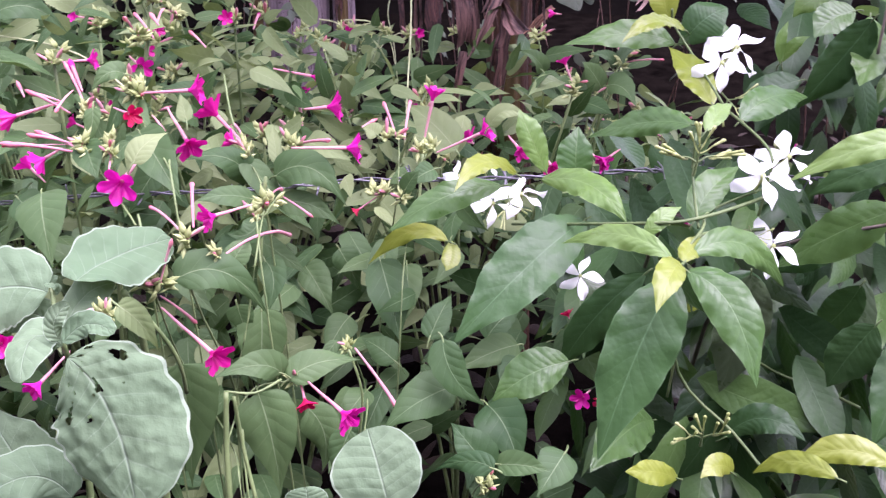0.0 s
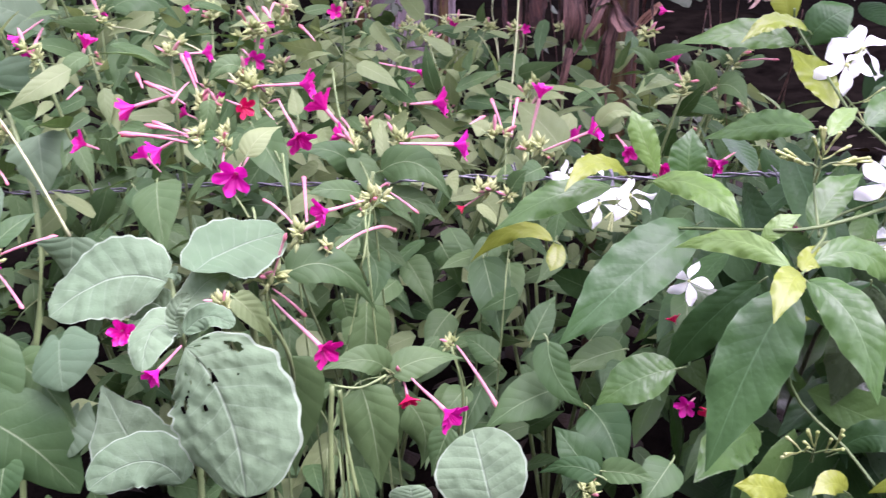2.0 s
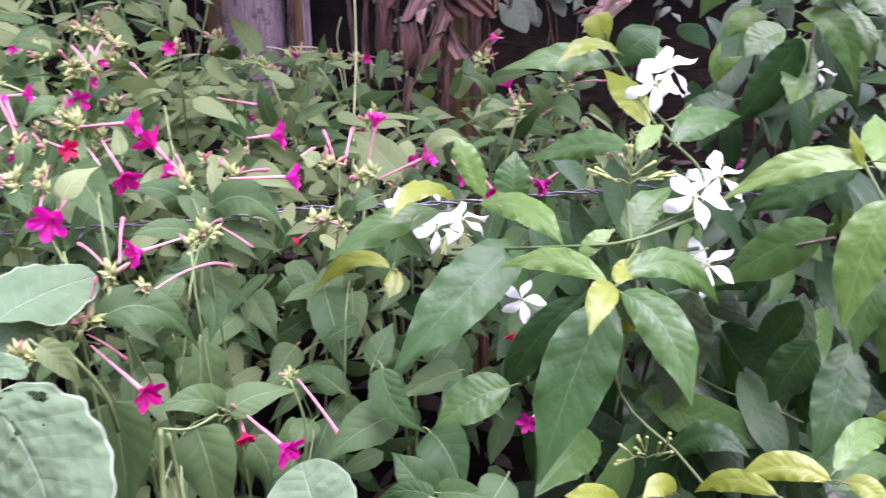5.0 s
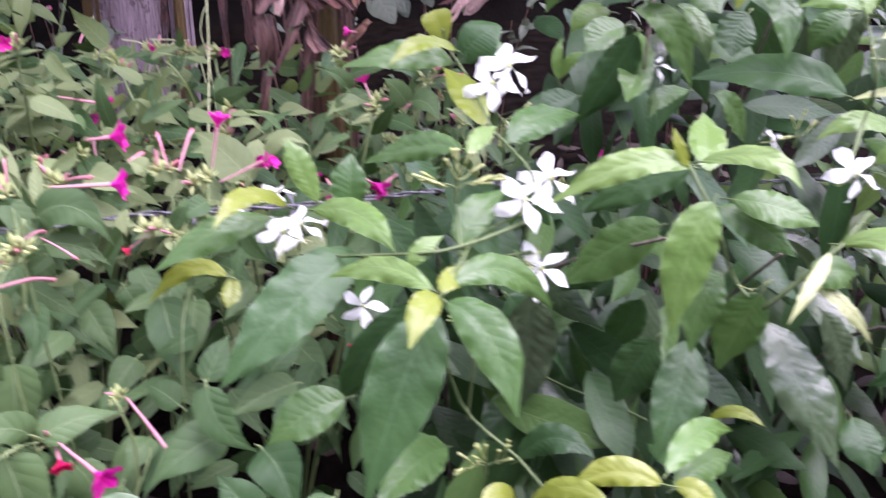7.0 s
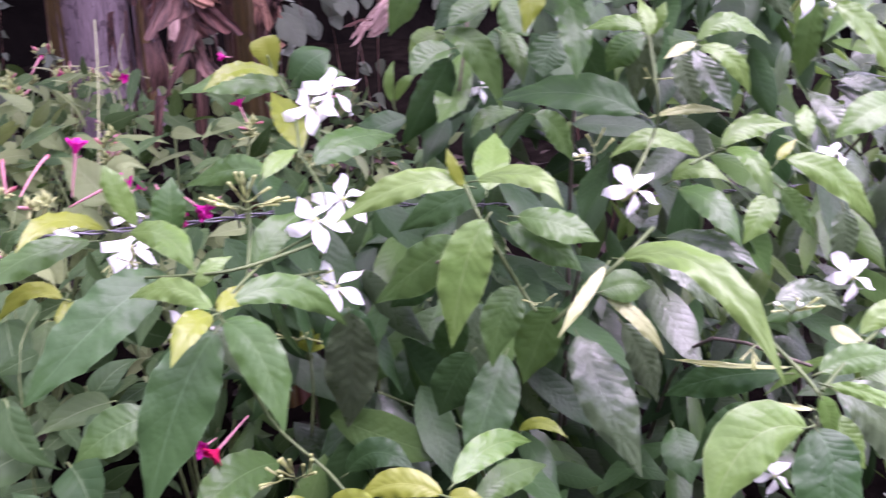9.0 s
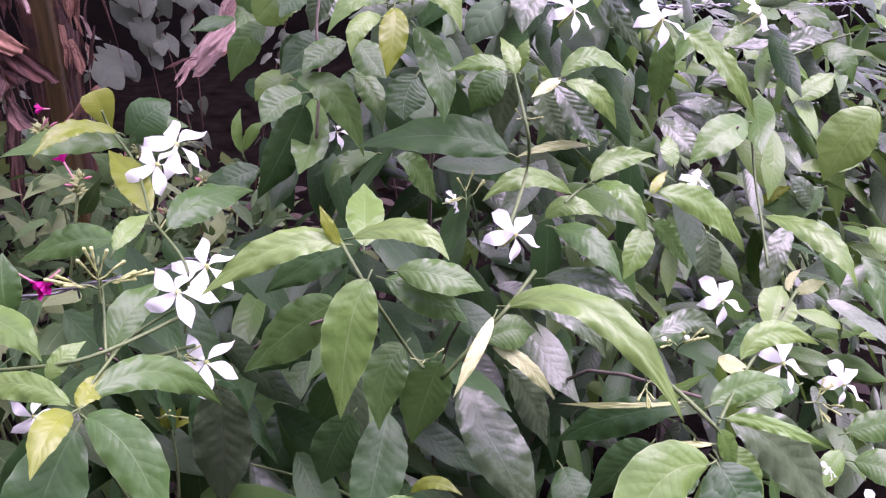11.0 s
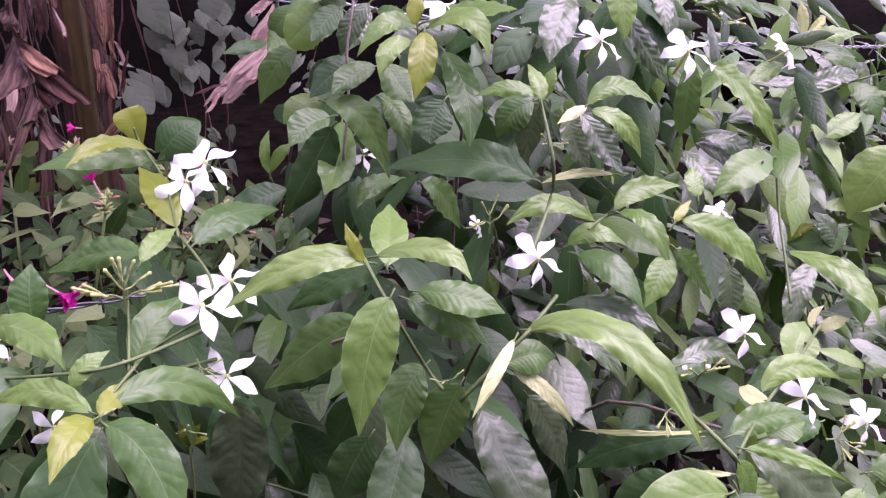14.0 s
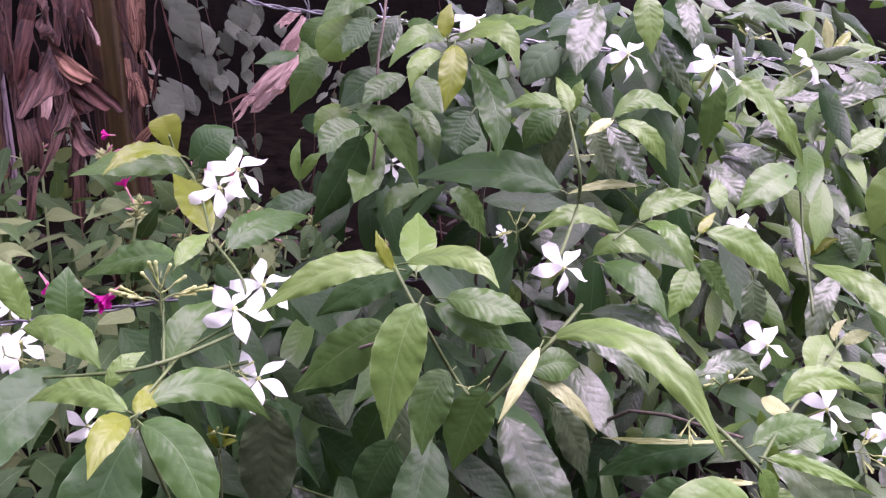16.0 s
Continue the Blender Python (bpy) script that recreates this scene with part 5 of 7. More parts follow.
leaf(jasmine_a, "flat", "young", (0.192, 0.664, 0.801), (0.141, 0.631, 0.832), 0.020)
leaf(jasmine_b, "long", "mid", (0.396, 0.717, 0.766), (0.475, 0.771, 0.758), 0.029)
leaf(jasmine_b, "flat", "light", (0.486, 0.904, 1.217), (0.552, 0.849, 1.232), 0.021)
leaf(jasmine_b, "flat", "pale", (0.615, 0.835, 1.148), (0.582, 0.825, 1.136), 0.010)
leaf(jasmine_b, "long", "light", (0.711, 0.981, 1.246), (0.711, 0.957, 1.186), 0.032)
leaf(jasmine_c, "long", "silver", (0.758, 0.997, 1.242), (0.754, 0.950, 1.191), 0.023)
leaf(jasmine_b, "wavy", "pale", (0.655, 0.853, 1.078), (0.586, 0.868, 1.070), 0.009)
leaf(jasmine_b, "long", "mid", (0.723, 0.675, 0.887), (0.765, 0.681, 0.891), 0.027)
leaf(jasmine_b, "flat", "light", (0.649, 0.609, 0.915), (0.665, 0.607, 0.876), 0.018)
leaf(jasmine_b, "long", "mid", (0.633, 0.617, 0.899), (0.603, 0.594, 0.868), 0.028)
leaf(jasmine_c, "long", "mid", (0.883, 0.800, 0.808), (0.830, 0.791, 0.801), 0.027)
leaf(jasmine_c, "long", "mid", (0.815, 0.895, 0.858), (0.730, 0.874, 0.838), 0.029)
leaf(jasmine_c, "long", "silver", (1.075, 1.174, 1.069), (1.203, 1.193, 1.088), 0.029)
leaf(jasmine_c, "long", "silver", (1.021, 1.176, 1.090), (1.164, 1.184, 1.071), 0.025)
leaf(jasmine_c, "long", "light", (1.050, 1.063, 1.041), (1.116, 1.079, 1.064), 0.029)
leaf(jasmine_c, "long", "mid", (1.037, 1.191, 1.174), (0.938, 1.188, 1.205), 0.030)
leaf(jasmine_c, "long", "light", (1.137, 1.247, 1.126), (1.250, 1.262, 1.137), 0.027)
leaf(jasmine_c, "long", "mid", (1.210, 1.288, 1.101), (1.280, 1.287, 1.082), 0.031)
leaf(jasmine_c, "long", "light", (1.130, 1.145, 1.042), (1.035, 1.146, 1.091), 0.024)
leaf(jasmine_c, "flat", "pale", (1.111, 1.202, 1.140), (1.093, 1.199, 1.194), 0.018)
leaf(jasmine_c, "long", "light", (1.014, 1.111, 1.127), (0.949, 1.095, 1.107), 0.023)
leaf(jasmine_c, "long", "silver", (0.978, 1.167, 1.044), (1.103, 1.184, 1.054), 0.032)
leaf(jasmine_c, "long", "silver", (0.923, 1.130, 1.033), (1.022, 1.128, 0.974), 0.030)
leaf(jasmine_c, "long", "silver", (0.836, 1.037, 1.045), (0.866, 0.981, 0.997), 0.031)
leaf(jasmine_c, "long", "silver", (1.065, 1.095, 0.988), (0.996, 1.057, 0.935), 0.033)
leaf(jasmine_c, "long", "silver", (1.043, 0.994, 0.915), (1.006, 1.010, 0.964), 0.029)
leaf(jasmine_c, "long", "mid", (0.993, 0.883, 0.870), (0.997, 0.938, 0.932), 0.036)
leaf(jasmine_b, "heart", "heart", (0.601, 1.117, 1.134), (0.574, 1.093, 1.087), 0.048)
leaf(jasmine_b, "heart", "heart", (0.550, 1.103, 1.086), (0.576, 1.055, 1.049), 0.046)
leaf(jasmine_b, "ovate", "four", (0.452, 1.097, 1.209), (0.423, 1.112, 1.220), 0.028)
leaf(jasmine_b, "long", "dark", (0.444, 1.126, 1.150), (0.420, 1.141, 1.117), 0.029)
leaf(jasmine_a, "long", "dark", (0.372, 1.018, 1.041), (0.307, 1.014, 1.016), 0.032)
leaf(jasmine_b, "long", "dark", (0.432, 0.841, 1.022), (0.349, 0.891, 0.961), 0.038)
leaf(jasmine_a, "long", "dark", (0.398, 0.895, 0.919), (0.341, 0.928, 0.861), 0.041)
leaf(jasmine_a, "long", "dark", (0.276, 0.878, 0.883), (0.310, 0.877, 0.806), 0.054)
leaf(jasmine_a, "long", "dark", (0.394, 0.972, 0.792), (0.337, 0.934, 0.727), 0.050)
leaf(jasmine_b, "long", "dark", (0.412, 0.835, 0.851), (0.380, 0.844, 0.777), 0.045)
leaf(four_b, "ovate", "four", (0.071, 0.814, 0.840), (0.008, 0.776, 0.831), 0.033)
leaf(four_b, "ovate", "four", (0.043, 0.641, 0.831), (0.083, 0.623, 0.837), 0.022)
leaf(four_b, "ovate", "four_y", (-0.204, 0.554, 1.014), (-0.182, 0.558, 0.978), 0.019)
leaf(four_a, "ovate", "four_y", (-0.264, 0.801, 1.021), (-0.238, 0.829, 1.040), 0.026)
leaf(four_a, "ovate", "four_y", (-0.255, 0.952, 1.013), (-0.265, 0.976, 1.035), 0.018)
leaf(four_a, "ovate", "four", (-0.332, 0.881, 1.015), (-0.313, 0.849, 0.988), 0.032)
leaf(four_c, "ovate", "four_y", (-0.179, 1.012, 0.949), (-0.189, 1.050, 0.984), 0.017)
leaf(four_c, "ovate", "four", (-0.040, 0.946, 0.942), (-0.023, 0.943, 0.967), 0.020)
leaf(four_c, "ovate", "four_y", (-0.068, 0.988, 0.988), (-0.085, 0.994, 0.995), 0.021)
leaf(four_c, "ovate", "four", (-0.009, 0.970, 0.958), (-0.037, 0.956, 0.944), 0.026)
leaf(four_c, "ovate", "four", (-0.108, 1.028, 0.756), (-0.134, 0.983, 0.722), 0.040)
leaf(four_d, "ovate", "four", (-0.013, 0.857, 0.822), (0.009, 0.895, 0.852), 0.030)
leaf(four_b, "ovate", "four", (0.076, 0.792, 0.835), (0.054, 0.761, 0.812), 0.045)
leaf(four_d, "ovate", "four", (0.060, 0.773, 0.811), (0.115, 0.809, 0.825), 0.039)
leaf(four_c, "ovate", "four", (-0.050, 0.921, 0.758), (-0.088, 0.948, 0.771), 0.033)
leaf(four_d, "ovate", "four", (0.043, 0.866, 0.817), (0.084, 0.901, 0.837), 0.030)
leaf(four_c, "ovate", "four", (-0.165, 1.077, 0.798), (-0.127, 1.025, 0.757), 0.041)
leaf(four_b, "ovate", "four", (-0.173, 0.738, 0.956), (-0.161, 0.758, 0.972), 0.025)
leaf(four_a, "ovate", "four", (-0.419, 0.914, 0.946), (-0.384, 0.882, 0.923), 0.039)
leaf(four_c, "ovate", "four", (-0.126, 1.100, 0.810), (-0.099, 1.089, 0.755), 0.036)
leaf(four_b, "ovate", "four", (-0.208, 0.713, 0.847), (-0.225, 0.684, 0.811), 0.037)
leaf(four_c, "ovate_d", "four", (-0.080, 0.911, 0.729), (-0.108, 0.874, 0.704), 0.032)
leaf(four_b, "ovate", "four", (0.100, 0.669, 0.823), (0.075, 0.638, 0.802), 0.036)
leaf(four_b, "ovate", "four", (-0.087, 0.791, 0.760), (-0.103, 0.772, 0.716), 0.033)
leaf(four_b, "ovate", "four", (-0.187, 0.805, 0.885), (-0.179, 0.806, 0.849), 0.027)
leaf(four_c, "ovate", "four", (-0.042, 1.047, 0.814), (-0.051, 0.979, 0.755), 0.039)
leaf(four_a, "ovate", "four", (-0.490, 0.766, 0.943), (-0.462, 0.802, 0.962), 0.027)
leaf(weed_c, "round", "weed", (-0.090, 0.541, 0.858), (-0.091, 0.544, 0.883), 0.030)
leaf(weed_b, "heart", "heart", (-0.598, 0.918, 0.935), (-0.561, 0.886, 0.905), 0.053)
leaf(weed_b, "heart", "heart", (-0.478, 0.689, 0.894), (-0.475, 0.721, 0.921), 0.034)
leaf(weed_b, "heart", "heart", (-0.778, 1.311, 1.049), (-0.789, 1.269, 1.003), 0.055)
leaf(weed_b, "heart", "heart", (-0.743, 1.394, 1.008), (-0.793, 1.365, 1.038), 0.066)
four_flower(four_a, (-0.271, 0.858, 1.013), (-0.273, 0.790, 1.007), 0.0388, "m", 1)
four_flower(four_b, (-0.211, 0.664, 0.955), (-0.164, 0.623, 0.938), 0.0303, "m", 1)
four_flower(four_b, (-0.114, 0.727, 0.852), (-0.080, 0.699, 0.837), 0.0350, "m", 1)
four_flower(four_c, (-0.156, 0.974, 0.979), (-0.094, 0.975, 0.979), 0.0380, "m", 1)
four_flower(four_c, (-0.025, 1.182, 0.916), (-0.013, 1.187, 0.976), 0.0406, "m", 0.75)
four_flower(four_c, (-0.313, 1.014, 1.025), (-0.261, 1.015, 1.028), 0.0386, "m", 1)
four_flower(four_c, (-0.008, 1.096, 0.934), (0.046, 1.087, 0.962), 0.0348, "m", 1)
four_flower(four_c, (-0.223, 1.061, 0.955), (-0.257, 1.076, 0.987), 0.0456, "m", 1)
four_flower(four_a, (-0.284, 0.992, 1.016), (-0.257, 0.958, 0.988), 0.0386, "m", 1)
four_flower(four_a, (-0.353, 1.032, 1.004), (-0.328, 1.009, 1.003), 0.0281, "r", 1)
four_flower(four_c, (-0.369, 1.158, 1.030), (-0.350, 1.133, 1.024), 0.0324, "m", 1)
four_flower(four_a, (-0.385, 0.969, 1.027), (-0.433, 0.963, 1.013), 0.0396, "m", 0.75)
four_flower(four_c, (-0.214, 1.450, 0.838), (-0.219, 1.475, 0.895), 0.0505, "m", 0.75)
four_flower(four_c, (-0.182, 1.259, 0.938), (-0.145, 1.260, 0.941), 0.0483, "m", 1)
four_flower(four_c, (-0.249, 1.432, 0.949), (-0.188, 1.428, 0.938), 0.0391, "m", 0.75)
four_flower(four_b, (-0.142, 0.688, 1.029), (-0.168, 0.666, 1.028), 0.0258, "m", 1)
four_flower(four_a, (-0.369, 0.918, 0.996), (-0.389, 0.913, 0.985), 0.0321, "m", 1)
four_flower(four_a, (-0.357, 0.902, 1.005), (-0.413, 0.902, 1.004), 0.0158, "r", 0.28)
four_flower(four_b, (-0.127, 0.755, 0.841), (-0.119, 0.737, 0.825), 0.0233, "r", 1)
four_flower(four_c, (-0.212, 1.032, 0.960), (-0.230, 1.035, 0.966), 0.0305, "m", 1)
four_flower(four_d, (0.079, 1.159, 0.935), (0.091, 1.132, 0.926), 0.0350, "m", 0.75)
four_flower(four_d, (0.109, 1.044, 0.952), (0.118, 1.019, 0.943), 0.0318, "m", 1)
four_flower(four_c, (-0.067, 0.976, 0.927), (-0.090, 0.970, 0.912), 0.0161, "r", 0.75)
four_flower(four_b, (-0.234, 0.544, 0.986), (-0.246, 0.518, 0.977), 0.0217, "m", 0.75)
four_flower(four_b, (-0.266, 0.551, 0.989), (-0.270, 0.532, 0.997), 0.0196, "m", 1)
four_flower(four_a, (-0.631, 1.193, 1.044), (-0.639, 1.171, 1.021), 0.0369, "m", 1)
four_flower(four_a, (-0.603, 1.212, 0.985), (-0.591, 1.217, 1.019), 0.0397, "m", 0.75)
four_flower(four_a, (-0.635, 1.204, 1.052), (-0.666, 1.190, 1.031), 0.0293, "m", 0.75)
four_flower(four_a, (-0.637, 1.052, 0.978), (-0.656, 1.038, 0.975), 0.0398, "m", 0.75)
four_flower(four_a, (-0.466, 0.949, 0.972), (-0.479, 0.940, 0.981), 0.0306, "m", 1)
four_flower(four_a, (-0.392, 0.922, 0.959), (-0.409, 0.927, 0.975), 0.0287, "m", 1)
four_flower(four_a, (-0.511, 0.732, 0.933), (-0.479, 0.738, 0.936), 0.0223, "m", 0.28)
four_flower(four_b, (-0.282, 0.549, 0.994), (-0.269, 0.531, 0.998), 0.0178, "m", 1)
four_flower(four_a, (-0.708, 1.074, 0.998), (-0.682, 1.078, 1.000), 0.0258, "m", 0.28)
four_flower(four_d, (0.153, 0.881, 0.749), (0.142, 0.861, 0.752), 0.0259, "m", 1)
four_flower(four_d, (0.131, 0.909, 0.817), (0.129, 0.911, 0.821), 0.0171, "r", 1)
four_flower(four_d, (0.191, 0.846, 0.794), (0.159, 0.818, 0.773), 0.0303, "r", 1)
four_flower(four_d, (0.138, 0.956, 0.988), (0.158, 0.938, 0.978), 0.0248, "m", 1)
four_flower(four_c, (0.039, 1.224, 0.903), (0.033, 1.228, 0.909), 0.0347, "m", 1)
four_flower(four_d, (0.176, 0.945, 0.989), (0.160, 0.936, 0.981), 0.0260, "m", 0.75)
four_flower(four_d, (0.164, 1.404, 1.035), (0.153, 1.408, 1.035), 0.0222, "m", 0.75)
closed_bud(four_b, (-0.200, 0.630, 0.982), (-0.186, 0.658, 0.947), 0.0034)
closed_bud(four_c, (-0.161, 0.672, 0.996), (-0.159, 0.946, 0.894), 0.0051)
closed_bud(four_b, (-0.176, 0.647, 1.028), (-0.207, 0.770, 1.014), 0.0046)
closed_bud(four_b, (-0.181, 0.638, 1.026), (-0.226, 0.716, 1.015), 0.0035)
closed_bud(four_b, (-0.199, 0.626, 0.990), (-0.186, 0.622, 1.026), 0.0029)
closed_bud(four_b, (-0.086, 0.852, 0.814), (-0.045, 0.809, 0.777), 0.0054)
closed_bud(four_a, (-0.351, 0.901, 1.006), (-0.390, 0.907, 1.012), 0.0050)
closed_bud(four_a, (-0.370, 0.955, 1.020), (-0.412, 0.969, 1.037), 0.0049)
closed_bud(four_a, (-0.370, 0.997, 1.017), (-0.402, 1.046, 1.045), 0.0052)
closed_bud(four_a, (-0.324, 0.945, 1.006), (-0.293, 0.815, 0.995), 0.0031)
closed_bud(four_a, (-0.306, 1.010, 1.002), (-0.279, 0.953, 1.003), 0.0042)
closed_bud(four_c, (-0.211, 1.028, 0.962), (-0.277, 1.247, 0.922), 0.0055)
closed_bud(four_c, (-0.165, 1.026, 0.964), (-0.120, 0.981, 0.985), 0.0050)
closed_bud(four_c, (-0.051, 1.022, 0.978), (-0.066, 1.077, 0.996), 0.0047)
closed_bud(four_c, (-0.043, 1.041, 0.968), (-0.040, 1.158, 0.976), 0.0054)
closed_bud(four_c, (-0.169, 0.964, 0.931), (-0.138, 0.952, 0.914), 0.0036)
closed_bud(four_c, (-0.168, 0.911, 0.952), (-0.170, 0.978, 0.932), 0.0044)
closed_bud(four_c, (-0.085, 0.994, 0.995), (-0.074, 1.003, 0.999), 0.0044)
closed_bud(four_a, (-0.466, 0.724, 0.952), (-0.416, 0.731, 0.969), 0.0047)
closed_bud(four_a, (-0.466, 0.721, 0.945), (-0.413, 0.664, 0.940), 0.0034)
closed_bud(four_a, (-0.383, 1.005, 1.030), (-0.378, 0.942, 1.027), 0.0041)
closed_bud(four_c, (-0.319, 1.327, 1.003), (-0.343, 1.354, 1.016), 0.0057)
closed_bud(four_c, (-0.350, 1.225, 1.053), (-0.360, 1.238, 1.061), 0.0061)
bracts(four_b, (-0.202, 0.625, 0.993), 0.0105, 4)
bracts(four_b, (-0.170, 0.885, 0.952), 0.0135, 4)
bracts(four_b, (-0.179, 0.636, 1.023), 0.0105, 2)
bracts(four_c, (-0.157, 1.015, 0.965), 0.0141, 3)
bracts(four_c, (-0.212, 1.023, 0.957), 0.0143, 3)
bracts(four_a, (-0.331, 0.883, 1.008), 0.0123, 4)
bracts(four_a, (-0.354, 1.100, 1.001), 0.0150, 4)
bracts(four_a, (-0.366, 0.985, 1.016), 0.0126, 3)
bracts(four_c, (-0.051, 1.020, 0.977), 0.0122, 3)
bracts(four_c, (-0.018, 1.023, 0.960), 0.0124, 3)
bracts(four_c, (-0.062, 0.975, 0.928), 0.0129, 3)
bracts(four_b, (-0.129, 0.755, 0.837), 0.0109, 2)
bracts(four_b, (-0.090, 0.851, 0.817), 0.0103, 2)
bracts(four_a, (-0.305, 0.867, 1.013), 0.0113, 3)
bracts(four_b, (-0.144, 0.751, 0.851), 0.0077, 2)
bracts(four_b, (0.039, 0.678, 0.791), 0.0095, 3)
bracts(four_b, (-0.165, 0.663, 0.998), 0.0077, 2)
bracts(four_c, (-0.041, 0.962, 0.928), 0.0119, 2)
bracts(four_c, (-0.213, 1.334, 0.887), 0.0135, 2)
bracts(four_a, (-0.466, 0.726, 0.954), 0.0105, 3)
bracts(four_b, (-0.216, 0.565, 0.999), 0.0070, 3)
bracts(four_c, (-0.685, 3.848, 0.569), 0.0439, 3)
bracts(four_c, (-0.365, 1.372, 1.031), 0.0157, 3)
bracts(four_c, (-0.347, 1.139, 1.051), 0.0131, 2)
stem(four_b, [(-0.203, 0.627, 0.987), (-0.203, 0.671, 0.905), (-0.183, 0.722, 0.790), (-0.167, 0.675, 0.760), (-0.164, 0.695, 0.456), (-0.164, 0.725, 0.020)], 0.0007, 0.0011)
stem(four_c, [(-0.173, 0.897, 0.945), (-0.155, 0.759, 0.962), (-0.164, 0.745, 0.905), (-0.177, 0.723, 0.806), (-0.174, 0.743, 0.484), (-0.174, 0.773, 0.020)], 0.0007, 0.0011)
stem(four_b, [(-0.187, 0.662, 1.009), (-0.191, 0.680, 0.959), (-0.178, 0.737, 0.832), (-0.164, 0.685, 0.758), (-0.159, 0.705, 0.455), (-0.159, 0.735, 0.020)], 0.0008, 0.0014)
stem(four_c, [(-0.163, 1.050, 0.952), (-0.173, 1.024, 0.918), (-0.175, 0.907, 0.932), (-0.158, 0.782, 0.941), (-0.141, 0.802, 0.564), (-0.141, 0.832, 0.020)], 0.0007, 0.0011)
stem(four_c, [(-0.220, 1.059, 0.942), (-0.182, 0.940, 0.949), (-0.176, 0.919, 0.936), (-0.176, 0.919, 0.936), (-0.157, 0.939, 0.562), (-0.157, 0.969, 0.020)], 0.0008, 0.0014)
stem(four_a, [(-0.341, 0.908, 0.998), (-0.305, 0.854, 0.981), (-0.238, 0.711, 1.002), (-0.215, 0.656, 0.998), (-0.207, 0.676, 0.599), (-0.207, 0.706, 0.020)], 0.0007, 0.0011)
stem(four_a, [(-0.362, 1.123, 0.992), (-0.305, 0.983, 0.995), (-0.251, 0.862, 0.995), (-0.210, 0.727, 1.014), (-0.197, 0.747, 0.609), (-0.197, 0.777, 0.020)], 0.0007, 0.0011)
stem(four_c, [(-0.050, 1.063, 0.962), (-0.048, 0.992, 0.931), (-0.060, 1.028, 0.850), (-0.067, 1.023, 0.824), (-0.087, 1.043, 0.494), (-0.087, 1.073, 0.020)], 0.0007, 0.0011)
stem(four_c, [(-0.019, 1.056, 0.948), (-0.026, 0.957, 0.938), (-0.041, 1.035, 0.847), (-0.044, 0.930, 0.808), (-0.058, 0.950, 0.485), (-0.058, 0.980, 0.020)], 0.0007, 0.0011)
stem(four_b, [(-0.132, 0.772, 0.826), (-0.166, 0.750, 0.830), (-0.181, 0.719, 0.809), (-0.181, 0.677, 0.770), (-0.187, 0.697, 0.462), (-0.187, 0.727, 0.020)], 0.0007, 0.0011)
stem(four_b, [(-0.092, 0.868, 0.807), (-0.080, 0.907, 0.725), (-0.073, 0.756, 0.760), (-0.075, 0.752, 0.699), (-0.078, 0.772, 0.419), (-0.078, 0.802, 0.020)], 0.0007, 0.0011)
stem(four_b, [(0.040, 0.702, 0.773), (0.032, 0.799, 0.683), (0.027, 0.791, 0.668), (0.027, 0.785, 0.652), (0.039, 0.805, 0.391), (0.039, 0.835, 0.020)], 0.0007, 0.0011)
stem(four_b, [(-0.169, 0.665, 0.881), (-0.171, 0.658, 0.836), (-0.170, 0.647, 0.786)], 0.0022, 0.0027)
stem(four_b, [(-0.163, 0.664, 0.877), (-0.161, 0.669, 0.829), (-0.151, 0.658, 0.779)], 0.0016, 0.0020)
stem(four_b, [(-0.204, 0.598, 0.987), (-0.192, 0.609, 0.956), (-0.188, 0.619, 0.930), (-0.191, 0.635, 0.899)], 0.0014, 0.0017)
stem(four_a, [(-0.478, 0.704, 0.928), (-0.486, 0.707, 0.873), (-0.503, 0.726, 0.814)], 0.0016, 0.0020)
stem(four_c, [(-0.183, 0.967, 0.950), (-0.189, 0.961, 0.908), (-0.192, 0.948, 0.855)], 0.0019, 0.0023)
stem(four_b, [(-0.169, 0.665, 0.881), (-0.147, 0.668, 0.878), (-0.129, 0.685, 0.880)], 0.0010, 0.0012)
stem(four_c, [(-0.278, 1.237, 0.989), (-0.257, 1.175, 0.940), (-0.223, 1.118, 0.909)], 0.0013, 0.0016)
stem(four_c, [(-0.025, 1.140, 0.918), (-0.028, 1.127, 0.883), (-0.029, 1.110, 0.839)], 0.0018, 0.0022)
stem(four_b, [(-0.089, 0.823, 0.829), (-0.077, 0.819, 0.782), (-0.082, 0.819, 0.729)], 0.0012, 0.0015)
bracts(four_b, (-0.197, 0.506, 1.031), 0.0075, 3)
stem(weed_a, [(-0.235, 0.536, 1.034), (-0.232, 0.528, 1.017), (-0.229, 0.526, 0.999), (-0.236, 0.551, 0.955), (-0.235, 0.546, 0.909), (-0.232, 0.524, 0.831)], 0.0013, 0.0028)
torn_leaf(banana_b, (0.222, 2.057, 0.926), (0.151, 2.001, 0.867), 0.030, DRY_PEEL, 9, 10)
jasmine_flower(jasmine_a, (0.284, 0.784, 0.955), (-0.2, -0.75, 0.6), 0.0506, 0)
jasmine_flower(jasmine_a, (0.269, 0.791, 1.016), (-0.1, -0.7, 0.7), 0.0535, 18)
jasmine_flower(jasmine_a, (0.294, 0.807, 1.028), (0.1, -0.7, 0.7), 0.0480, 45)
jasmine_flower(jasmine_a, (0.272, 0.964, 1.071), (-0.2, -0.6, 0.75), 0.0529, 11)
jasmine_flower(jasmine_a, (0.292, 0.991, 1.081), (0.15, -0.65, 0.7), 0.0575, 49)
jasmine_flower(jasmine_a, (0.137, 0.895, 0.873), (-0.2, -0.85, 0.45), 0.0400, 26)
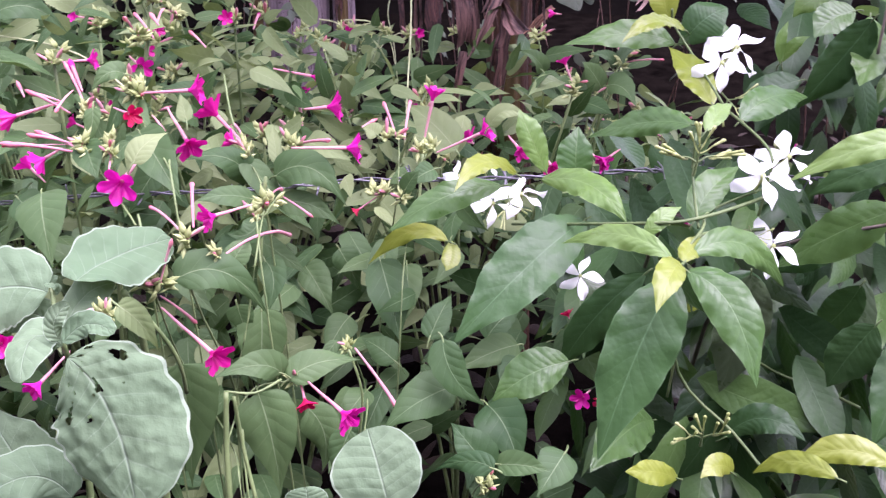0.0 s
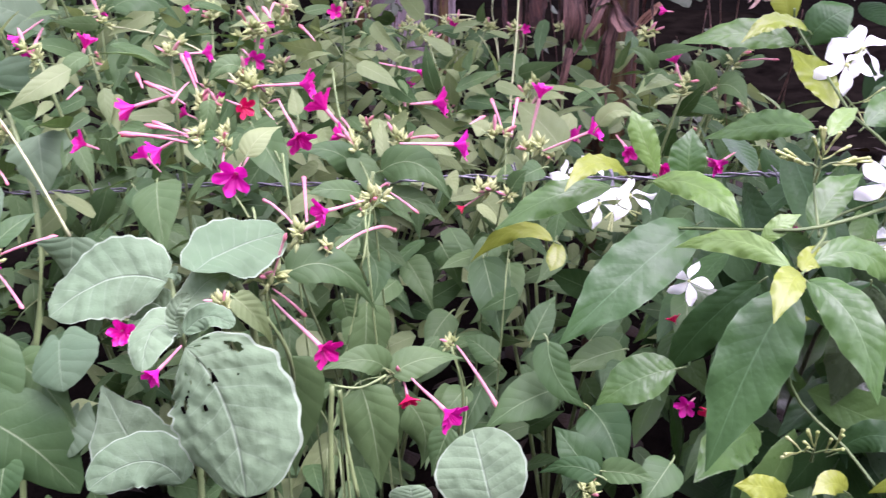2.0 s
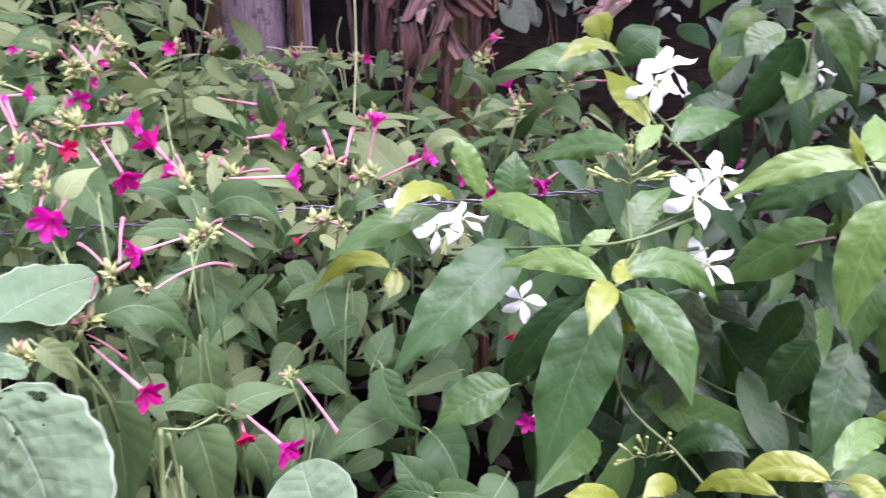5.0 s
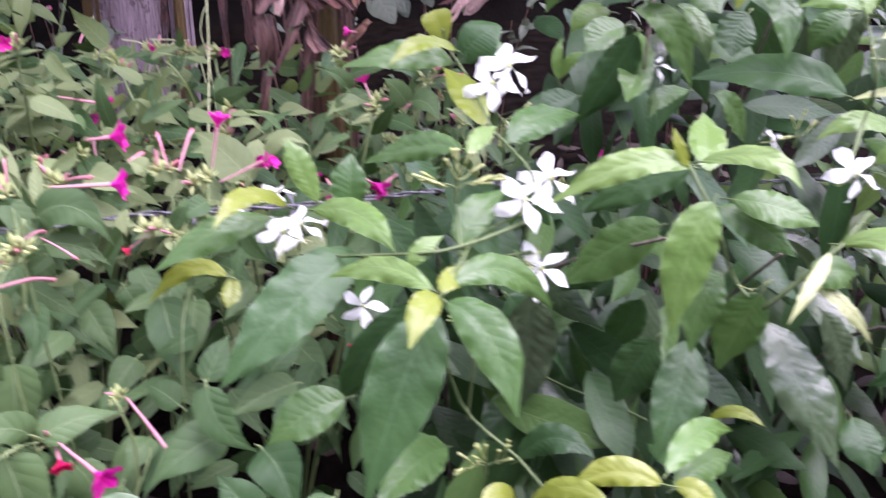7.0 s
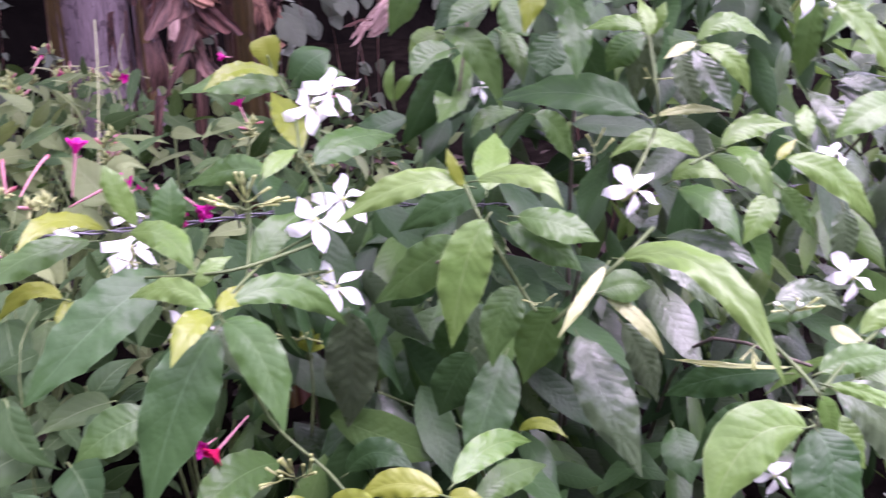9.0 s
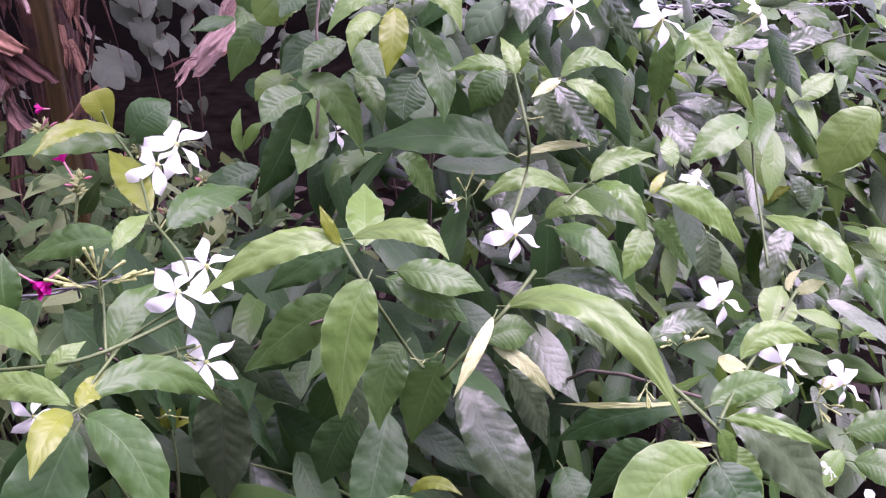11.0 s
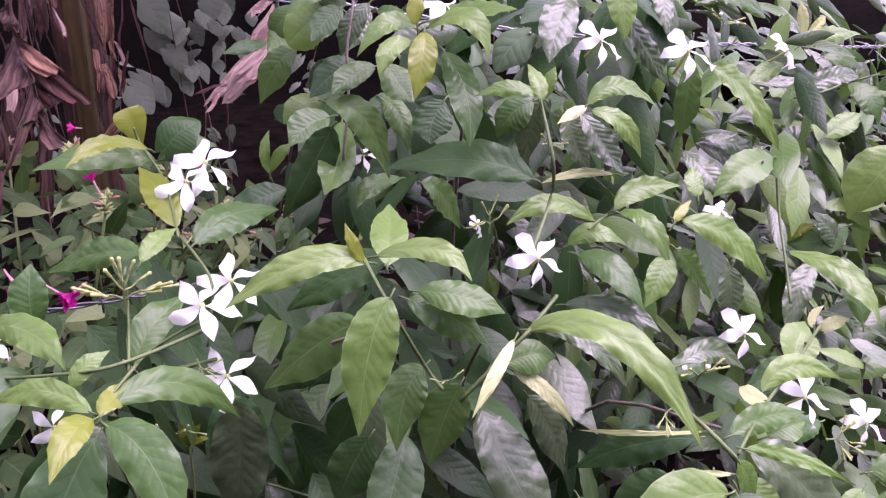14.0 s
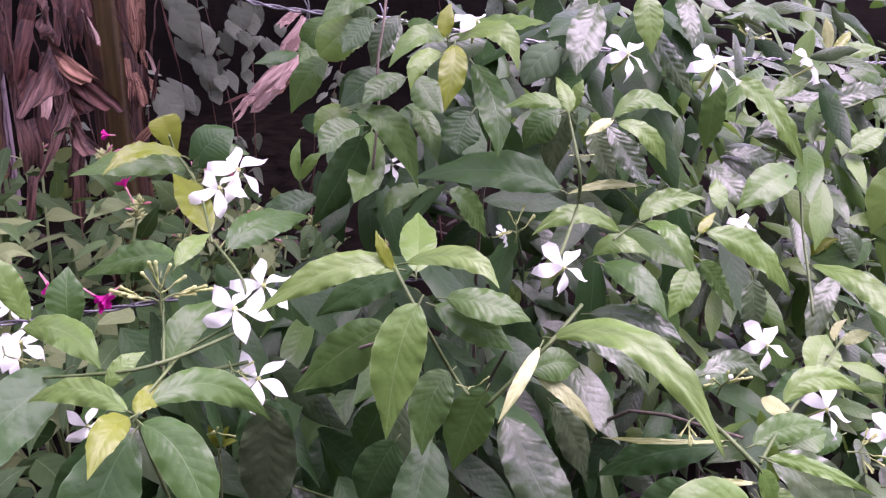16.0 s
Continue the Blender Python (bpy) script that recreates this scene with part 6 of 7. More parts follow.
jasmine_flower(jasmine_a, (0.080, 0.960, 0.934), (0.1, -0.3, 0.9), 0.0558, 46)
jasmine_flower(jasmine_a, (0.054, 1.102, 0.917), (0.2, -0.4, 0.9), 0.0357, 14)
jasmine_flower(jasmine_a, (0.016, 0.980, 0.947), (-0.3, -0.5, 0.8), 0.0356, 68)
jasmine_flower(jasmine_b, (0.449, 1.003, 1.074), (0.1, -0.5, 0.6), 0.0336, 12)
jasmine_flower(jasmine_b, (0.540, 0.758, 1.039), (0.1, -0.75, 0.6), 0.0466, 67)
jasmine_flower(jasmine_b, (0.722, 0.853, 1.189), (0.1, -0.6, 0.75), 0.0503, 57)
jasmine_flower(jasmine_b, (0.670, 0.928, 1.191), (0.2, -0.7, 0.6), 0.0485, 66)
jasmine_flower(jasmine_c, (1.009, 1.102, 1.144), (0.6, -0.4, 0.5), 0.0455, 44)
jasmine_flower(jasmine_b, (0.503, 0.895, 1.230), (0.1, -0.3, 0.9), 0.0369, 11)
jasmine_flower(jasmine_c, (0.763, 0.836, 1.036), (0.2, -0.5, 0.7), 0.0332, 10)
jasmine_flower(jasmine_c, (0.788, 0.814, 0.915), (0.1, -0.75, 0.5), 0.0494, 67)
jasmine_flower(jasmine_c, (0.796, 0.724, 0.888), (0.1, -0.7, 0.6), 0.0513, 10)
jasmine_flower(jasmine_c, (0.979, 0.840, 0.769), (0.3, -0.7, 0.5), 0.0554, 46)
jasmine_flower(jasmine_a, (0.058, 1.078, 0.878), (0.2, -0.5, 0.8), 0.0498, 66)
jasmine_flower(jasmine_c, (0.875, 0.671, 0.742), (0.1, -0.7, 0.5), 0.0343, 25)
jasmine_flower(jasmine_b, (0.630, 0.626, 0.831), (0.1, -0.7, 0.6), 0.0340, 58)
jasmine_flower(jasmine_c, (0.848, 0.701, 0.773), (0.5, -0.5, 0.5), 0.0196, 39)
bud_spray(jasmine_a, (0.211, 0.792, 1.016), (0.05, -0.2, 1), 0.0426, 16, 0, 1)
bud_spray(jasmine_a, (0.261, 0.785, 0.974), (0.2, -0.3, -0.6), 0.0253, 8, 1, 2)
bud_spray(jasmine_a, (0.277, 0.972, 1.040), (0.3, -0.3, -0.3), 0.0328, 7, 0, 3)
bud_spray(jasmine_b, (0.530, 0.849, 1.033), (0, -0.2, 1), 0.0314, 8, 1, 4)
bud_spray(jasmine_b, (0.662, 0.698, 0.934), (0.1, -0.3, 0.9), 0.0338, 9, 2, 5)
bud_spray(jasmine_b, (0.630, 0.678, 0.927), (-0.6, -0.4, 0.1), 0.0281, 8, 0, 6)
bud_spray(jasmine_c, (0.856, 0.757, 0.816), (0.5, -0.3, 0.1), 0.0338, 9, 0, 7)
bud_spray(jasmine_c, (0.781, 0.896, 1.199), (0.2, -0.2, 0.8), 0.0277, 6, 2, 8)
bud_spray(jasmine_b, (0.562, 0.798, 1.119), (0.1, -0.3, 0.8), 0.0194, 4, 0, 9)
bud_spray(jasmine_a, (0.237, 0.761, 0.765), (-0.1, -0.4, 0.9), 0.0441, 12, 0, 10)
bud_spray(jasmine_a, (0.066, 0.949, 0.938), (0.1, -0.3, -0.4), 0.0288, 6, 0, 11)
bud_spray(jasmine_a, (0.241, 0.913, 0.830), (0.1, -0.3, 0.8), 0.0330, 7, 0, 12)
bud_spray(jasmine_b, (0.459, 0.744, 0.943), (-0.1, -0.4, 0.5), 0.0190, 4, 0, 13)
stem(jasmine_a, [(0.068, 0.901, 0.926), (0.164, 0.769, 0.982), (0.211, 0.759, 0.991), (0.279, 0.796, 0.997)], 0.0015, 0.0017, TWIG, "twig")
stem(jasmine_a, [(0.277, 0.790, 0.969), (0.250, 0.795, 0.963), (0.214, 0.755, 0.978), (0.201, 0.740, 0.973)], 0.0018, 0.0021, TWIG, "twig")
stem(jasmine_a, [(0.210, 0.755, 0.984), (0.213, 0.802, 1.012), (0.213, 0.806, 1.039), (0.214, 0.812, 1.047)], 0.0013, 0.0013, TWIG, "twig")
stem(jasmine_a, [(0.185, 0.720, 0.969), (0.210, 0.744, 0.987), (0.229, 0.795, 0.983), (0.270, 0.789, 1.006)], 0.0013, 0.0013, TWIG, "twig")
stem(jasmine_b, [(0.393, 0.753, 1.054), (0.408, 0.730, 1.020), (0.443, 0.757, 0.954), (0.454, 0.744, 0.938)], 0.0015, 0.0017, TWIG, "twig")
stem(jasmine_a, [(0.258, 0.875, 1.047), (0.253, 0.988, 1.068), (0.235, 1.017, 1.096), (0.230, 1.016, 1.114)], 0.0013, 0.0013, TWIG, "twig")
stem(jasmine_a, [(0.260, 0.875, 1.047), (0.278, 0.808, 1.033), (0.276, 0.799, 1.006), (0.271, 0.794, 0.979)], 0.0013, 0.0013, TWIG, "twig")
stem(jasmine_b, [(0.559, 0.758, 1.004), (0.525, 0.736, 0.985), (0.506, 0.736, 0.967), (0.470, 0.746, 0.924)], 0.0018, 0.0021, TWIG, "twig")
stem(jasmine_b, [(0.605, 0.799, 1.046), (0.640, 0.842, 1.040), (0.652, 0.843, 1.043), (0.665, 0.846, 1.048)], 0.0013, 0.0013, TWIG, "twig")
stem(jasmine_b, [(0.572, 0.840, 1.154), (0.571, 0.806, 1.111), (0.575, 0.816, 1.072), (0.534, 0.764, 1.035)], 0.0015, 0.0017, TWIG, "twig")
stem(jasmine_c, [(0.931, 0.992, 1.044), (0.914, 0.951, 0.989), (0.897, 0.908, 0.951), (0.880, 0.867, 0.916)], 0.0015, 0.0017, TWIG, "twig")
stem(jasmine_b, [(0.659, 0.623, 0.906), (0.654, 0.653, 0.913), (0.642, 0.669, 0.925), (0.629, 0.674, 0.938)], 0.0018, 0.0021, TWIG, "twig")
stem(jasmine_b, [(0.658, 0.622, 0.912), (0.720, 0.680, 0.913), (0.827, 0.778, 0.897), (0.908, 0.851, 0.893)], 0.0015, 0.0017, TWIG, "twig")
stem(jasmine_b, [(0.658, 0.623, 0.909), (0.672, 0.636, 0.870), (0.670, 0.632, 0.846), (0.663, 0.625, 0.825)], 0.0015, 0.0017, TWIG, "twig")
stem(jasmine_a, [(0.323, 0.903, 0.775), (0.358, 0.911, 0.751), (0.387, 0.878, 0.754), (0.410, 0.830, 0.762)], 0.0015, 0.0017, TWIG, "twig")
stem(jasmine_b, [(0.449, 1.021, 1.244), (0.440, 0.999, 1.214), (0.433, 0.992, 1.182), (0.431, 0.980, 1.145), (0.419, 0.956, 1.083)], 0.0014, 0.0016, BARK, "twig")
stem(jasmine_a, [(0.186, 0.738, 0.960), (0.215, 0.784, 0.829), (0.265, 0.763, 0.779), (0.288, 0.741, 0.756)], 0.0015, 0.0017, TWIG, "twig")
stem(jasmine_c, [(0.999, 1.061, 1.094), (1.088, 1.123, 1.086), (1.166, 1.178, 1.084), (1.229, 1.188, 1.092)], 0.0015, 0.0017, TWIG, "twig")
torn_leaf(banana_b, (0.020, 1.897, 1.048), (-0.035, 1.831, 0.998), 0.053, DRY_RED, 32, 0)
torn_leaf(banana_b, (0.070, 1.967, 1.190), (0.069, 1.906, 1.082), 0.051, DRY_RED, 67, -15)
torn_leaf(banana_b, (0.096, 1.999, 1.188), (0.095, 1.940, 1.099), 0.042, DRY_RED, 74, 10)
torn_leaf(banana_b, (0.109, 1.918, 1.169), (0.124, 1.860, 1.089), 0.017, DRY_GREY, 81, 25)
torn_leaf(banana_b, (0.011, 1.981, 1.180), (-0.012, 1.915, 1.061), 0.042, DRY_RED, 88, 0)
torn_leaf(banana_b, (-0.025, 2.007, 1.179), (-0.049, 1.935, 1.024), 0.056, DRY_RED, 95, -15)
torn_leaf(banana_b, (0.193, 2.102, 1.175), (0.191, 2.035, 1.023), 0.029, DRY_PEEL, 102, 10)
torn_leaf(banana_b, (0.197, 2.071, 1.059), (0.214, 2.014, 1.015), 0.014, DRY_PEEL, 109, 25)
torn_leaf(banana_b, (0.184, 2.085, 1.016), (0.201, 2.021, 0.941), 0.029, DRY_PEEL, 116, 0)
torn_leaf(banana_b, (0.169, 2.098, 1.040), (0.168, 2.033, 0.951), 0.031, DRY_PEEL, 123, -15)
torn_leaf(banana_b, (-0.331, 3.254, 0.817), (-0.333, 3.169, 0.635), 0.062, DRY_RED, 137, 25)
torn_leaf(banana_b, (-0.122, 2.673, 0.905), (-0.101, 2.586, 0.708), 0.027, DRY_RED, 144, 0)
torn_leaf(banana_b, (-0.032, 2.429, 0.948), (-0.007, 2.344, 0.765), 0.077, DRY_RED, 151, -15)
torn_leaf(banana_b, (0.491, 1.961, 1.142), (0.451, 1.911, 1.102), 0.051, DRY_STRAW, 165, 25)
torn_leaf(banana_b, (0.477, 1.893, 1.067), (0.395, 1.843, 1.011), 0.062, DRY_STRAW, 172, 0)
torn_leaf(banana_b, (0.396, 1.883, 1.004), (0.340, 1.829, 0.964), 0.026, DRY_STRAW, 179, -15)
torn_leaf(banana_b, (0.451, 1.889, 1.014), (0.408, 1.841, 1.005), 0.017, DRY_STRAW, 186, 10)
torn_leaf(banana_b, (0.410, 1.891, 1.001), (0.331, 1.844, 0.989), 0.014, DRY_RED, 193, 25)
stem(banana_b, [(0.058, 1.796, 1.207), (0.060, 1.769, 1.129), (0.069, 1.747, 1.032), (0.083, 1.727, 0.950), (0.081, 1.713, 0.874)], 0.0030, 0.0016, DEAD, "midrib")
leaf(shade_vine, "heart", "shade", (0.271, 1.999, 1.142), (0.294, 1.972, 1.082), 0.062, 20)
leaf(shade_vine, "heart", "shade", (0.302, 2.025, 1.114), (0.325, 1.997, 1.058), 0.055, -25)
leaf(shade_vine, "heart", "shade", (0.276, 2.052, 1.079), (0.303, 2.025, 1.030), 0.048, -8)
leaf(shade_vine, "heart", "shade", (0.301, 1.988, 1.052), (0.326, 1.960, 1.009), 0.045, 10)
leaf(shade_vine, "heart", "shade", (0.327, 2.014, 1.031), (0.334, 1.984, 0.974), 0.053, 20)
leaf(shade_vine, "heart", "shade", (0.246, 2.042, 0.999), (0.291, 2.011, 0.947), 0.061, -25)
leaf(shade_vine, "heart", "shade", (0.227, 1.979, 0.988), (0.262, 1.949, 0.939), 0.057, -8)
leaf(shade_vine, "heart", "shade", (0.383, 2.023, 1.145), (0.386, 1.998, 1.098), 0.050, 10)
leaf(shade_vine, "heart", "shade", (0.423, 2.049, 1.135), (0.413, 2.025, 1.090), 0.038, 20)
leaf(shade_vine, "heart", "shade", (0.354, 1.981, 1.026), (0.368, 1.954, 0.989), 0.030, -25)
leaf(shade_vine, "heart", "shade", (0.260, 2.032, 1.179), (0.268, 2.008, 1.129), 0.050, -8)
leaf(shade_vine, "heart", "shade", (0.355, 2.050, 1.091), (0.367, 2.024, 1.050), 0.033, 10)
leaf(shade_vine, "heart", "shade", (0.396, 1.983, 1.060), (0.381, 1.959, 1.027), 0.027, 20)
leaf(shade_vine, "heart", "shade", (0.433, 2.012, 1.083), (0.439, 1.987, 1.053), 0.030, -25)
leaf(shade_vine, "heart", "shade", (0.276, 2.037, 0.974), (0.294, 2.010, 0.939), 0.038, -8)
leaf(shade_vine, "heart", "shade", (0.544, 1.960, 1.032), (0.518, 1.939, 1.003), 0.027, 10)
leaf(shade_vine, "heart", "shade", (0.570, 1.983, 1.011), (0.581, 1.955, 0.982), 0.025, 20)
RS = random.Random(8)
for _ in range(26):  # thin strands that hang among the dry leaves
    x, y, z = RS.uniform(-0.06, 0.26), RS.uniform(1.72, 2.12), RS.uniform(1.02, 1.26)
    drop, sway = RS.uniform(0.08, 0.30), RS.uniform(-0.05, 0.05)
    torn_leaf(banana_b, (x, y, z), (x + sway, y - RS.uniform(0.0, 0.05), z - drop), RS.uniform(0.004, 0.013), RS.choice((DRY_RED, DRY_RED, DRY_GREY)), RS.randrange(90), RS.uniform(-30, 30))
torn_leaf(banana_a, (-0.640, 3.750, 0.520), (-0.591, 3.703, 0.445), 0.054, DRY_STRAW, 34, 0)
torn_leaf(banana_a, (-0.445, 3.750, 0.457), (-0.426, 3.783, 0.580), 0.032, DRY_RED, 43, 0)
stalk([(-0.588, 1.300, 1.024), (-0.521, 1.296, 1.014), (-0.462, 1.287, 0.994), (-0.403, 1.268, 0.951)], 0.0015, GRASS)
stalk([(-0.586, 0.920, 1.062), (-0.551, 0.909, 1.025), (-0.516, 0.894, 0.978), (-0.472, 0.870, 0.908)], 0.0014, GRASS)
stalk([(-0.052, 1.595, 1.062), (-0.052, 1.561, 0.981), (-0.057, 1.522, 0.892), (-0.062, 1.476, 0.786)], 0.0018, GRASS)
stalk([(-0.213, 2.103, 0.890), (-0.177, 2.096, 0.862), (-0.152, 2.083, 0.823), (-0.143, 2.051, 0.746)], 0.0012, GRASS)
stalk([(-0.149, 2.050, 0.747), (-0.140, 2.084, 0.823), (-0.094, 2.107, 0.861), (-0.034, 2.107, 0.843)], 0.0012, GRASS)
stalk([(-0.232, 2.040, 0.748), (-0.228, 2.068, 0.814), (-0.201, 2.095, 0.868), (-0.142, 2.110, 0.884)], 0.0012, GRASS)
stalk([(-0.096, 2.057, 0.746), (-0.105, 2.094, 0.834), (-0.119, 2.120, 0.900), (-0.109, 2.140, 0.943)], 0.0012, GRASS)
stalk([(-0.169, 1.860, 0.820), (-0.177, 1.884, 0.880), (-0.199, 1.898, 0.920), (-0.237, 1.898, 0.930)], 0.0016, GRASS)
stalk([(-0.092, 1.876, 0.843), (-0.104, 1.898, 0.892), (-0.136, 1.911, 0.922), (-0.190, 1.914, 0.926)], 0.0016, GRASS)
leaf(jasmine_b, "long", "dark", (0.648, 0.605, 0.888), (0.659, 0.568, 0.839), 0.040)
leaf(jasmine_b, "flat", "light", (0.669, 0.624, 0.889), (0.692, 0.600, 0.849), 0.025)
leaf(jasmine_c, "long", "mid", (0.926, 0.768, 0.759), (0.994, 0.756, 0.765), 0.033)
leaf(jasmine_c, "long", "light", (0.888, 0.731, 0.769), (0.842, 0.711, 0.745), 0.026)
leaf(jasmine_c, "long", "mid", (0.907, 0.733, 0.750), (0.945, 0.694, 0.738), 0.037)
leaf(jasmine_b, "long", "dark", (0.664, 0.728, 0.828), (0.615, 0.754, 0.759), 0.039)
leaf(jasmine_b, "long", "dark", (0.620, 0.819, 0.756), (0.624, 0.771, 0.719), 0.042)
leaf(jasmine_c, "long", "dark", (0.875, 0.842, 0.855), (0.804, 0.828, 0.841), 0.033)
leaf(jasmine_c, "long", "light", (1.043, 0.908, 0.926), (1.062, 0.859, 0.899), 0.036)
leaf(jasmine_c, "long", "mid", (1.019, 0.885, 0.903), (1.031, 0.828, 0.805), 0.026)
closed_bud(four_a, (-0.382, 1.027, 1.023), (-0.402, 1.061, 1.043), 0.0071)
closed_bud(four_a, (-0.383, 0.969, 1.028), (-0.411, 0.972, 1.035), 0.0051)
closed_bud(four_a, (-0.347, 0.889, 1.002), (-0.401, 0.877, 1.013), 0.0061)
closed_bud(four_a, (-0.350, 0.899, 1.004), (-0.387, 0.916, 1.012), 0.0049)
closed_bud(four_a, (-0.422, 0.976, 1.030), (-0.429, 0.984, 1.040), 0.0044)
closed_bud(four_c, (-0.345, 1.182, 1.046), (-0.378, 1.230, 1.064), 0.0053)
closed_bud(four_c, (-0.359, 1.250, 1.049), (-0.386, 1.383, 1.042), 0.0059)
closed_bud(four_c, (-0.624, 2.914, 0.794), (-0.644, 3.100, 0.782), 0.0131)
closed_bud(four_c, (-0.677, 3.544, 0.573), (-0.691, 3.745, 0.585), 0.0160)
closed_bud(four_c, (-0.369, 1.183, 1.056), (-0.360, 1.130, 1.079), 0.0057)
closed_bud(four_a, (-0.460, 1.116, 1.108), (-0.475, 1.112, 1.107), 0.0040)
closed_bud(four_a, (-0.568, 0.928, 0.955), (-0.531, 0.877, 0.959), 0.0035)
closed_bud(four_a, (-0.523, 1.010, 1.006), (-0.517, 1.030, 1.013), 0.0039)
jasmine_flower(jasmine_b, (0.541, 0.911, 1.020), (0.8, -0.3, 0.2), 0.0209, 59)

dry_fin(banana_b, (0.075, 1.648, 1.141), (0.087, 1.641, 1.079), (0.183, 1.597, 1.029), (0.150, 1.597, 1.031), DRY_RED, 200, 2, 0.22)
dry_fin(banana_b, (0.077, 1.637, 1.128), (0.085, 1.633, 1.095), (0.143, 1.604, 1.078), (0.123, 1.602, 1.069), DRY_PEEL, 207, 2, 0.20)
dry_fin(banana_b, (0.085, 1.661, 1.078), (0.094, 1.654, 1.032), (0.134, 1.636, 1.030), (0.104, 1.632, 1.019), DRY_RED, 214, 2, 0.20)
dry_fin(banana_b, (0.095, 1.635, 1.036), (0.101, 1.631, 1.012), (0.141, 1.585, 0.976), (0.109, 1.580, 0.964), DRY_GREY, 221, 2, 0.12)
dry_fin(banana_b, (0.067, 1.665, 1.225), (0.073, 1.658, 1.137), (0.054, 1.631, 1.195), (0.053, 1.626, 1.144), DRY_GREY, 228, 2, 0.30)
dry_fin(banana_b, (0.072, 1.658, 1.135), (0.086, 1.649, 1.064), (0.017, 1.573, 1.023), (0.053, 1.583, 1.053), DRY_GREY, 235, 3, 0.12)
dry_fin(banana_b, (0.086, 1.649, 1.066), (0.095, 1.643, 1.028), (0.059, 1.603, 0.993), (0.084, 1.609, 1.013), DRY_GREY, 242, 2, 0.20)
dry_fin(banana_b, (0.085, 1.625, 1.045), (0.097, 1.623, 1.028), (0.031, 1.571, 0.918), (0.043, 1.577, 0.934), DRY_GREY, 249, 1, 0.15)
dry_fin(banana_b, (0.093, 1.632, 1.020), (0.092, 1.627, 0.996), (0.064, 1.583, 0.993), (0.080, 1.588, 1.013), DRY_GREEN, 256, 1, 0.10)
dry_fin(banana_b, (0.018, 1.593, 1.022), (0.044, 1.598, 1.028), (0.020, 1.595, 0.933), (0.049, 1.598, 0.933), DRY_GREY, 263, 2, 0.35)
dry_fin(banana_b, (0.024, 1.607, 0.939), (0.036, 1.608, 0.937), (0.009, 1.596, 0.831), (0.024, 1.605, 0.854), DRY_GREY, 270, 1, 0.40)
dry_fin(banana_b, (0.096, 1.643, 1.024), (0.108, 1.640, 1.005), (0.078, 1.613, 0.828), (0.097, 1.617, 0.835), DRY_GREY, 277, 2, 0.40)
dry_fin(banana_b, (0.087, 1.639, 0.958), (0.098, 1.639, 0.957), (0.075, 1.623, 0.899), (0.086, 1.617, 0.873), DRY_GREY, 284, 1, 0.40)
dry_fin(banana_b, (0.025, 1.746, 1.155), (0.043, 1.747, 1.150), (-0.005, 1.707, 1.043), (0.017, 1.708, 1.035), DRY_RED, 291, 2, 0.40)
dry_fin(banana_b, (0.043, 1.793, 1.217), (0.058, 1.795, 1.217), (0.012, 1.764, 1.145), (0.027, 1.760, 1.100), DRY_RED, 298, 2, 0.40)
dry_fin(banana_b, (0.076, 1.716, 1.221), (0.102, 1.718, 1.221), (0.078, 1.693, 1.177), (0.103, 1.692, 1.151), DRY_GREY, 305, 2, 0.40)
dry_fin(banana_b, (0.095, 1.818, 1.215), (0.113, 1.819, 1.215), (0.092, 1.786, 1.093), (0.110, 1.786, 1.087), DRY_RED, 312, 2, 0.40)
dry_fin(banana_b, (0.109, 1.778, 1.204), (0.118, 1.778, 1.195), (0.122, 1.733, 1.146), (0.131, 1.734, 1.146), DRY_RED, 319, 1, 0.40)
dry_fin(banana_b, (0.111, 1.755, 1.169), (0.114, 1.754, 1.162), (0.134, 1.729, 1.105), (0.137, 1.730, 1.110), DRY_STRAW, 326, 1, 0.20)
dry_fin(banana_b, (0.049, 1.716, 1.061), (0.065, 1.717, 1.056), (0.042, 1.686, 1.009), (0.050, 1.686, 1.002), DRY_STRAW, 333, 1, 0.30)
dry_fin(banana_b, (0.104, 1.762, 1.061), (0.114, 1.762, 1.061), (0.100, 1.731, 1.004), (0.109, 1.733, 1.011), DRY_GREY, 340, 1, 0.40)
dry_fin(banana_b, (0.029, 1.765, 1.144), (0.033, 1.766, 1.143), (0.016, 1.735, 1.077), (0.020, 1.736, 1.075), DRY_STRAW, 347, 1, 0.30)
dry_fin(banana_b, (0.181, 2.131, 1.195), (0.213, 2.131, 1.195), (0.180, 2.095, 1.035), (0.203, 2.093, 1.018), DRY_PEEL, 500, 2, 0.25)
dry_fin(banana_b, (0.169, 2.114, 1.032), (0.200, 2.114, 1.024), (0.173, 2.076, 0.923), (0.206, 2.079, 0.937), DRY_GREY, 507, 2, 0.40)
dry_fin(banana_b, (0.203, 2.119, 1.059), (0.211, 2.118, 1.050), (0.215, 2.091, 1.007), (0.222, 2.090, 1.000), DRY_STRAW, 514, 1, 0.30)
dry_fin(banana_b, (0.205, 2.111, 1.004), (0.217, 2.109, 0.993), (0.210, 2.079, 0.939), (0.218, 2.081, 0.946), DRY_PEEL, 521, 1, 0.40)
stem(banana_b, [(0.066, 1.645, 1.230), (0.071, 1.643, 1.189), (0.074, 1.638, 1.140), (0.087, 1.632, 1.082), (0.097, 1.624, 1.030)], 0.0030, 0.0016, DEAD, "midrib")
stem(banana_b, [(0.096, 1.633, 1.028), (0.105, 1.629, 1.004), (0.095, 1.618, 0.954), (0.093, 1.600, 0.886), (0.094, 1.586, 0.836)], 0.0016, 0.0010, DEAD, "midrib")
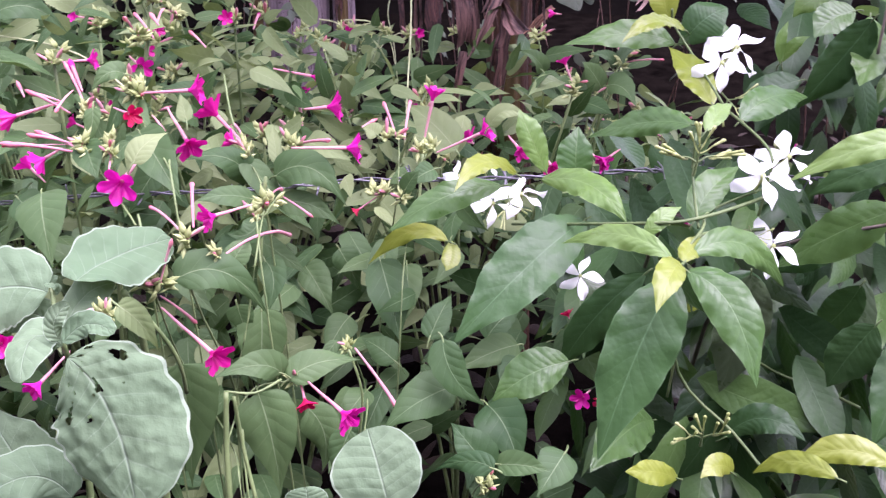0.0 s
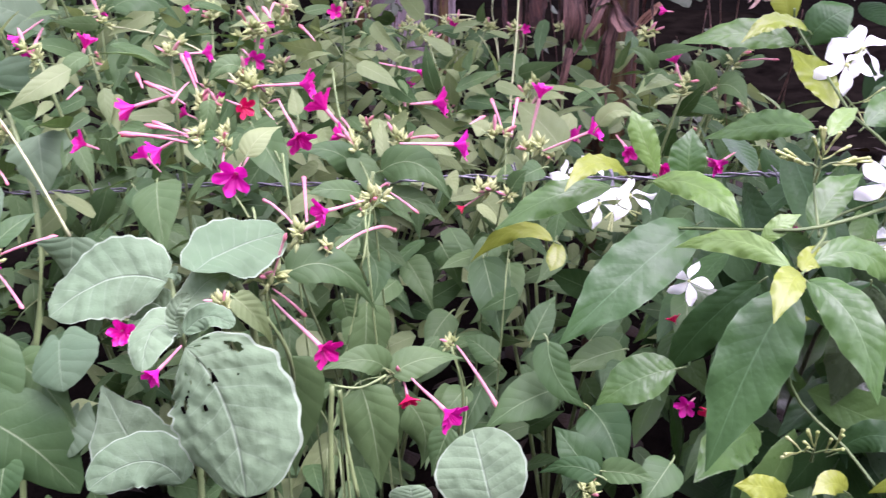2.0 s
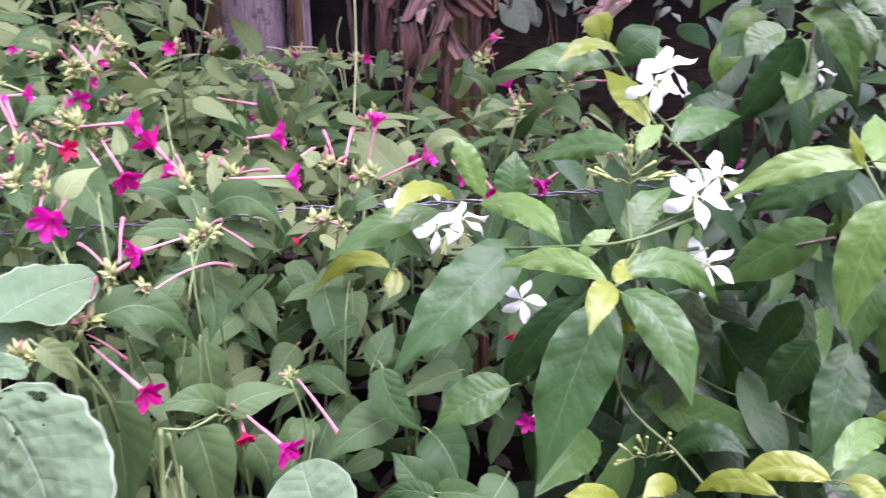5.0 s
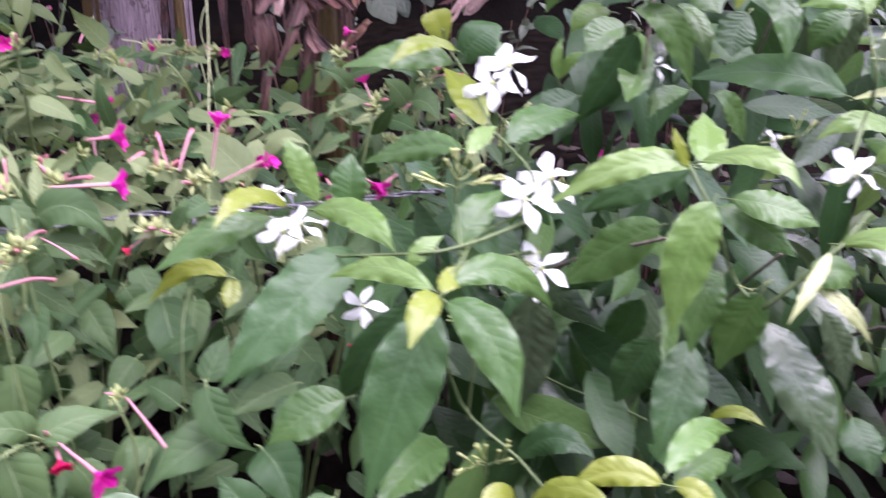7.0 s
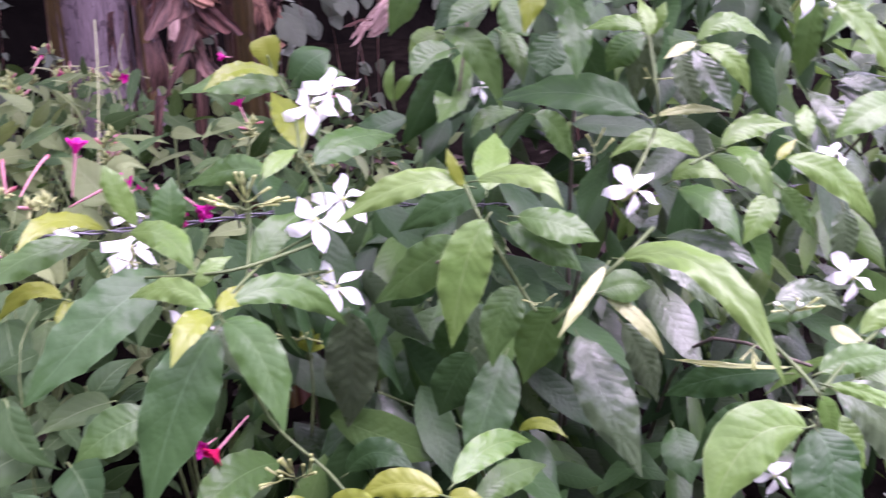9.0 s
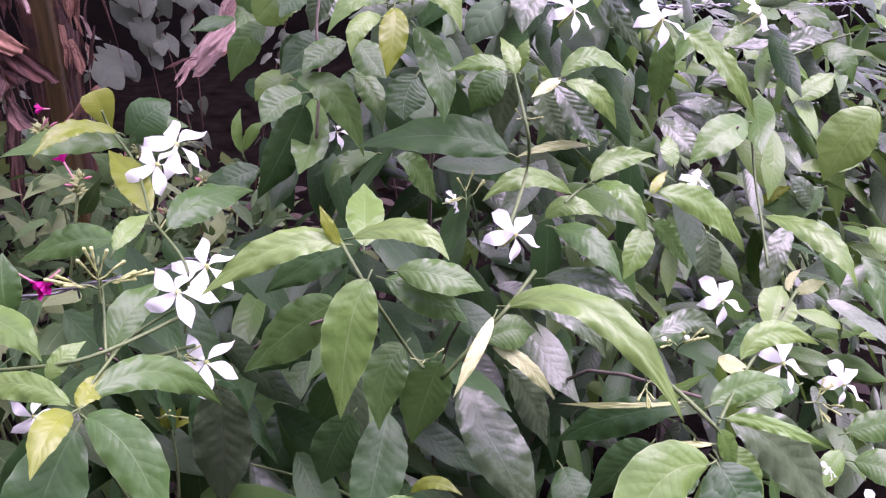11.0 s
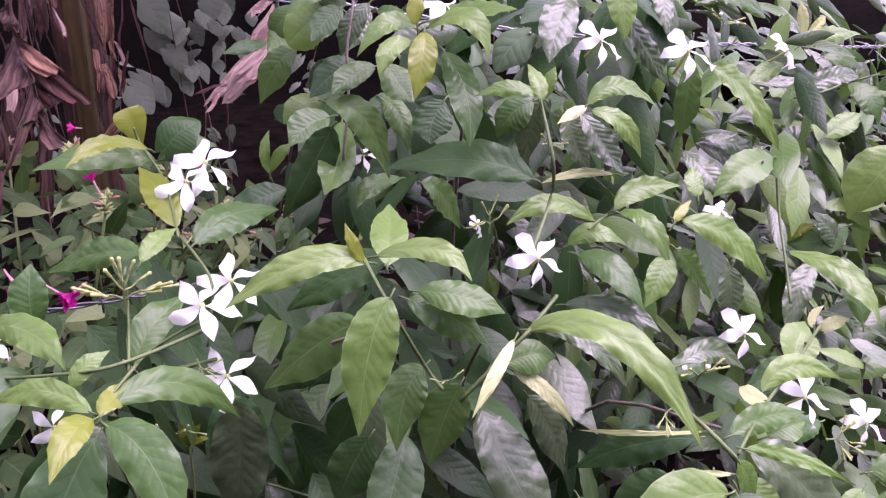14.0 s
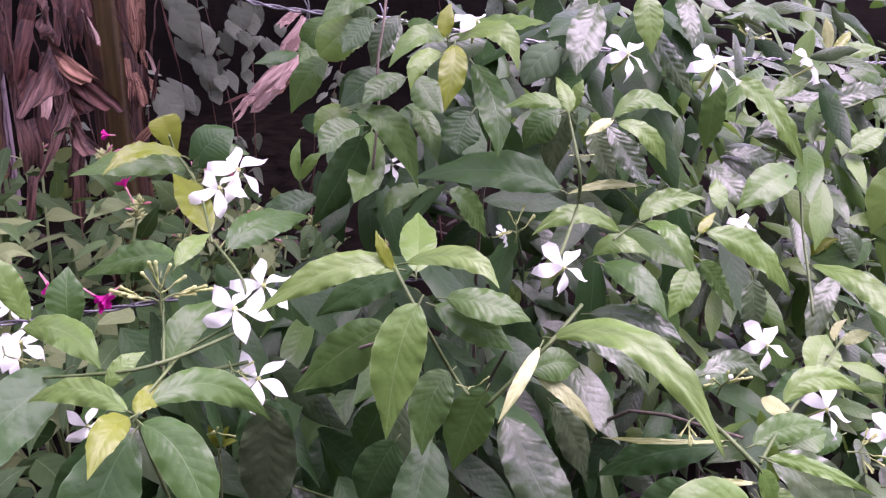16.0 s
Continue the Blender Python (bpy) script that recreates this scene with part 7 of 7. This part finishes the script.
dry_fin(banana_b, (0.493, 1.927, 1.134), (0.522, 1.921, 1.118), (0.434, 1.895, 1.061), (0.445, 1.892, 1.045), DRY_STRAW, 700, 2, 0.25)
dry_fin(banana_b, (0.446, 1.914, 1.058), (0.465, 1.907, 1.027), (0.361, 1.878, 0.978), (0.379, 1.871, 0.950), DRY_STRAW, 707, 2, 0.25)
dry_fin(banana_b, (0.468, 1.926, 1.024), (0.484, 1.926, 1.039), (0.399, 1.896, 0.983), (0.431, 1.897, 1.003), DRY_PEEL, 714, 2, 0.25)
arched_leaf(four_c, "F", "four", (0.154, 1.508, 0.927), (0.138, 1.495, 0.952), (0.112, 1.480, 0.966), 0.031)
arched_leaf(four_c, "F", "four", (0.157, 1.533, 0.945), (0.189, 1.511, 0.958), (0.226, 1.487, 0.967), 0.027)
arched_leaf(four_c, "F", "four", (0.152, 1.498, 0.930), (0.166, 1.471, 0.911), (0.181, 1.442, 0.890), 0.040)
arched_leaf(four_c, "F", "four", (0.220, 1.479, 0.893), (0.186, 1.470, 0.915), (0.155, 1.457, 0.930), 0.046)
arched_leaf(four_c, "F", "four_y", (0.209, 1.461, 0.897), (0.177, 1.446, 0.900), (0.148, 1.427, 0.894), 0.019)
arched_leaf(four_d, "F", "four", (0.240, 1.480, 0.908), (0.223, 1.469, 0.936), (0.202, 1.457, 0.957), 0.042)
arched_leaf(four_d, "F", "heart", (0.263, 1.487, 0.953), (0.273, 1.468, 0.970), (0.286, 1.447, 0.977), 0.032)
arched_leaf(four_d, "F", "four", (0.246, 1.471, 0.916), (0.266, 1.447, 0.919), (0.282, 1.417, 0.898), 0.044)
arched_leaf(four_d, "F", "four", (0.213, 1.459, 0.893), (0.229, 1.436, 0.893), (0.248, 1.410, 0.888), 0.036)
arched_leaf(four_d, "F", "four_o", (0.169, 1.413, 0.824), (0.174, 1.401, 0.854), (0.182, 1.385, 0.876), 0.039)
arched_leaf(four_d, "F", "four", (0.264, 1.505, 0.938), (0.245, 1.491, 0.956), (0.217, 1.477, 0.963), 0.027)
stem(four_d, [(0.236, 1.511, 0.766), (0.245, 1.504, 0.882), (0.257, 1.501, 0.918), (0.266, 1.495, 0.944)], 0.0022, 0.0012)
stem(four_c, [(0.159, 1.520, 0.760), (0.155, 1.513, 0.869), (0.154, 1.518, 0.925), (0.144, 1.520, 0.976)], 0.0020, 0.0012)
bracts(four_d, (0.269, 1.485, 0.950), 0.014, 3)
bracts(four_d, (0.231, 1.480, 0.901), 0.012, 2)
bracts(four_c, (0.141, 1.512, 0.982), 0.013, 3)
closed_bud(four_d, (0.275, 1.484, 0.949), (0.314, 1.427, 0.966), 0.0045)

arched_leaf(jasmine_b, "J", "mid", (0.457, 1.094, 1.234), (0.424, 1.091, 1.232), (0.391, 1.084, 1.208), 0.028)
arched_leaf(jasmine_b, "J", "mid", (0.410, 1.179, 1.200), (0.395, 1.169, 1.178), (0.378, 1.158, 1.159), 0.030)
arched_leaf(jasmine_b, "J", "dark", (0.386, 1.219, 1.162), (0.363, 1.211, 1.159), (0.332, 1.203, 1.153), 0.018)
arched_leaf(jasmine_b, "J", "dark", (0.466, 1.095, 1.153), (0.439, 1.089, 1.144), (0.410, 1.080, 1.121), 0.039)
arched_leaf(jasmine_b, "J", "dark", (0.444, 1.064, 1.215), (0.426, 1.057, 1.203), (0.408, 1.047, 1.184), 0.029)
arched_leaf(jasmine_b, "J", "silver", (0.472, 1.055, 1.212), (0.453, 1.047, 1.194), (0.438, 1.037, 1.170), 0.028)
arched_leaf(jasmine_b, "J", "mid", (0.450, 0.946, 1.173), (0.426, 0.940, 1.166), (0.405, 0.932, 1.152), 0.025)
arched_leaf(jasmine_b, "J", "mid", (0.422, 1.032, 1.110), (0.397, 1.025, 1.103), (0.377, 1.014, 1.086), 0.037)
arched_leaf(jasmine_b, "J", "dark", (0.484, 0.999, 1.135), (0.467, 0.991, 1.125), (0.450, 0.982, 1.112), 0.029)
arched_leaf(jasmine_b, "J", "mid", (0.467, 0.973, 1.171), (0.476, 0.957, 1.153), (0.485, 0.941, 1.138), 0.035)
arched_leaf(jasmine_b, "J", "mid", (0.467, 0.995, 1.133), (0.481, 0.978, 1.119), (0.485, 0.959, 1.086), 0.026)
arched_leaf(jasmine_b, "J", "dark", (0.522, 0.962, 1.134), (0.507, 0.952, 1.116), (0.501, 0.939, 1.097), 0.039)
arched_leaf(jasmine_b, "J", "mid", (0.478, 1.053, 1.211), (0.490, 1.040, 1.211), (0.506, 1.023, 1.197), 0.018)
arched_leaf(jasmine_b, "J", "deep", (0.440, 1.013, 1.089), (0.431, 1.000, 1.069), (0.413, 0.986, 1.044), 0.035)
leaf(shade_vine, "heart", "shade", (0.334, 1.978, 1.090), (0.316, 1.946, 1.064), 0.029, 20)
leaf(shade_vine, "heart", "shade", (0.369, 2.009, 1.117), (0.375, 1.975, 1.086), 0.033, -25)
leaf(shade_vine, "heart", "shade", (0.410, 2.037, 1.124), (0.409, 2.003, 1.091), 0.035, -8)
leaf(shade_vine, "heart", "shade", (0.383, 1.976, 1.099), (0.396, 1.942, 1.077), 0.025, 10)
leaf(shade_vine, "heart", "shade", (0.415, 2.002, 1.090), (0.396, 1.970, 1.064), 0.029, 20)
leaf(shade_vine, "heart", "shade", (0.450, 2.027, 1.070), (0.456, 1.992, 1.047), 0.025, -25)
leaf(shade_vine, "heart", "shade", (0.339, 1.968, 1.021), (0.340, 1.934, 0.997), 0.029, -8)
leaf(shade_vine, "heart", "shade", (0.323, 1.995, 0.991), (0.336, 1.959, 0.967), 0.027, 10)
leaf(shade_vine, "heart", "shade", (0.356, 2.032, 1.044), (0.337, 1.999, 1.025), 0.024, 20)
leaf(shade_vine, "heart", "shade", (0.426, 1.966, 1.051), (0.432, 1.932, 1.034), 0.021, -25)
leaf(shade_vine, "heart", "shade", (0.390, 1.996, 1.026), (0.390, 1.962, 1.005), 0.025, -8)
leaf(shade_vine, "heart", "shade", (0.399, 2.015, 0.962), (0.412, 1.980, 0.946), 0.020, 10)
leaf(shade_vine, "heart", "shade", (0.534, 1.941, 0.986), (0.513, 1.911, 0.973), 0.017, 20)
leaf(shade_vine, "heart", "shade", (0.554, 1.966, 0.970), (0.559, 1.932, 0.959), 0.015, -25)
leaf(shade_vine, "heart", "shade", (0.463, 2.030, 1.108), (0.462, 1.997, 1.087), 0.024, -8)

leaf(four_d, "long", "young", (0.253, 0.946, 0.805), (0.236, 0.935, 0.827), 0.007, -20)
leaf(four_d, "long", "young", (0.253, 0.946, 0.805), (0.245, 0.940, 0.836), 0.007, 15)
leaf(four_d, "long", "young", (0.253, 0.946, 0.805), (0.255, 0.942, 0.840), 0.007, 0)
leaf(four_d, "long", "young", (0.253, 0.946, 0.805), (0.265, 0.938, 0.832), 0.007, 30)
leaf(four_d, "long", "young", (0.253, 0.946, 0.805), (0.273, 0.930, 0.819), 0.007, -20)
leaf(four_d, "long", "young", (0.253, 0.946, 0.805), (0.248, 0.934, 0.825), 0.007, 15)
leaf(four_d, "long", "young", (0.253, 0.946, 0.805), (0.261, 0.932, 0.822), 0.007, 0)
stem(four_d, [(0.249, 0.941, 0.703), (0.254, 0.943, 0.761), (0.253, 0.946, 0.805)], 0.0016, 0.0012)


# ---- foliage behind and below ----


def hanging(r, p, length, out=(0, -0.6, -0.55), spread=0.9):
    d = Vector(out) + Vector((r.uniform(-1, 1), r.uniform(-0.7, 0.7), r.uniform(-0.6, 0.6))) * spread
    return p + d.normalized() * length


def pick(r, weights):
    x = r.uniform(0, sum(weights.values()))
    for k, w in weights.items():
        x -= w
        if x <= 0:
            return k


def fill(plant, count, box, keep, kinds, tones, lengths, ratio, singles, label, out=(0, -0.6, -0.55), spread=0.9, seed=1, clear=()):
    r = random.Random(seed)
    items = []
    while len(items) < count:
        p = Vector([r.uniform(a, b) for a, b in box])
        if not keep(p):
            continue
        length = r.uniform(*lengths)
        m = leaf_matrix(p, hanging(r, p, length, out, spread), length * r.uniform(*ratio), r.uniform(-40, 40), Vector((r.uniform(-0.6, 0.6), -r.uniform(0, 0.8), r.uniform(0.3, 1))))
        kind, tone, var = pick(r, kinds), pick(r, tones), r.randrange(5)
        items.append((p.y, kind, tone, var, m))
    items = [q for q in items if all((q[4] @ Vector((0, v, 0)) - Vector(c)).length > d for c, d in clear for v in (0, 0.5, 1))]
    items.sort(key=lambda q: q[0])
    for _, kind, tone, var, m in items[:singles]:
        child("leaf", blade_mesh(kind, tone, var), plant, m)
    rest = [(blade_mesh(kind, tone, var), m) for _, kind, tone, var, m in items[singles:]]
    if rest:
        foliage(plant, "foliage", rest, label)


JK = {"long": 4, "droop": 3, "flat": 1, "wavy": 1}
# jasmine inside: the deep tone paints shade into inner leaves
def in_a(p):
    return p.y > 0.90 + 0.25 * max(0, p.z - 0.8) and p.z < 0.98 + 0.05 * math.sin(9 * p.x) - 0.25 * (p.y - 0.9) and (p.x > 0.12 + 0.15 * (p.y - 0.9))


def in_b(p):
    return p.y > 0.93 + 0.12 * abs(math.sin(7 * p.x)) and p.z < 1.05 + 0.9 * (p.x - 0.42)


def in_c(p):
    return p.y > (0.98 if p.z > 0.8 else 0.84) + 0.5 * max(0, p.x - 0.9) and p.z < 1.2 - 0.02 * (p.y - 1)


fill(jasmine_a, 200, ((0.1, 0.5), (0.9, 1.35), (0.35, 1.02)), in_a, JK, {"deep": 4, "dark": 4, "mid": 3, "silver": 1}, (0.09, 0.15), (0.27, 0.36), 110, "inner leaves, many coloured darker for shade", seed=2, clear=[((0.138, 0.87, 0.885), 0.055)])
fill(jasmine_b, 360, ((0.42, 0.85), (0.92, 1.5), (0.35, 1.25)), in_b, JK, {"deep": 4, "dark": 4, "mid": 2, "silver": 3}, (0.09, 0.15), (0.27, 0.36), 160, "inner leaves, many coloured darker for shade", seed=3)
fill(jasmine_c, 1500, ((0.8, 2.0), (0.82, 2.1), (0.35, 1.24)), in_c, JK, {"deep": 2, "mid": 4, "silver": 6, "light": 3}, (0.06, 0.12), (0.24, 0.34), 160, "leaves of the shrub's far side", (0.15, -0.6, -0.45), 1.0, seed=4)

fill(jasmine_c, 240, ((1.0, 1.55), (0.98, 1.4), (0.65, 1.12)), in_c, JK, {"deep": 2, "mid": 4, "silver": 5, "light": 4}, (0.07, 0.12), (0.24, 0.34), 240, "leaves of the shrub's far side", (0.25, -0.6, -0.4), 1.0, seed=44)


# four o'clock mass behind the front plants
def in_f(p):
    if p.x < -0.38 and p.z < 0.8 and p.y < 1.15:
        return False
    return p.z < 1.0 - 0.16 * (p.y - 0.9) + 0.05 * math.sin(6 * p.x + 4 * p.y) and p.y > 0.93 + 0.2 * max(0, p.z - 0.75)


FK = {"ovate": 4, "ovate_d": 2}
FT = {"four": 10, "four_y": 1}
fill(four_a, 165, ((-0.75, -0.2), (0.85, 1.35), (0.4, 1.0)), in_f, FK, FT, (0.04, 0.085), (0.36, 0.52), 120, "soft green leaves", seed=5)
fill(four_b, 50, ((-0.25, 0.0), (0.84, 1.2), (0.5, 0.95)), in_f, FK, FT, (0.04, 0.085), (0.36, 0.52), 90, "soft green leaves", seed=6)
# the darker leaf copy is mixed in for shade under the jasmine
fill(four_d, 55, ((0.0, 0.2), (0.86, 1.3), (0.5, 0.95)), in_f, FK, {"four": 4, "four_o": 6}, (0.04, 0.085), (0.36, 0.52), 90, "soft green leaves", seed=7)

fill(four_c, 170, ((-0.65, 0.35), (1.08, 1.5), (0.3, 0.86)), lambda p: True, FK, {"four": 3, "four_o": 4}, (0.05, 0.09), (0.4, 0.55), 120, "lower leaves, many coloured darker for shade", (0, -0.5, 0.1), 0.9, seed=9)


def far_plants():
    r = random.Random(21)
    spots = [(-0.95, 1.25), (-0.6, 1.5), (-0.28, 1.5), (0.03, 1.55), (-0.36, 1.75), (-0.75, 1.6), (-1.3, 1.7), (-0.8, 1.95), (-0.4, 2.0), (0.0, 2.05), (0.35, 1.75), (-1.7, 2.1), (-1.2, 2.4), (0.3, 2.2), (-0.62, 2.25), (-0.95, 2.3), (-0.5, 1.3)]
    for i, (x, y) in enumerate(spots):
        top = 1.0 + r.uniform(-0.03, 0.05) if x < -0.3 else 0.93 - 0.10 * (y - 1.5) + r.uniform(-0.03, 0.03)
        if x > -0.22 and y > 1.6:
            top -= 0.08
        if x > 0.2:
            top -= 0.10
        p = thing("four_o_clock_plant", (x, y, 0), "leafy four o'clock plant with few open flowers", "flowering plant", "four o'clock plants")
        for k in range(7):
            a = r.uniform(0, 6.28)
            e = Vector((x + 0.26 * math.cos(a), y + 0.22 * math.sin(a), top + r.uniform(-0.10, 0.05)))
            if e.x > -0.33 and y > 1.45:
                e.z = min(e.z, 0.96 - 0.23 * (e.y - 1.68))
            stem(p, [(x, y, 0), (x + 0.1 * math.cos(a), y + 0.1 * math.sin(a), top * 0.5), e], 0.004, 0.002)
            bracts(p, e, 0.014, 3)
            if r.random() < 0.35 and y < 1.8:
                f = Vector((r.uniform(-1, 1), r.uniform(-1, 0.2), r.uniform(0, 0.5))).normalized() * 0.04
                four_flower(p, e, e + f, 0.027, "m", 1.0 if r.random() < 0.6 else 0.75)
        def keep(q):
            if q.x > -0.33 - 0.2 * (q.y - 1.67) and q.y > 1.45 and q.z > 0.97 - 0.23 * (q.y - 1.68):
                return False
            return (q.x - x) ** 2 + (q.y - y) ** 2 < 0.33 ** 2 and q.z < top + 0.06 - 0.25 * abs(q.x - x)
        # spots left of centre take more pale leaves, which paints in haze
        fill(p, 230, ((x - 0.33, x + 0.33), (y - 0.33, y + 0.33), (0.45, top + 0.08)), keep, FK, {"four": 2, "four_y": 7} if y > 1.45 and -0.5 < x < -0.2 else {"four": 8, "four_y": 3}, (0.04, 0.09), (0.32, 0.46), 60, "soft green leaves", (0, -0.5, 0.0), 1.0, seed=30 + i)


far_plants()


# shaded undergrowth between the banana stems and the jasmine
def undergrowth():
    r = random.Random(77)
    for i, (x, y, top) in enumerate(((0.45, 2.45, 1.0), (0.95, 2.3, 1.1), (-0.6, 2.9, 1.05), (0.1, 3.0, 1.05))):
        p = thing("wild_shrub", (x, y, 0), "thin wild shrub with small dull leaves in deep shade", "shrub", "wild shrubs")
        items = []
        for k in range(6):
            e = Vector((x + r.uniform(-0.22, 0.22), y + r.uniform(-0.2, 0.2), top + r.uniform(-0.25, 0.2)))
            mid = Vector((x, y, 0)).lerp(e, 0.55) + Vector((r.uniform(-0.05, 0.05), 0, 0.03))
            stem(p, [(x, y, 0), mid, e], 0.003, 0.0008, DEAD)
            for q in range(9):
                b = mid.lerp(e, r.uniform(0.1, 1.0))
                n = r.uniform(0.025, 0.055)
                t = hanging(r, b, n, (0, -0.3, -0.4), 1.0)
                child("leaf", blade_mesh("ovate", "shade", r.randrange(5)), p, leaf_matrix(b, t, n * r.uniform(0.4, 0.6), r.uniform(-50, 50)))


undergrowth()


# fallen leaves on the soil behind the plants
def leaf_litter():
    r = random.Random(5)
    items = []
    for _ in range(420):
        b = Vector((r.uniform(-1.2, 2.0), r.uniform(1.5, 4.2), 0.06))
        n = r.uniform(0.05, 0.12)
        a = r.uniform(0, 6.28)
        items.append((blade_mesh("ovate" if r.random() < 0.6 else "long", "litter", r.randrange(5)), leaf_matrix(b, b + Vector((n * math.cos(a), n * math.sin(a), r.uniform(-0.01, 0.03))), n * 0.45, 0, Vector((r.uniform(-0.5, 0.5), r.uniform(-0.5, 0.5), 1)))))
    foliage(None, "leaf_litter", items, "fallen leaves lying on the soil, coloured dark for shade").matrix_world = Matrix.Identity(4)


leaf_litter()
